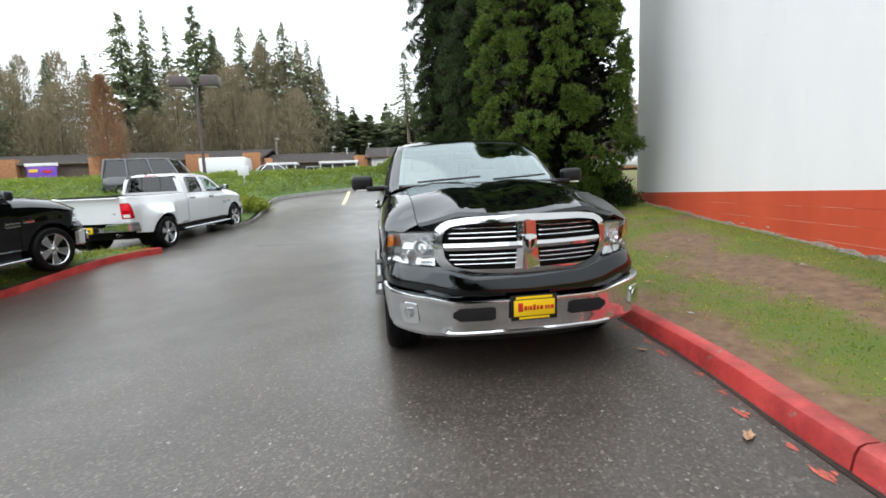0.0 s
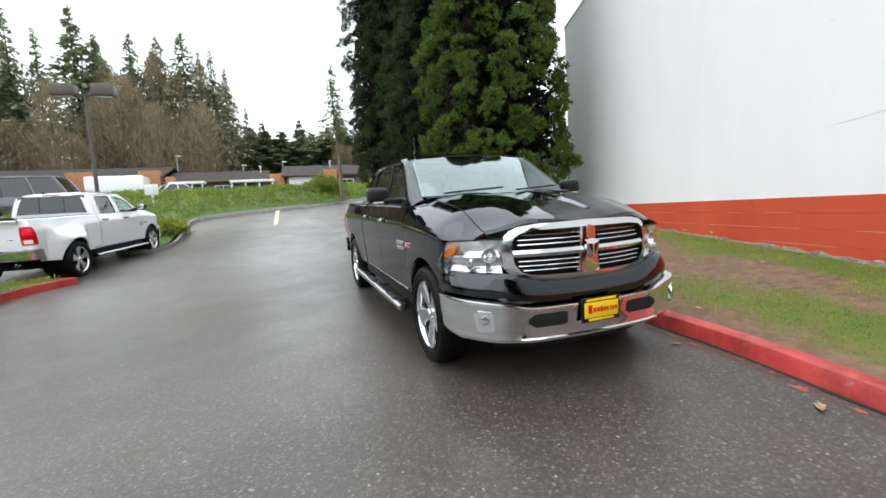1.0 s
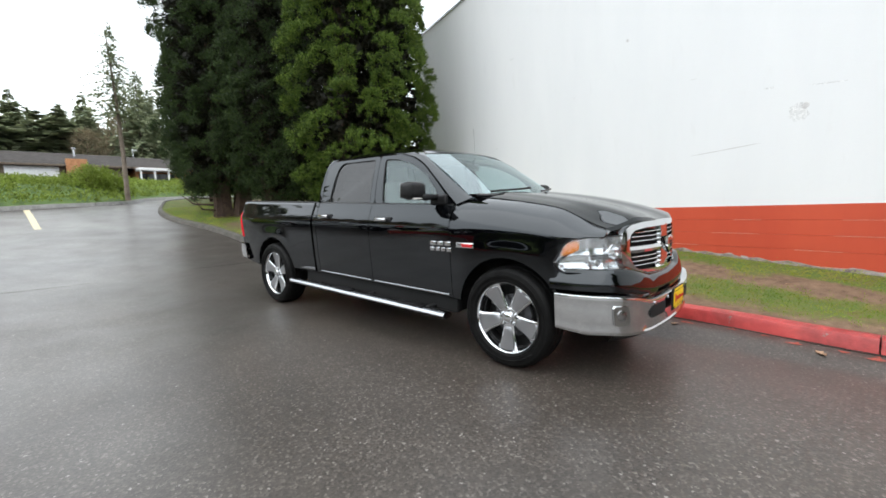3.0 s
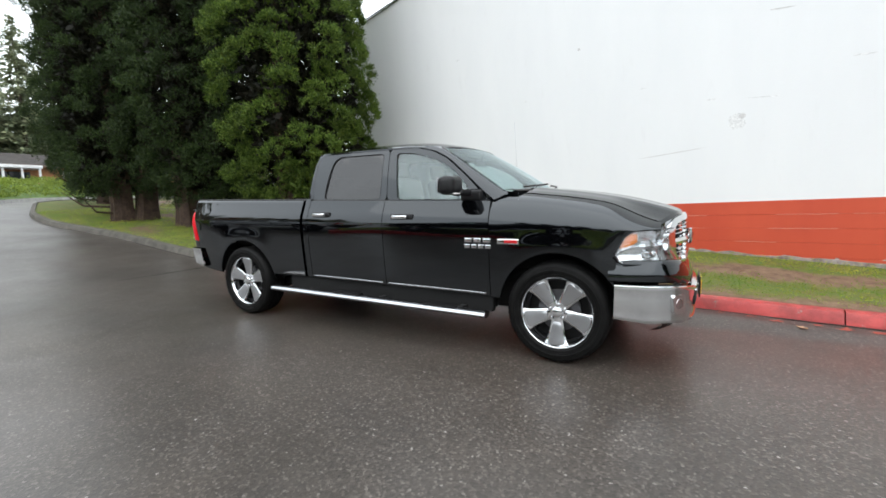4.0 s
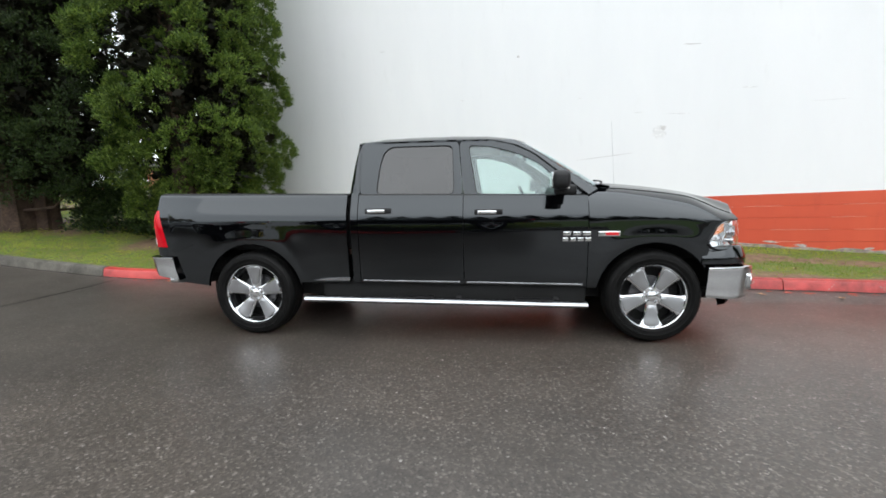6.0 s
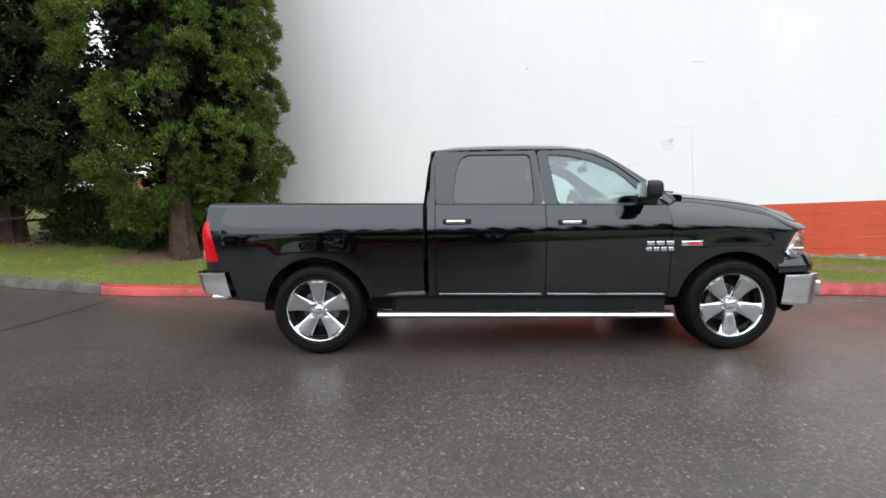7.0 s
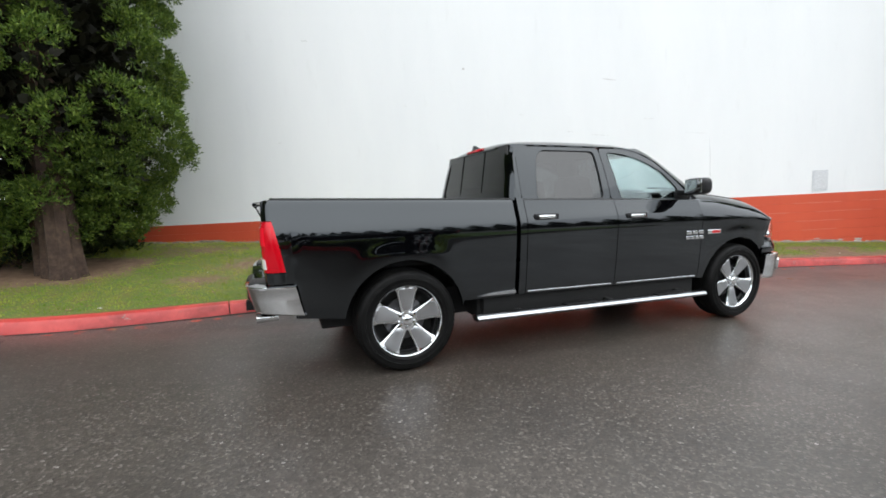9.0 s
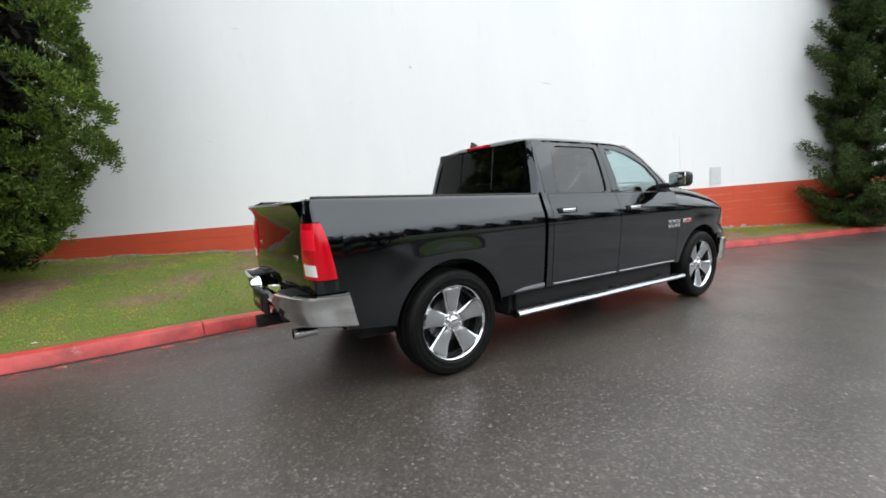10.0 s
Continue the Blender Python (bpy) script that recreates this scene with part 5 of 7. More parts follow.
    for z0, z1 in ((0.845, 0.945), (1.030, 1.130)):
        for k in range(3):
            z = z0 + (z1 - z0) * (k + 0.5) / 3
            lim = 0.545 if 0.88 < z < 1.10 else 0.515
            for sx in (-1, 1):
                xs = sorted((sx * 0.085, sx * lim))
                bar(xs[0], xs[1], z, 0.0085, -0.004, CHROME, "slat")
    em = loft([[(x * k, gy(0, 0.99) - 0.016 - o, 0.995 + z * k) for x, z in ((-0.055, 0.06), (0, 0.068), (0.055, 0.06), (0.058, 0.0), (0.03, -0.055), (0, -0.075), (-0.03, -0.055), (-0.058, 0.0))] for k, o in ((1.0, 0.0), (0.95, 0.018), (0.6, 0.026), (0.05, 0.028))], closed=True)
    part("emblem", em, CHROME, gr, "shield-shaped chrome emblem")
    for sx in (-1, 1):
        part("emblem_inset", prism([(sx * x, gy(0, 0.99) - 0.040, 0.995 + z) for x, z in ((0.008, 0.03), (0.036, 0.032), (0.030, -0.008), (0.010, -0.03))], (0, -1, 0), 0.004), VOID, gr)
    # painted apron and chrome bumper
    ap = smooth_line(mirror_line([(0.0, -0.975), (0.40, -0.957), (0.66, -0.905), (0.860, -0.800), (0.960, -0.64), (0.993, -0.450)]), 61)
    secs = []
    for x, y in ap:
        t = min(1.0, abs(x) / 0.95)
        zt = float(np.interp(abs(x), [0, 0.42, 0.60, 0.70, 0.95], [0.775, 0.785, 0.835, 0.858, 0.872]))
        zb = float(np.interp(abs(x), [0, 0.6, 0.8, 0.95], [0.630, 0.645, 0.695, 0.708]))
        v = np.array([x - 0, y + 0.2])
        v /= np.linalg.norm(v)
        row = []
        for q, o in ((0, -0.010), (0.06, 0.0), (0.34, 0.003), (0.42, 0.0), (0.60, -0.012), (0.80, -0.027), (0.96, -0.040), (1.0, -0.055)):
            row.append((x + v[0] * o, y + v[1] * o, zb + (zt - zb) * q))
        secs.append(row)
    part("front_apron", rim_in(loft(secs), (0, 1, 0), 0.06), paint, T, smooth=40)
    bl = smooth_line(mirror_line([(0.0, -1.010), (0.35, -0.995), (0.62, -0.960), (0.83, -0.885), (0.948, -0.74), (0.998, -0.555), (1.008, -0.440)]), 81)
    secs = []
    for x, y in bl:
        zt = float(np.interp(abs(x), [0, 0.45, 0.56, 0.70, 0.88, 0.962], [0.622, 0.622, 0.630, 0.664, 0.69, 0.694]))
        zb = float(np.interp(abs(x), [0, 0.5, 0.75, 0.92, 0.965], [0.372, 0.372, 0.385, 0.405, 0.40]))
        if y > -0.62:
            zb = 0.405 + (y + 0.62) * 0.1
        v = np.array([x, y + 0.25])
        v /= np.linalg.norm(v)
        row = []
        lip = 1.0 if abs(x) < 0.62 else 0.15
        for q, o in ((0, -0.07), (0.0, -0.030 + 0.018 * lip), (0.02, -0.026 + 0.022 * lip), (0.09, -0.022 + 0.021 * lip), (0.125, -0.020 + 0.008 * lip), (0.30, -0.012), (0.62, -0.001), (0.88, 0.003), (0.95, 0.008), (0.985, 0.004), (1.0, -0.012), (1.0, -0.07)):
            row.append((x + v[0] * o, y + v[1] * o, zb + (zt - zb) * q))
        secs.append(row)
    bp = part("front_bumper", loft(secs), CHROME, T, "chrome front bumper", 40)
    for sx in (-1, 1):
        secs = []
        for x in np.linspace(0.265, 0.56, 13):
            y = float(np.interp(x, bl[40:, 0], bl[40:, 1]))
            e = min(1.0, 0.75 + (x - 0.265) / 0.05) if x < 0.4 else min(1.0, 0.30 + (0.56 - x) / 0.07)
            secs.append([(sx * x, y - 0.0045, 0.528 - 0.046 * e), (sx * x, y - 0.006, 0.528 - 0.036 * e), (sx * x, y - 0.006, 0.532 + 0.036 * e), (sx * x, y - 0.0045, 0.532 + 0.044 * e)])
        part("air_intake", rim_in(loft(secs), (0, 1, 0), 0.03), VOID, bp, "black air intake")
        for x in (0.20, 0.48):
            y = float(np.interp(x, bl[40:, 0], bl[40:, 1]))
            part("parking_sensor", rod((sx * x, y + 0.01, 0.592), (sx * x, y - 0.012, 0.592), 0.014, 12), SATIN, bp)
        part("parking_sensor", rod((sx * 0.915, -0.705, 0.60), (sx * 0.945, -0.717, 0.60), 0.014, 12), SATIN, bp)
    secs = []
    for x in np.linspace(-0.72, 0.72, 15):
        y = -0.93 + 0.22 * (abs(x) / 0.8) ** 2.5
        secs.append([(x, y + 0.02, 0.40), (x, y, 0.34), (x, y + 0.03, 0.30), (x, y + 0.10, 0.285)])
    part("air_dam", loft(secs), PLASTIC, T)
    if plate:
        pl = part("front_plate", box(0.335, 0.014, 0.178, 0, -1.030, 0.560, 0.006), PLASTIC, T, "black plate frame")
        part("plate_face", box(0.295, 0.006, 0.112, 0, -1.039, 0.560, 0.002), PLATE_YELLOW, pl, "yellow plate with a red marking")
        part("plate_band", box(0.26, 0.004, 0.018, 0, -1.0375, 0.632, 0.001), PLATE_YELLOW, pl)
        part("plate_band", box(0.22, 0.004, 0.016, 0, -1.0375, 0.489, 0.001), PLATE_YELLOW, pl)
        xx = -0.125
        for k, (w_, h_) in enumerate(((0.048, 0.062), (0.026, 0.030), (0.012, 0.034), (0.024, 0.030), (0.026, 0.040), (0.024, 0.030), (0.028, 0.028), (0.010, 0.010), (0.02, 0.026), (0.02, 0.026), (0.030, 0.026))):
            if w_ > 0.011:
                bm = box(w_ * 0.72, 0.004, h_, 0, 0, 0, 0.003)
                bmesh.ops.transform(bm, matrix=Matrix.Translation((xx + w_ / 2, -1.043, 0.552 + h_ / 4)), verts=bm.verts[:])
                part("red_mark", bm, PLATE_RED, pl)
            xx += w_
    # bed, tailgate, rear bumper
    part("bed_floor", box(1.55, tail - 2.84, 0.05, 0, (tail + 2.80) / 2, 0.86, 0.01), BED_LINER, T)
    part("bed_front", box(1.70, 0.04, 0.50, 0, 2.81, 1.11, 0.008), BED_LINER, T)
    for s in (-1, 1):
        part("inner_arch", box(0.22, 0.9, 0.24, s * 0.70, ra, 0.99, 0.05, 3), BED_LINER, T)
    secs = []
    for x in np.linspace(-0.765, 0.765, 21):
        c = 0.006 + 0.018 * (1 - (x / 0.765) ** 2)
        secs.append([(x, tail - 0.05, 0.775), (x, tail + 0.0 + c, 0.785), (x, tail + 0.006 + c, 0.93), (x, tail - 0.004 + c, 1.02), (x, tail - 0.004 + c, 1.20), (x, tail + 0.004 + c, 1.285), (x, tail + 0.030 + c, 1.345), (x, tail + 0.058 + c, 1.378), (x, tail + 0.050 + c, 1.396), (x, tail - 0.03, 1.405), (x, tail - 0.06, 1.400), (x, tail - 0.065, 0.9)])
    tg = part("tailgate", rim_in(loft(secs), (0, -1, 0), 0.01), paint, T, smooth=30)
    part("emblem", lathe_at([(0.0, 0.012), (0.05, 0.010), (0.062, 0.004), (0.064, -0.004)], (0, tail + 0.008, 1.14)), CHROME, tg, "round chrome emblem")
    for k in range(3):
        part("badge_bar", box(0.055, 0.008, 0.04, -0.60 + k * 0.065, tail + 0.008, 1.01, 0.004), CHROME, tg)
    for k in range(3):
        part("badge_bar", box(0.055, 0.008, 0.04, 0.47 + k * 0.065, tail + 0.008, 1.06, 0.004), CHROME, tg)
    rb = smooth_line(mirror_line([(0.0, tail + 0.165), (0.40, tail + 0.165), (0.70, tail + 0.150), (0.87, tail + 0.118), (0.958, tail + 0.035), (0.990, tail - 0.07), (0.998, tail - 0.14), (1.000, tail - 0.205)]), 91)
    secs = []
    for x, y in rb:
        a_ = abs(x)
        zt = float(np.interp(a_, [0, 0.42, 0.48, 0.80, 0.97], [0.70, 0.70, 0.765, 0.785, 0.79]))
        zb = float(np.interp(y - tail, [-0.205, -0.10, 0.0, 0.1], [0.555, 0.568, 0.580, 0.585]))
        v = np.array([x, y - tail + 0.6])
        v /= np.linalg.norm(v)
        rake_ = 0.052 * float(sstep((tail + 0.02 - y) / 0.22))
        secs.append([(x + v[0] * o, y + v[1] * o - rake_ * (1 - q) - 0.05 * (1 - q) * (1 - rake_ / 0.052), zb + (zt - zb) * q) for q, o in ((0, -0.06), (0, -0.012), (0.05, 0.0), (0.5, 0.003), (0.86, 0.0), (0.90, 0.006), (0.975, 0.004), (1.0, -0.010), (1.0, -0.10))])
    rbm = part("rear_bumper", loft(secs), CHROME, T, "chrome rear bumper", 40)
    for sx in (-1, 1):
        part("step_top", box(0.36, 0.13, 0.02, sx * 0.66, tail + 0.065, 0.776, 0.006), PLASTIC, rbm)
    part("plate_recess", box(0.46, 0.04, 0.17, 0, tail + 0.16, 0.64, 0.02), PLASTIC, rbm)
    part("rear_plate", box(0.31, 0.008, 0.15, 0, tail + 0.183, 0.648, 0.003), PLATE_YELLOW if not plate or stretch else PLASTIC, rbm)
    part("plate_bar", box(0.20, 0.004, 0.05, 0, tail + 0.189, 0.648, 0.003), SATIN, rbm)
    part("tow_hitch", merge(box(0.09, 0.22, 0.09, 0, tail + 0.10, 0.47, 0.01), box(0.45, 0.05, 0.06, 0, tail + 0.02, 0.50, 0.01)), VOID, T, "black tow hitch")
    part("exhaust_tip", merge(lathe_at([(0.034, -0.14), (0.038, 0.02), (0.033, 0.022), (0.031, -0.1)], (-0.66, tail + 0.07, 0.495))), CHROME, T, "chrome exhaust tip")
    # cabin and underside
    part("cabin_floor", box(1.80, 2.20, 0.10, 0, 1.66, 0.62), VOID, T)
    for s in (-1, 1):
        part("door_card", box(0.05, 2.06, 0.72, s * 0.885, 1.66, 0.985, 0.02), TRIM_GREY, T)
        part("front_seat", merge(box(0.52, 0.52, 0.22, s * 0.42, 1.42, 0.93, 0.06, 3), tilt(box(0.50, 0.16, 0.64, 0, 0, 0.32, 0.06, 3), (s * 0.42, 1.66, 0.97), -14), tilt(box(0.27, 0.10, 0.18, 0, 0, 0.09, 0.04, 3), (s * 0.42, 1.835, 1.60), -10)), SEAT, T, "grey cloth front seat")
        part("rear_headrest", tilt(box(0.28, 0.09, 0.16, 0, 0, 0.08, 0.03, 3), (s * 0.46, 2.62, 1.47), -8), SEAT, T)
        part("sun_visor", tilt(box(0.38, 0.14, 0.02, 0, 0, 0, 0.008), (s * 0.36, 1.25, 1.825), 10), TRIM_GREY, T)
    part("rear_bench", merge(box(1.55, 0.46, 0.20, 0, 2.33, 0.95, 0.06, 3), tilt(box(1.55, 0.14, 0.58, 0, 0, 0.29, 0.06, 3), (0, 2.56, 0.95), -8)), SEAT, T, "grey cloth rear bench")
    part("dashboard", merge(box(1.70, 0.42, 0.34, 0, 0.70, 1.19, 0.08, 3), box(0.42, 0.20, 0.12, 0.42, 0.76, 1.37, 0.05, 3)), TRIM_GREY, T)
    ring = [[(0.42 + (0.19 + 0.014 * math.cos(b_)) * math.cos(a_), 1.03 + 0.19 * math.sin(a_) * 0.40 + 0.014 * math.sin(b_), 1.27 + (0.19 + 0.014 * math.cos(b_)) * math.sin(a_) * 0.92) for b_ in np.linspace(0, 2 * math.pi, 8, endpoint=False)] for a_ in np.linspace(0, 2 * math.pi, 33)]
    sw = part("steering_wheel", loft(ring, closed=True), PLASTIC, T)
    part("wheel_centre", merge(box(0.16, 0.06, 0.13, 0.42, 1.02, 1.26, 0.03), box(0.34, 0.03, 0.04, 0.42, 1.02, 1.27, 0.01)), PLASTIC, sw)
    part("inside_mirror", merge(box(0.25, 0.04, 0.075, 0, 1.08, 1.74, 0.02), rod((0, 1.07, 1.76), (0, 1.03, 1.845), 0.012, 6)), PLASTIC, T)
    part("headliner", box(1.24, 1.28, 0.03, 0, 1.98, 1.858, 0.01), TRIM_GREY, T)
    part("underbody", merge(box(1.72, 2.5, 0.20, 0, 1.88, 0.43, 0.02), box(0.62, 1.5, 0.14, -0.45, 2.3, 0.34, 0.04), box(0.5, 1.2, 0.14, 0.1, 1.2, 0.33, 0.05), rod((0.1, 1.8, 0.36), (0.0, ra, 0.40), 0.045, 10), box(1.1, 0.7, 0.10, 0, -0.35, 0.36, 0.03), box(1.30, 4.7 + d, 0.26, 0, 2.1 + d / 2, 0.47, 0.02), box(1.6, 0.5, 0.16, 0, 4.45 + d, 0.68, 0.02), box(0.9, 1.0, 0.3, 0, -0.2, 0.55, 0.02), rod((-0.75, 0, 0.40), (0.75, 0, 0.40), 0.06, 10), rod((-0.75, ra, 0.42), (0.75, ra, 0.42), 0.07, 10), box(0.3, 0.3, 0.3, 0, ra, 0.42, 0.08)), VOID, T)
    part("engine_bay", box(1.40, 1.1, 0.34, 0, -0.12, 0.90, 0.02), VOID, T)
    return T


def tilt(bm, at, deg):
    bmesh.ops.transform(bm, matrix=pose(*at, deg), verts=bm.verts[:])
    return bm


def lathe_at(profile, at, seg=28):
    """A turned shape whose axis runs along y, at a place."""
    secs = []
    for k in range(seg + 1):
        a = 2 * math.pi * k / seg
        secs.append([(at[0] + r * math.cos(a), at[1] + w, at[2] + r * math.sin(a)) for r, w in profile])
    return loft(secs)


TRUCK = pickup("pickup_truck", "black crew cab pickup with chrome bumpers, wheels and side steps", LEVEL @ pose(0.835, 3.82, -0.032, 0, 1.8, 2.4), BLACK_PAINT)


# ---- other parked vehicles ----
def stand(x, y, heading, wb, lift=0.0):
    """Pose of a truck whose front axle is at x, y, facing along heading (x, y), on the slope of the ground."""
    h = Vector((*heading, 0)).normalized()
    zf = float(road_z(x, y)) + lift
    zr = float(road_z(x - h.x * wb, y - h.y * wb)) + lift
    rz = math.degrees(math.atan2(h.x, -h.y))
    return pose(x, y, zf, math.degrees(math.atan2(zr - zf, wb)), 0, rz)


pickup("pickup_truck", "white crew cab pickup with twin rear wheels parked by the kerb", stand(-6.63, 16.29, (0.114, 0.993), 4.077), WHITE_PAINT, 0.28, True)
pickup("pickup_truck", "black pickup parked on the grass island", stand(-7.29, 8.92, (0.15, 0.989), 3.797, 0.145), BLACK_PAINT)


def car(name, label, category, m, length, width, height, paint, nose=0.28, boxy=False):
    """A smaller car: lofted body with a glazed cabin, lamps, bumpers and wheels; x along, nose at +x."""
    T = thing(name, label, category, m)
    L, W, H = length / 2, width / 2, height
    bh = H * (0.56 if not boxy else 0.55)
    secs = []
    for t in np.linspace(0, 1, 25):
        x = -L + length * t
        end = min(1.0, min(t, 1 - t) / 0.06)
        hw = W * (0.86 + 0.14 * math.sqrt(end))
        top_z = bh * (0.80 + 0.20 * min(1.0, (1 - t) / nose)) if t > 1 - nose else bh * (1.0 if boxy else 0.93 + 0.07 * min(1.0, t / 0.12))
        zb = 0.28
        secs.append([(x, -hw * 0.95, zb), (x, -hw, zb + 0.15), (x, -hw, bh * 0.72), (x, -hw * 0.93, top_z * 0.97), (x, -hw * 0.75, top_z), (x, hw * 0.75, top_z), (x, hw * 0.93, top_z * 0.97), (x, hw, bh * 0.72), (x, hw, zb + 0.15), (x, hw * 0.95, zb)])
    part("body", loft(secs, closed=True, caps=True), paint, T)
    x0, x1 = (-L + 0.06, L - length * nose - 0.05) if boxy else (-L + length * 0.14, L - length * (nose - 0.02))
    r0, r1 = (x0 + 0.12, x1 - 0.55) if boxy else (x0 + 0.75, x1 - 0.85)
    rows = []
    for q in (0.0, 0.5, 1.0):
        a, b = x0 + (r0 - x0) * q, x1 + (r1 - x1) * q
        hw = W * (0.92 - 0.17 * q)
        z = bh * 0.97 + (H - bh * 0.97) * q
        rows.append([(a, -hw, z), (b, -hw, z), (b, hw, z), (a, hw, z)])
    part("cabin_glass", loft(rows, closed=True), GLASS_DARK, T, "dark side windows")
    part("roof", box(r1 - r0 + 0.14, W * 1.54, 0.10 if boxy else 0.06, (r0 + r1) / 2, 0, H - 0.02, 0.028, 3), paint, T)
    for k in range(4 if boxy else 3):
        u = k / (3 if boxy else 2)
        for s in (-1, 1):
            part("pillar", rod((x0 + (x1 - x0) * u, s * W * 0.915, bh * 0.96), (r0 + (r1 - r0) * u, s * W * 0.755, H - 0.01), 0.075 if boxy else 0.045, 6), paint, T)
    for s in (-1, 1):
        for x in (-L + length * 0.19, L - length * 0.19):
            w = part_empty("wheel", T, Matrix.Translation((x, s * (W - 0.10), 0.33)) @ pose(0, 0, 0, 0, 0, 90))
            part("tyre", lathe([(0.2, -0.1), (0.27, -0.11), (0.32, -0.09), (0.33, 0), (0.32, 0.09), (0.27, 0.11), (0.2, 0.1)], 28), RUBBER, w)
            part("rim", lathe([(0.0, 0.085 * s), (0.19, 0.09 * s), (0.215, 0.10 * s), (0.215, -0.1 * s)], 24), SATIN, w)
        part("head_lamp", box(0.12, 0.32, 0.14, L - 0.10, s * W * 0.66, bh * 0.66, 0.03), LAMP_WHITE, T)
        part("tail_lamp", box(0.10, 0.26, 0.20, -L + 0.07, s * W * 0.75, bh * 0.72, 0.03), LAMP_RED, T)
        part("mirror", box(0.12, 0.18, 0.12, x1 - 0.15, s * (W + 0.06), bh + 0.03, 0.03), paint, T)
    part("front_bumper", box(0.14, width * 0.94, 0.20, L - 0.05, 0, 0.42, 0.05), PLASTIC, T)
    part("rear_bumper", box(0.14, width * 0.94, 0.20, -L + 0.05, 0, 0.42, 0.05), PLASTIC, T)
    return T


car("suv", "dark grey long sport utility vehicle with tinted windows", "suv", pose(-12.1, 24.6, float(road_z(-12.1, 24.6)), 0, 0, 4), 4.9, 1.95, 1.88, GREY_PAINT, 0.26, True)
car("sedan", "white sedan parked beyond the ivy bank", "car", pose(-10.6, 41.0, float(road_z(-10.6, 41.0)) + 0.15, 0, 0, 35), 4.6, 1.8, 1.45, WHITE_PAINT, 0.3)


def trailer(m):
    T = thing("cargo_trailer", "white enclosed cargo trailer with rounded corners", "trailer", m)
    part("body", box(4.2, 2.1, 2.0, 0, 0, 1.55, 0.16, 4), WHITE_PAINT, T)
    part("chassis", box(4.4, 1.9, 0.14, 0, 0, 0.52, 0.02), VOID, T)
    part("drawbar", rod((2.1, 0, 0.5), (3.2, 0, 0.5), 0.05, 8), VOID, T)
    for s in (-1, 1):
        w = part_empty("wheel", T, Matrix.Translation((0.0, s * 0.98, 0.33)) @ pose(0, 0, 0, 0, 0, 90))
        part("tyre", lathe([(0.2, -0.1), (0.32, -0.09), (0.33, 0), (0.32, 0.09), (0.2, 0.1)], 24), RUBBER, w)
        part("rim", lathe([(0.0, 0.07 * s), (0.2, 0.09 * s)], 20), SATIN, w)


trailer(pose(-15.8, 44.0, float(road_z(-15.8, 44.0)), 0, 0, 0))
car("sedan", "white sedan parked past the trees beside the wall", "car", pose(15.2, 26.5, float(road_z(15.2, 26.5)) + 0.25, 0, 0, 160), 4.6, 1.8, 1.45, WHITE_PAINT, 0.3)


# ---- the street beyond the bank ----
BRICK = speckled("orange_brick", (0.26, 0.115, 0.05), (0.40, 0.19, 0.085), 5.0, 0.85, 0.4)
SIDING = speckled("brown_siding", (0.10, 0.075, 0.055), (0.16, 0.12, 0.09), 4.0, 0.8, 0.3)
ROOFING = speckled("grey_roof_shingles", (0.036, 0.032, 0.030), (0.070, 0.063, 0.058), 3.0, 0.95, 0.5)
put(ROOFING.node_tree.nodes["Principled BSDF"], Specular_IOR_Level=0.15)
TRIM = speckled("white_trim", (0.66, 0.67, 0.67), (0.76, 0.77, 0.77), 6.0, 0.6, 0.1)
PANE = plain("dark_pane", (0.015, 0.017, 0.02), 0.06)
SIGN_PURPLE = plain("purple_sign", (0.16, 0.05, 0.42), 0.5)
SIGN_YELLOW = plain("yellow_sign", (0.75, 0.5, 0.05), 0.5)


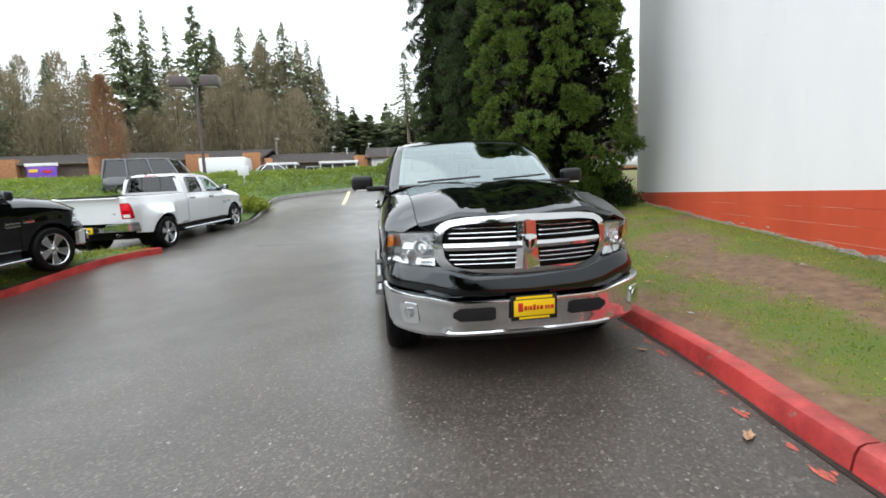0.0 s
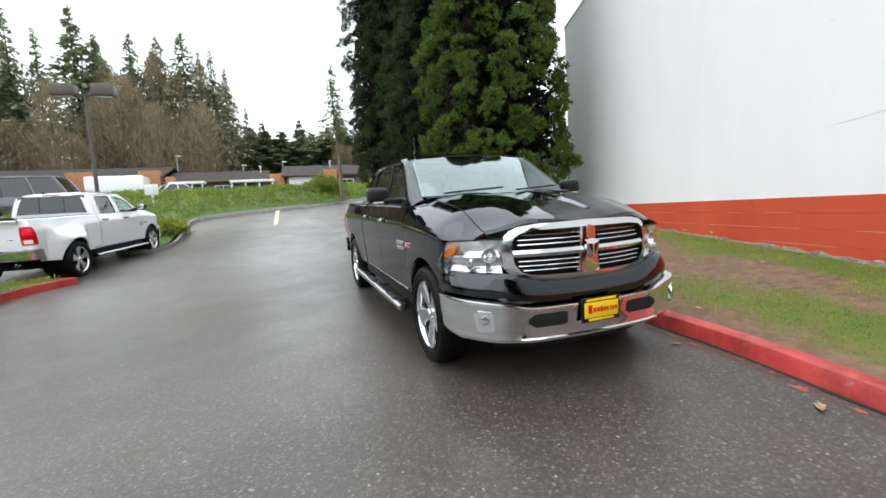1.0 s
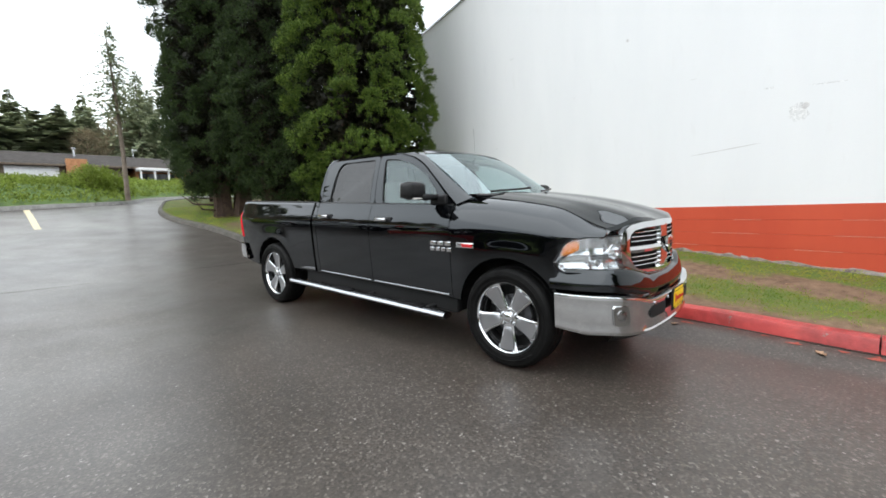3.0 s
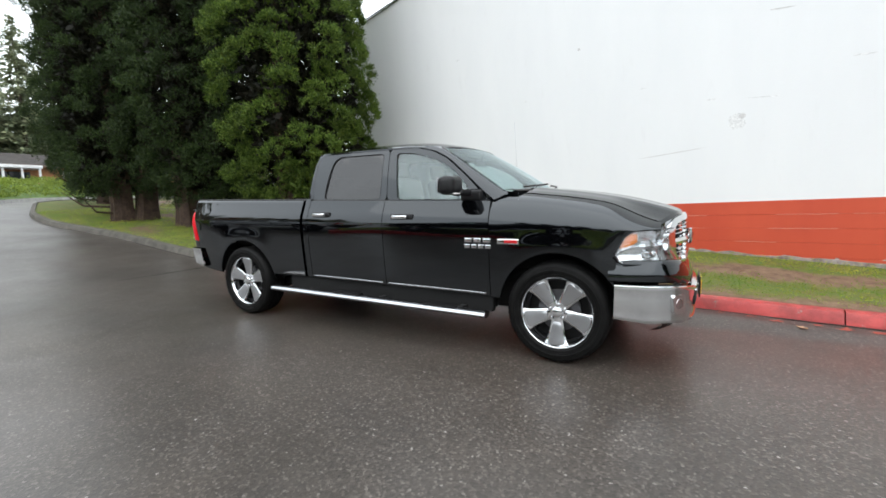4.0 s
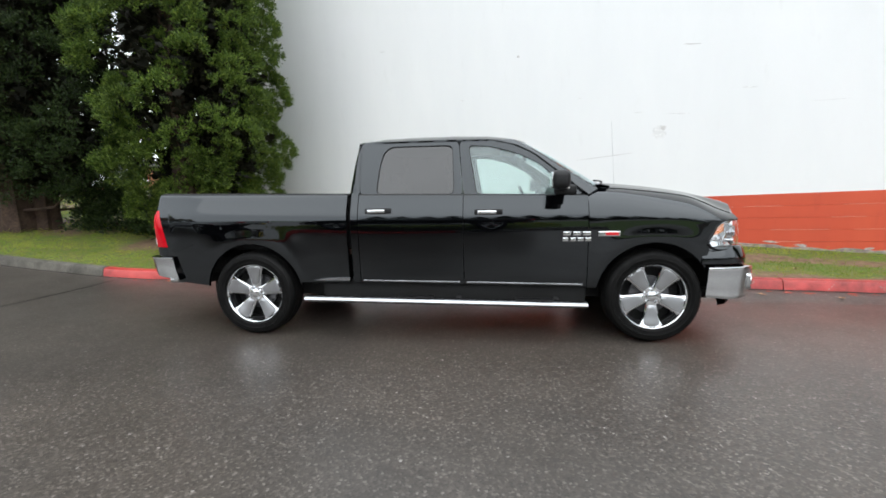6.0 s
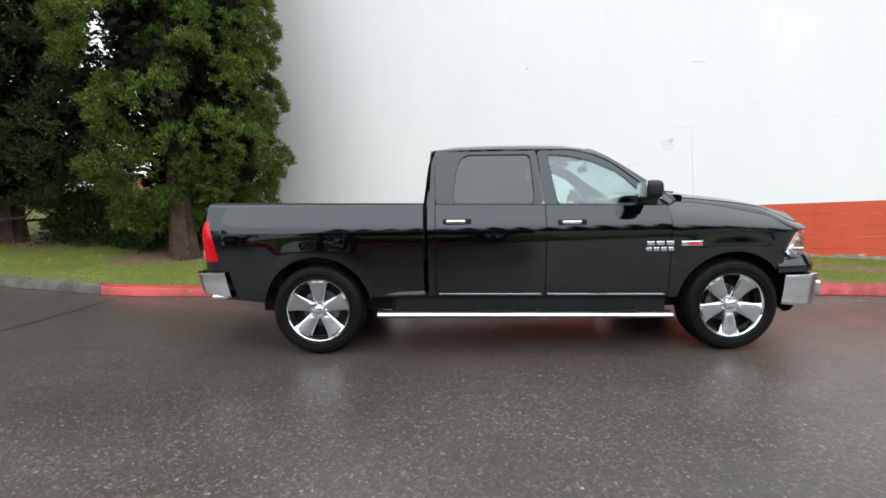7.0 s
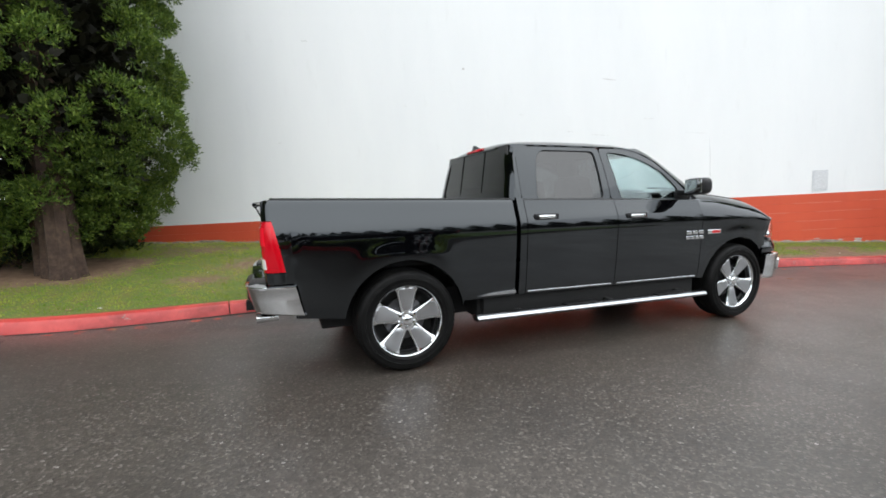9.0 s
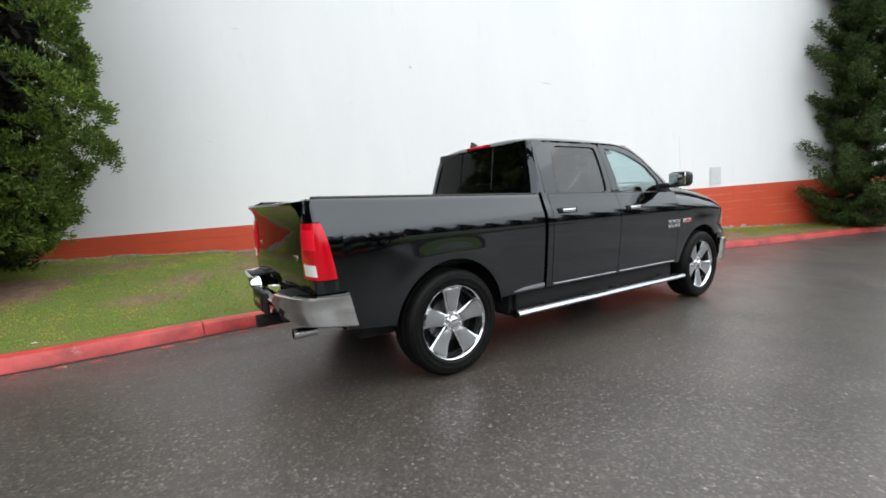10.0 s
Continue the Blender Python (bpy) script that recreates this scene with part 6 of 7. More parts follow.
def house(label, x0, x1, y, z0, eave, ridge, wall_mat, windows=(), porch=(), garage=None, gables=(), vent_x=None):
    T = thing("house", label, "house")
    part("wall", box(x1 - x0, 7.6, eave - z0, (x0 + x1) / 2, y + 3.8, (eave + z0) / 2), wall_mat, T)
    ov, mid = 0.5, y + 3.8
    secs = []
    for x in np.linspace(x0 - 0.35, x1 + 0.35, 5):
        secs.append([(x, y - ov, eave - 0.05), (x, y - ov, eave + 0.12), (x, mid, ridge), (x, y + 7.6 + ov, eave + 0.12), (x, y + 7.6 + ov, eave - 0.05), (x, mid, ridge - 0.17)])
    part("roof", loft(secs, closed=True, caps=True), ROOFING, T)
    part("fascia", box(x1 - x0 + 0.74, 0.05, 0.16, (x0 + x1) / 2, y - ov - 0.03, eave + 0.03, 0.01), SIDING, T)
    for gx0, gx1 in gables:
        part("brick_panel", box(gx1 - gx0, 0.6, eave + 0.55 - z0, (gx0 + gx1) / 2, y - 0.32, (eave + 0.55 + z0) / 2, 0.02), BRICK, T, "orange brick end panel")
    for wx, wz, w, h in windows:
        win = part("window", merge(box(w + 0.14, 0.10, 0.08, wx, y - 0.05, wz + h / 2 + 0.03), box(w + 0.14, 0.10, 0.08, wx, y - 0.05, wz - h / 2 - 0.03), box(0.08, 0.10, h, wx - w / 2 - 0.03, y - 0.05, wz), box(0.08, 0.10, h, wx + w / 2 + 0.03, y - 0.05, wz), box(0.05, 0.10, h, wx, y - 0.05, wz)), TRIM, T, "white framed window")
        part("pane", box(w, 0.03, h, wx, y - 0.025, wz), PANE, win)
    for px, w in porch:
        po = part("porch", box(w + 0.3, 1.5, 0.22, px, y - 0.95, eave - 0.16, 0.02), TRIM, T, "white porch canopy")
        for q in (-0.5, -0.17, 0.17, 0.5):
            part("post", box(0.12, 0.12, eave - 0.26 - z0, px + q * w, y - 1.55, (eave - 0.26 + z0) / 2), TRIM, po)
        part("doorway", box(w * 0.9, 0.04, eave - 0.4 - z0, px, y - 0.03, (eave - 0.4 + z0) / 2), PANE, po)
    if garage:
        gx, w = garage
        gd = part("garage_door", box(w, 0.08, 2.2, gx, y - 0.05, z0 + 1.12, 0.01), TRIM, T, "pale garage door")
        for k in range(1, 4):
            part("panel", box(w * 0.96, 0.03, 0.46, gx, y - 0.10, z0 + 0.02 + 0.55 * (k - 0.5) + 0.28, 0.01), TRIM, gd)
    if vent_x is not None:
        part("roof_vent", merge(rod((vent_x, mid - 1, ridge - 0.5), (vent_x, mid - 1, ridge + 0.3), 0.08, 8), box(0.34, 0.34, 0.10, vent_x, mid - 1, ridge + 0.33, 0.03)), SATIN, T)
    return T


HY, HZ = 47.0, 3.55
house("long low house with a grey roof and brown walls", -46, -13.4, HY, HZ, 6.2, 7.55, SIDING, windows=((-27, 5.2, 1.6, 1.1), (-22, 5.2, 1.4, 1.0), (-38, 5.2, 1.6, 1.1)), porch=((-24.6, 3.4),), gables=((-15.0, -13.3), (-20.5, -18.4), (-29.5, -27.8), (-44, -36)))
house("low house with a grey roof, white porch and brick ends", -12.9, -4.4, HY, HZ, 5.6, 6.95, SIDING, windows=((-8.2, 4.75, 1.3, 0.8),), porch=((-5.4, 3.6), (-11.0, 2.6)), gables=((-12.9, -12.2), (-3.9, -2.5)), vent_x=-4.9)
house("low house with a grey roof and pale garage door", -2.4, 5.2, HY - 0.5, HZ, 5.85, 7.3, SIDING, garage=(-0.6, 3.0), gables=((1.3, 2.6),), vent_x=2.2, windows=((3.6, 4.9, 1.3, 0.9),))
house("low house with a grey roof and white porch", 5.8, 17, HY - 0.5, HZ, 5.85, 7.25, BRICK, porch=((7.4, 3.0),), windows=((11.5, 5.0, 1.5, 1.0), (14.5, 5.0, 1.5, 1.0)))
house("low house with a grey roof seen past the trees", 19, 42, HY - 6, HZ, 5.9, 7.3, BRICK, windows=((24, 5.0, 1.5, 1.0), (31, 5.0, 1.5, 1.0)))
shop = thing("shop_sign", "purple shop front panel with yellow and red shapes", "sign", pose(-33.3, HY - 1.2, HZ))
part("panel", box(2.6, 0.12, 1.25, 0, 0, 1.75, 0.02), SIGN_PURPLE, shop)
part("header", box(2.9, 0.2, 0.3, 0, 0, 2.55, 0.03), TRIM, shop)
part("shape", box(0.8, 0.04, 0.3, -0.7, -0.08, 2.0, 0.05), SIGN_YELLOW, shop)
part("shape", box(0.7, 0.04, 0.25, 0.5, -0.08, 1.9, 0.05), PLATE_RED, shop)
part("post", merge(box(0.1, 0.1, 1.2, -1.2, 0, 0.6), box(0.1, 0.1, 1.2, 1.2, 0, 0.6)), TRIM, shop)

# parking-lot lamp
LAMP_BROWN = speckled("brown_lamp_metal", (0.055, 0.040, 0.036), (0.085, 0.066, 0.06), 8.0, 0.5, 0.1)
lz = float(road_z(-12.15, 30.0))
post = thing("street_lamp", "tall brown parking-lot lamp with two box heads", "street lamp", pose(-12.15, 30.0, lz))
part("pole", rod((0, 0, -0.2), (0, 0, 9.15 - lz), 0.11, 12, 0.075), LAMP_BROWN, post)
part("base", rod((0, 0, -0.2), (0, 0, 0.7), 0.28, 16), CONCRETE, post)
for s in (-1, 1):
    part("arm", rod((0, 0, 9.1 - lz), (s * 0.5, 0, 9.2 - lz), 0.05, 8), LAMP_BROWN, post)
    hd = part("lamp_head", box(1.1, 0.75, 0.66, s * 0.95, -0.05 * s, 9.36 - lz, 0.08, 2), LAMP_BROWN, post)
    part("lens", box(0.8, 0.5, 0.03, s * 0.95, -0.05 * s, 9.02 - lz, 0.01), LAMP_WHITE, hd)
for px, py, h in ((-14.0, 56.0, 5.5), (-7.5, 58.0, 4.5), (-3.0, 60.0, 5.0), (8.0, 58, 5.0)):
    z = float(road_z(px, py))
    sl = thing("street_lamp", "thin grey street lamp behind the houses", "street lamp", pose(px, py, z))
    part("pole", rod((0, 0, 0), (0, 0, h), 0.06, 8, 0.04), SATIN, sl)
    part("lamp_head", box(0.5, 0.22, 0.14, 0.15, 0, h, 0.03), TRIM, sl)

# white board on the bank
z = float(bank_z(-7.6, 23.4))
bd = thing("notice_board", "small white blank notice board on a post", "sign", pose(-7.6, 23.4, z))
part("board", box(0.55, 0.04, 0.5, 0, 0, 0.62, 0.01), TRIM, bd)
part("post", box(0.07, 0.07, 0.9, 0, 0.05, 0.3), TRIM, bd)


# ---- far trees ----
def fir_mesh(seed, height=22.0, radius=3.0, base=0.12, density=1.0, droop=0.35, fine=13, leaf_size=1.0):
    """Needles of a fir: uneven whorls of drooping boughs made of small leaf quads."""
    rs = np.random.RandomState(seed)
    leaf = []
    lv = int(30 * density)
    for i in range(lv):
        u = base + (1 - base) * (i + rs.uniform(0, 0.4)) / lv
        z = height * u
        r = radius * (1 - (u - base) / (1 - base)) ** 0.95 * rs.uniform(0.6, 1.2) + 0.06
        lean = rs.uniform(0, 6.283)
        for b in range(19):
            if rs.uniform() < 0.2:
                continue
            a = rs.uniform(0, 6.283)
            ln = r * rs.uniform(0.5, 1.1) * (1 + 0.3 * math.cos(a - lean))
            rise = rs.uniform(-0.1, 0.15)
            zb = z + rs.uniform(-0.6, 0.6) * height / lv
            for k in range(fine):
                t = ((k + rs.uniform(0.1, 0.9)) / fine) ** 0.8
                tip = 0.30 + 0.70 * min(1.0, (1 - u) * 2.4)
                w = tip * (0.10 + 0.20 * (1 - t)) * (13 / fine) ** 0.7 * leaf_size
                off = rs.normal(0, 0.13 * (1 - t * 0.5), 3)
                c = np.array([math.cos(a) * ln * t, math.sin(a) * ln * t, zb + rise * ln * t - droop * ln * t * t]) + off
                dirv = np.array([math.cos(a) + rs.normal(0, 0.4), math.sin(a) + rs.normal(0, 0.4), -0.25 + rs.normal(0, 0.2)]) * 0.48 * tip * leaf_size * (13 / fine) ** 0.5
                sd = np.array([-math.sin(a), math.cos(a), rs.normal(0, 0.5)]) * w
                leaf += [c, c + dirv * 0.5 + sd, c + dirv, c + dirv * 0.5 - sd]
    return quads("needles", np.array(leaf), 4)


def bare_mesh(seed, height=13.0, radius=4.4, n=2700):
    rs = np.random.RandomState(seed)
    out = []
    for _ in range(n):
        a, u = rs.uniform(0, 6.283), rs.uniform(0, 1) ** 0.85
        rr = radius * math.sqrt(rs.uniform()) * math.sin(math.pi * (0.22 + 0.74 * u)) ** 0.9 * (0.75 + 0.25 * math.sin(3 * a + 9 * u))
        c = np.array([rr * math.cos(a), rr * math.sin(a), height * (0.12 + 0.86 * u)])
        d = np.array([math.cos(a) * 0.5, math.sin(a) * 0.5, 1.0]) + rs.normal(0, 0.45, 3)
        d /= np.linalg.norm(d)
        sd = np.cross(d, rs.normal(0, 1, 3))
        sd = sd / np.linalg.norm(sd) * rs.uniform(0.012, 0.045)
        ln = rs.uniform(0.5, 1.5)
        out += [c - sd, c + sd, c + d * ln]
    return quads("twigs", np.array(out), 3)


def fir_thing(label, me, material, height, trunk_r, bark):
    T = thing("tree", label, "tree")
    part("trunk", rod((0, 0, -0.5), (0, 0, height * 0.97), trunk_r, 8, 0.03), bark, T)
    link("crown", me, material, T, smooth=0)
    return T


def grow(master, spots, group):
    """Copies of a master tree at (x, y, scale); the master takes the first spot."""
    for i, (x, y, k) in enumerate(spots):
        m = pose(x, y, float(road_z(x, y)) - 0.1, 0, 0, (i * 77) % 360) @ Matrix.Diagonal((k[0], k[0], k[1], 1))
        if i == 0:
            base_m = m
        else:
            ob = copy_thing(master, m)
            ob["group"] = group
    master["group"] = group
    master.matrix_world = base_m


def tall(x, y, top):
    """Scale for a 22 m tree so that its tip reaches the height top."""
    k = (top - float(road_z(x, y))) / 22.0
    return (x, y, (min(1.25, 0.35 + 0.65 * k), k))


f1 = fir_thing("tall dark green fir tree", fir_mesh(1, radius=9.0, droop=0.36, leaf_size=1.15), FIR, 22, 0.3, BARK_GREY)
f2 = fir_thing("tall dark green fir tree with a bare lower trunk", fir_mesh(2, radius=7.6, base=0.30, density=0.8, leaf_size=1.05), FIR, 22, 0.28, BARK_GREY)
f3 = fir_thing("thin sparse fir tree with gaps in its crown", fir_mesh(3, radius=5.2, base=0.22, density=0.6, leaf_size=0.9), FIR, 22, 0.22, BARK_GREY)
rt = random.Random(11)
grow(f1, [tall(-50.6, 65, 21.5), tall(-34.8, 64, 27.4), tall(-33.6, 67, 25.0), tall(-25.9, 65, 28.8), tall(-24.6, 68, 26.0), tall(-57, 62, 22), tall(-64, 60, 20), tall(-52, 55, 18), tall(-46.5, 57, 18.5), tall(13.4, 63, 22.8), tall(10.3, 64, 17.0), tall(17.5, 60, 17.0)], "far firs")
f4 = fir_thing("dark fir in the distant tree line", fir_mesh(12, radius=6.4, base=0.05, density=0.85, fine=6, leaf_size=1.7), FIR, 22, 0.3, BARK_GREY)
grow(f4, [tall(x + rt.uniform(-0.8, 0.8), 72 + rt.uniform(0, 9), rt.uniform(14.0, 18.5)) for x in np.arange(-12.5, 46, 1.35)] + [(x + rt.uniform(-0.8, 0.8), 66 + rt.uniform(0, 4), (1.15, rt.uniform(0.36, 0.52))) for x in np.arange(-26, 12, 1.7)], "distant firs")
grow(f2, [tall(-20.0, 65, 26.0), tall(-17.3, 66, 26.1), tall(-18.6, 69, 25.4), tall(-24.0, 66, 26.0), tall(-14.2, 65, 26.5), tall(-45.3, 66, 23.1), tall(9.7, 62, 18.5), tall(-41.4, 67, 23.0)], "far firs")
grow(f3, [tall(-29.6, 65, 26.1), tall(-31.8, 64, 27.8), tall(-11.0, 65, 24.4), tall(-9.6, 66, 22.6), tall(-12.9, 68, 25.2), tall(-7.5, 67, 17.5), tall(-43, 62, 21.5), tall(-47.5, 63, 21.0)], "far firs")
b1 = fir_thing("bare brown deciduous tree", bare_mesh(4), TWIG, 11, 0.16, BARK_GREY)
grow(b1, [(x, 56 + rt.uniform(0, 6), (rt.uniform(0.7, 1.05), rt.uniform(0.6, 1.2))) for x in np.arange(-62, -11.5, 2.1)] + [(x, 63 + rt.uniform(0, 3), (0.8, rt.uniform(1.0, 1.55))) for x in (-48, -43, -33, -23, -20, -17.5, -15, -12.5, -10)] + [(x, 62 + rt.uniform(0, 3), (0.8, rt.uniform(0.55, 0.8))) for x in (5, 8, 18)] + [(x, y, (0.5, 0.62)) for x, y in ((13.5, 31), (16.5, 33.5), (20, 36))], "bare trees")
r1 = fir_thing("russet brown bushy tree", bare_mesh(9, 13.0, 3.4, 5200), RUST_LEAF, 11, 0.14, BARK_GREY)
grow(r1, [(-23.7, 40.0, (0.50, 0.72))], "russet trees")
# the woods that stand behind the camera and across the road
w1 = fir_thing("dark fir at the edge of the road", fir_mesh(6, radius=5.0, base=0.02, density=0.7, fine=6), TUFT_DARK, 22, 0.3, BARK_GREY)
ring = []
for row in range(2):
    for k in range(44):
        a = radians(166 + k * 3.8)
        q = 52 + 9 * row + rt.uniform(0, 6)
        ring.append((q * math.cos(a) - 2, q * math.sin(a) + 6, (0.9, rt.uniform(0.46, 0.80) + 0.08 * row)))
grow(w1, ring, "woods across the road")

# slender leaning fir on the bank
sz = float(road_z(1.0, 23.6))
sf = thing("tree", "slender fir with a long bare trunk on the bank", "tree", pose(1.0, 23.6, sz))
part("trunk", loft([[(0.06 * t - 0.25 * t * t + r * math.cos(a), r * math.sin(a), 7.1 * t - 0.2) for a in np.linspace(0, 6.283, 8, endpoint=False)] for t, r in ((0, 0.105), (0.3, 0.08), (0.6, 0.06), (1.0, 0.015))], closed=True), speckled("pale_fir_bark", (0.15, 0.115, 0.09), (0.26, 0.21, 0.17), 4.0, 0.9, 0.6), sf)
sm = fir_mesh(21, height=22, radius=6.4, base=0.5, density=0.7, leaf_size=0.85)
cr = link("crown", sm, FIR, sf, smooth=0)
cr.matrix_basis = Matrix.Translation((-0.05, 0, 0)) @ Matrix.Diagonal((0.30, 0.30, 0.325, 1))

# ---- ivy over the bank ----
rs = np.random.RandomState(40)


def cover(name, label, n, xr, yr, inside, height, material, length, width, bumpy=0.25):
    x, y = rs.uniform(*xr, n), rs.uniform(*yr, n)
    ok = inside(x, y)
    x, y = x[ok], y[ok]
    lump = np.array([noise.noise(Vector((a * 0.7, b * 0.7, 1.0))) for a, b in zip(x, y)])
    z = height(x, y) + 0.05 + bumpy * np.maximum(lump, -0.3) + rs.uniform(0, 0.12, len(x))
    pts = np.stack([x, y, z], 1)
    nr = np.tile([0, -0.3, 0.8], (len(x), 1))
    me = quads(name, blades(rs, pts, nr, 5, length, width, 0.07, 0.2), 4)
    tagged(link(name, me, material, smooth=0), label, "plants", kind="stuff")


cover("ivy_cover", "bright green ivy covering the bank", 32000, (-24, 16), (15.8, 34), lambda x, y: (beyond(FAR_LINE, x, y) < -0.3) & ~((x > -7.6) & (x < -5) & (y < 20.8)), bank_z, IVY, 0.085, 0.08)
bz = float(bank_z(0.2, 25.6))
shrub("shrub", "rounded bright green bush on the ivy bank", 0.2, 25.8, bz, 1.15, 0.95, 320, IVY, 51)
shrub("shrub", "yellowish low plant on the kerbed island", -6.0, 18.6, float(bank_z(-6.0, 18.6)), 0.8, 0.45, 160, GRASS, 52)


# ---- grass on the verge and the island ----
n = 210000
x, y = rs.uniform(-1, 9, n), rs.uniform(-10, 20, n)
wx = WALL_AT.x + 0.31 * (y - WALL_AT.y)
d = beyond(KERB_LINE, x, y)
ok = (d > 0.17) & ((x < wx - 0.06) | (y > 13))
x, y = x[ok], y[ok]
keep = rs.uniform(0, 1, len(x)) < np.clip((turf_at(x, y) - 0.12) * 1.5, 0.0, 1.0)
x, y = x[keep], y[keep]
pts = np.stack([x, y, verge_z(x, y) - 0.004], 1)
me = quads("verge_grass", blades(rs, pts, np.tile([0, 0, 0.6], (len(x), 1)), 5, 0.022, 0.008, 0.030, 0.16), 4)
tagged(link("verge_grass", me, VERGE_GRASS, smooth=0), "short grass growing on the verge", "grass", kind="stuff")
n = 14000
x, y = rs.uniform(-14, -5.3, n), rs.uniform(3, 11.5, n)
ok = beyond(LEFT_LINE, x, y) < -0.16
x, y = x[ok], y[ok]
pts = np.stack([x, y, road_z(x, y) + 0.13], 1)
me = quads("island_grass", blades(rs, pts, np.tile([0, 0, 0.6], (len(x), 1)), 5, 0.07, 0.014, 0.04, 0.5), 4)
tagged(link("island_grass", me, GRASS, smooth=0), "short green grass on the island", "grass", kind="stuff")

# ---- conifer beside the wall at the near end of the verge ----
cx, cy = 1.08, -6.5
cz = float(verge_z(cx, cy))
pt = thing("conifer_tree", "dark green conifer with long uneven boughs against the wall", "tree", pose(cx, cy, cz))
part("trunk", trunk_mesh([(0, 0, -0.1), (0, 0, 1.5), (0.05, 0, 4), (0.1, 0, 8.5)], [0.2, 0.16, 0.12, 0.02], 10, 0.1, 3), BARK, pt)
bough, norm = [], []
for k in range(190):
    a = k * 2.4 + rs.uniform(-0.3, 0.3)
    z0 = 0.2 + 0.42 * (k // 9) + rs.uniform(-0.07, 0.07)
    ln = np.interp(z0, [0, 1.5, 3.5, 6, 8.6], [1.45, 1.6, 1.45, 1.4, 0.3]) * rs.uniform(0.55, 1.25)
    toward = math.cos(a) * 0.9552 - math.sin(a) * 0.2961
    if toward > 0.05:
        ln = min(ln, 0.46 / toward)
    part("bough", rod((0, 0, z0), (ln * math.cos(a), ln * math.sin(a), z0 + 0.16 * ln), 0.022, 5, 0.006), BARK, pt)
    for t in np.linspace(0.12, 1.0, 11):
        spread = 0.30 * (1 - t) + 0.05
        for q in range(3):
            w = (q - 1) * spread
            bough.append((ln * t * math.cos(a) - w * math.sin(a), ln * t * math.sin(a) + w * math.cos(a), z0 + (0.02 * t + 0.28 * t ** 3) * ln - 0.05 * abs(q - 1)))
            norm.append((math.cos(a + (q - 1) * 0.8), math.sin(a + (q - 1) * 0.8), 0.02))
me = quads("crown", blades(rs, np.array(bough), np.array(norm), 40, 0.085, 0.026, 0.055, 0.0), 4)
link("crown", me, CONIFER, pt, smooth=0)

# ---- marks on the asphalt ----
YELLOW_LINE = speckled("worn_yellow_paint", (0.52, 0.43, 0.24), (0.70, 0.61, 0.42), 20.0, 0.6, 0.4)
SEAM = speckled("tar_seam", (0.008, 0.008, 0.008), (0.02, 0.019, 0.018), 20.0, 0.35, 0.3)
DIRT = speckled("wet_dirt", (0.010, 0.007, 0.005), (0.030, 0.020, 0.014), 20.0, 0.6, 0.4)
SPLASH = speckled("red_overspray", (0.34, 0.06, 0.04), (0.52, 0.12, 0.08), 30.0, 0.5, 0.4)


def road_strip(name, label, pts, width, material, lift=0.004, ragged=0.0, seed=0):
    r = random.Random(seed)
    line = spline(pts, 0.18)
    dd = np.gradient(line, axis=0)
    dd /= np.linalg.norm(dd, axis=1)[:, None]
    secs = []
    for p, q in zip(line, dd):
        row = []
        for s in (-1, 1):
            w = width / 2 * (1 + ragged * (r.random() - 0.5) * 2)
            a, b = p[0] + q[1] * s * w, p[1] - q[0] * s * w
            row.append((a, b, float(road_z(a, b)) + lift))
        secs.append(row)
    tagged(part(name, rim_in(loft(secs), (0, 0, -1), 0.02), material), label, "road marking", kind="structure")


road_strip("parking_line", "worn yellow parking line", [(-2.1, 18.2), (-2.12, 20), (-2.15, 21.8)], 0.15, YELLOW_LINE, ragged=0.15)
foot = kerb_top(KERB_LINE, -0.042)
road_strip("kerb_dirt", "thin line of dark wet dirt along the kerb foot", [tuple(p) for p in foot[(foot[:, 1] > -8) & (foot[:, 1] < 15)][::4]], 0.030, DIRT, ragged=0.5, seed=6)
road_strip("tar_seam", "dark tar seam across the drive", [(-0.6, 11.22), (0.1, 11.12), (0.8, 11.08), (1.45, 11.1)], 0.035, SEAM, ragged=0.6, seed=2)
road_strip("gutter_joint", "pale worn joint across the drive", [(-3.4, 10.75), (-2.3, 10.98), (-1.4, 11.18), (-0.7, 11.22)], 0.022, CONCRETE, 0.003, 0.8, 3)
bm_all = bmesh.new()
r = random.Random(8)
for k in range(260):
    i = r.randrange(70, 190)
    p = kerb_top(KERB_LINE, -r.uniform(0.07, 0.13) - 0.04 * r.random())[i]
    if not (-2 < p[1] < 11):
        continue
    w, h = r.uniform(0.006, 0.020), r.uniform(0.02, 0.09)
    vs = []
    for q in range(9):
        a = 2 * math.pi * q / 9
        g = r.uniform(0.25, 1.2)
        u, t = p[0] + math.cos(a) * w * g, p[1] + math.sin(a) * h * g
        vs.append(bm_all.verts.new((u, t, float(road_z(u, t)) + 0.004)))
    bm_all.faces.new(vs)
tagged(part("red_overspray", bm_all, SPLASH), "splashes of red paint on the asphalt by the kerb", "paint", kind="stuff")

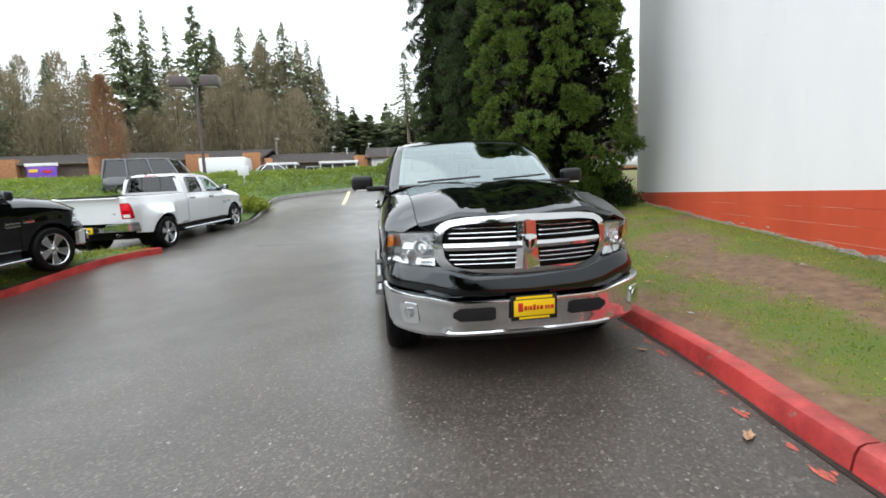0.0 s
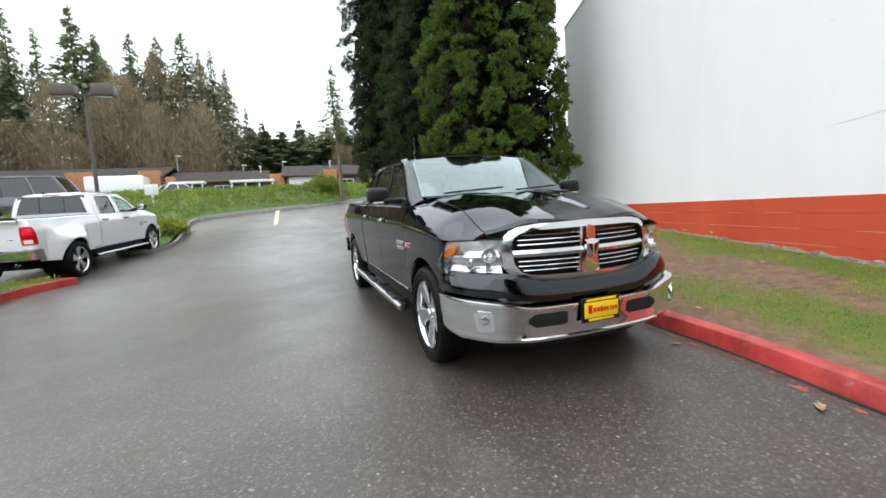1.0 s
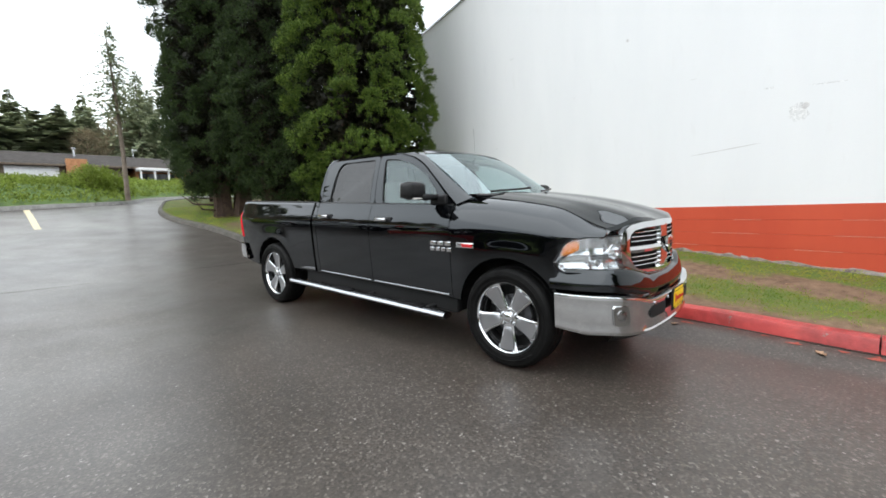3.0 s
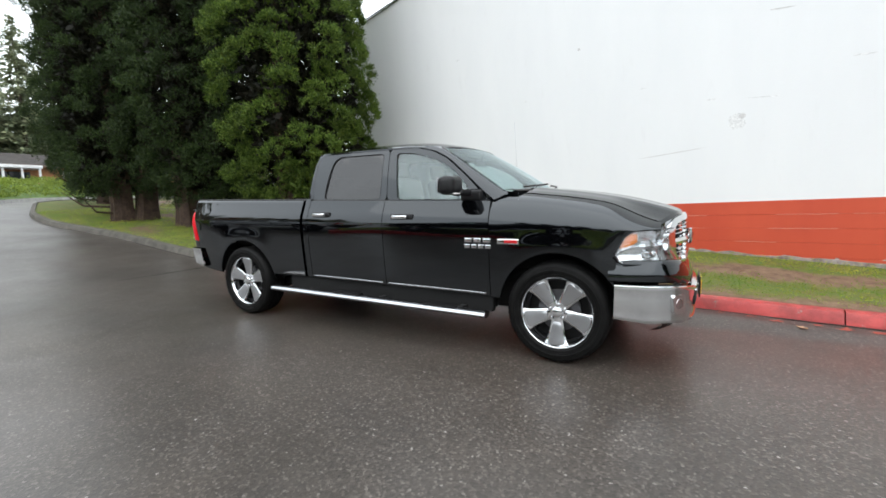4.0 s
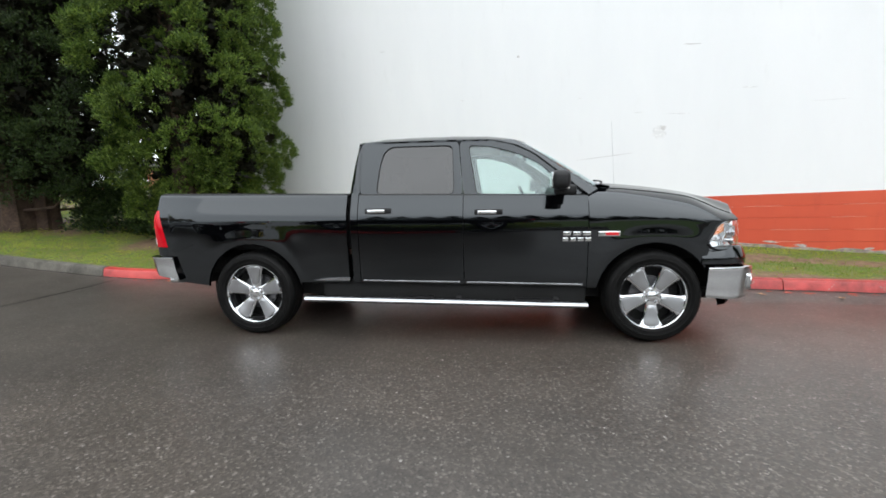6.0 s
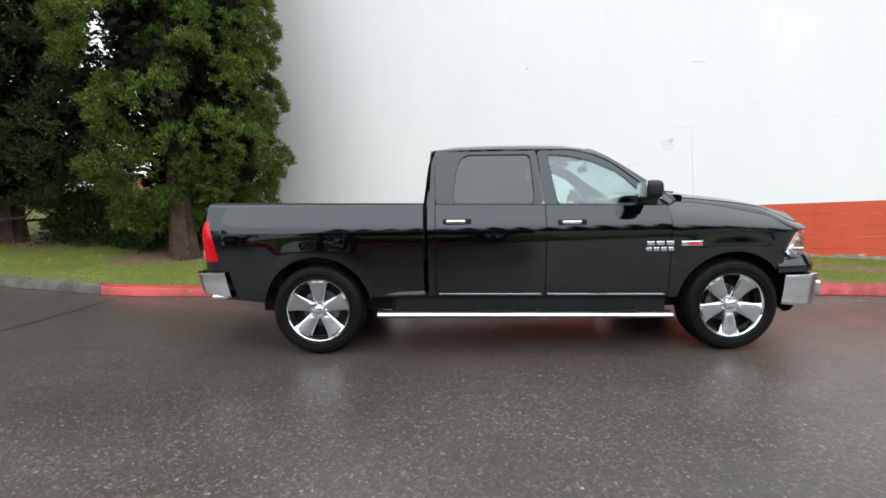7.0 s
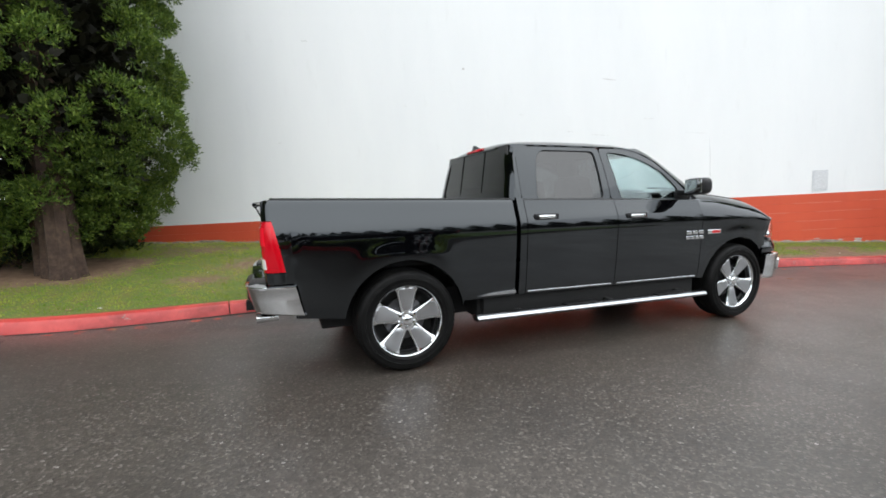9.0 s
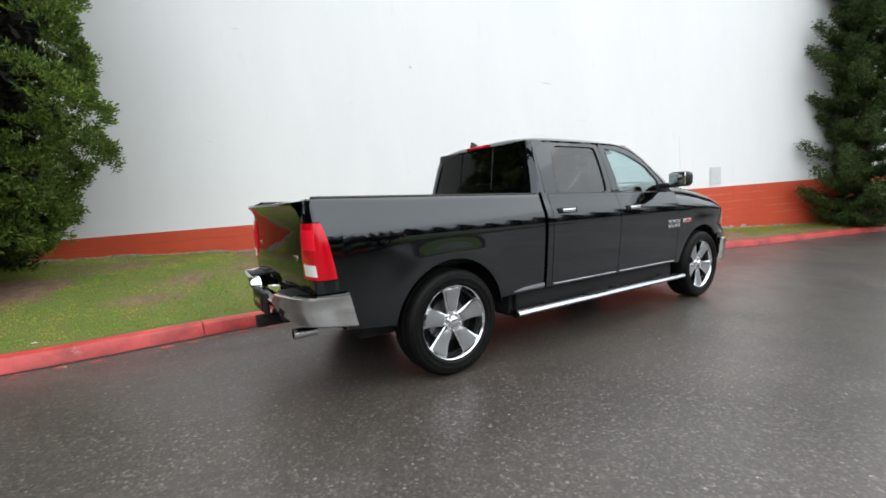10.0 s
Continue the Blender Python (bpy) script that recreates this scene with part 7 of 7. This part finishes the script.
# ---- fallen leaves and litter ----
LEAF_BROWN = speckled("dead_leaf", (0.22, 0.12, 0.06), (0.42, 0.27, 0.17), 30.0, 0.8, 0.3)
CHIP = speckled("pale_chip", (0.45, 0.43, 0.40), (0.65, 0.63, 0.6), 30.0, 0.8, 0.2)


def dead_leaf(x, y, size, spin, z_of, material, name, label):
    z = float(z_of(x, y))
    pts = [(-1, 0, 0.0), (-0.5, 0.42, 0.10), (0.0, 0.36, 0.02), (0.4, 0.5, 0.16), (0.55, 0.12, 0.05), (1.0, 0.05, 0.14), (0.5, -0.25, 0.06), (0.2, -0.5, 0.18), (-0.2, -0.3, 0.03), (-0.6, -0.36, 0.12)]
    bm = bmesh.new()
    vs = [bm.verts.new((a * size, b * size, c * size + 0.006)) for a, b, c in pts]
    c = bm.verts.new((0, 0, 0.0))
    for a, b in zip(vs, vs[1:] + vs[:1]):
        bm.faces.new((a, b, c))
    rim_in(bm, (0, 0, -1), 0.002)
    ob = part(name, bm, material)
    ob.matrix_world = pose(x, y, z + 0.002, 0, 0, spin)
    tagged(ob, label, "leaf" if material is LEAF_BROWN else "litter")


for k, (x, y) in enumerate([(1.80, 1.95), (1.72, 1.1), (1.2, 0.9), (1.55, 4.1), (1.9, 3.1), (1.65, 10.3)]):
    dead_leaf(x, y, 0.06 - 0.004 * k, 40 + 70 * k, road_z, LEAF_BROWN, "fallen_leaf", "curled brown fallen leaf on wet asphalt")
r = random.Random(15)
for k in range(26):
    y = r.uniform(-2, 11)
    x0 = float(np.interp(y, KERB_LINE[:, 1][:170], KERB_LINE[:, 0][:170]))
    x = r.uniform(x0 + 0.25, WALL_AT.x + 0.31 * (y - WALL_AT.y) - 0.3)
    if k % 3:
        dead_leaf(x, y, r.uniform(0.03, 0.06), r.uniform(0, 360), verge_z, LEAF_BROWN, "fallen_leaf", "brown fallen leaf on the verge")
    else:
        dead_leaf(x, y, r.uniform(0.02, 0.04), r.uniform(0, 360), verge_z, CHIP, "litter_scrap", "small pale scrap lying on the verge")
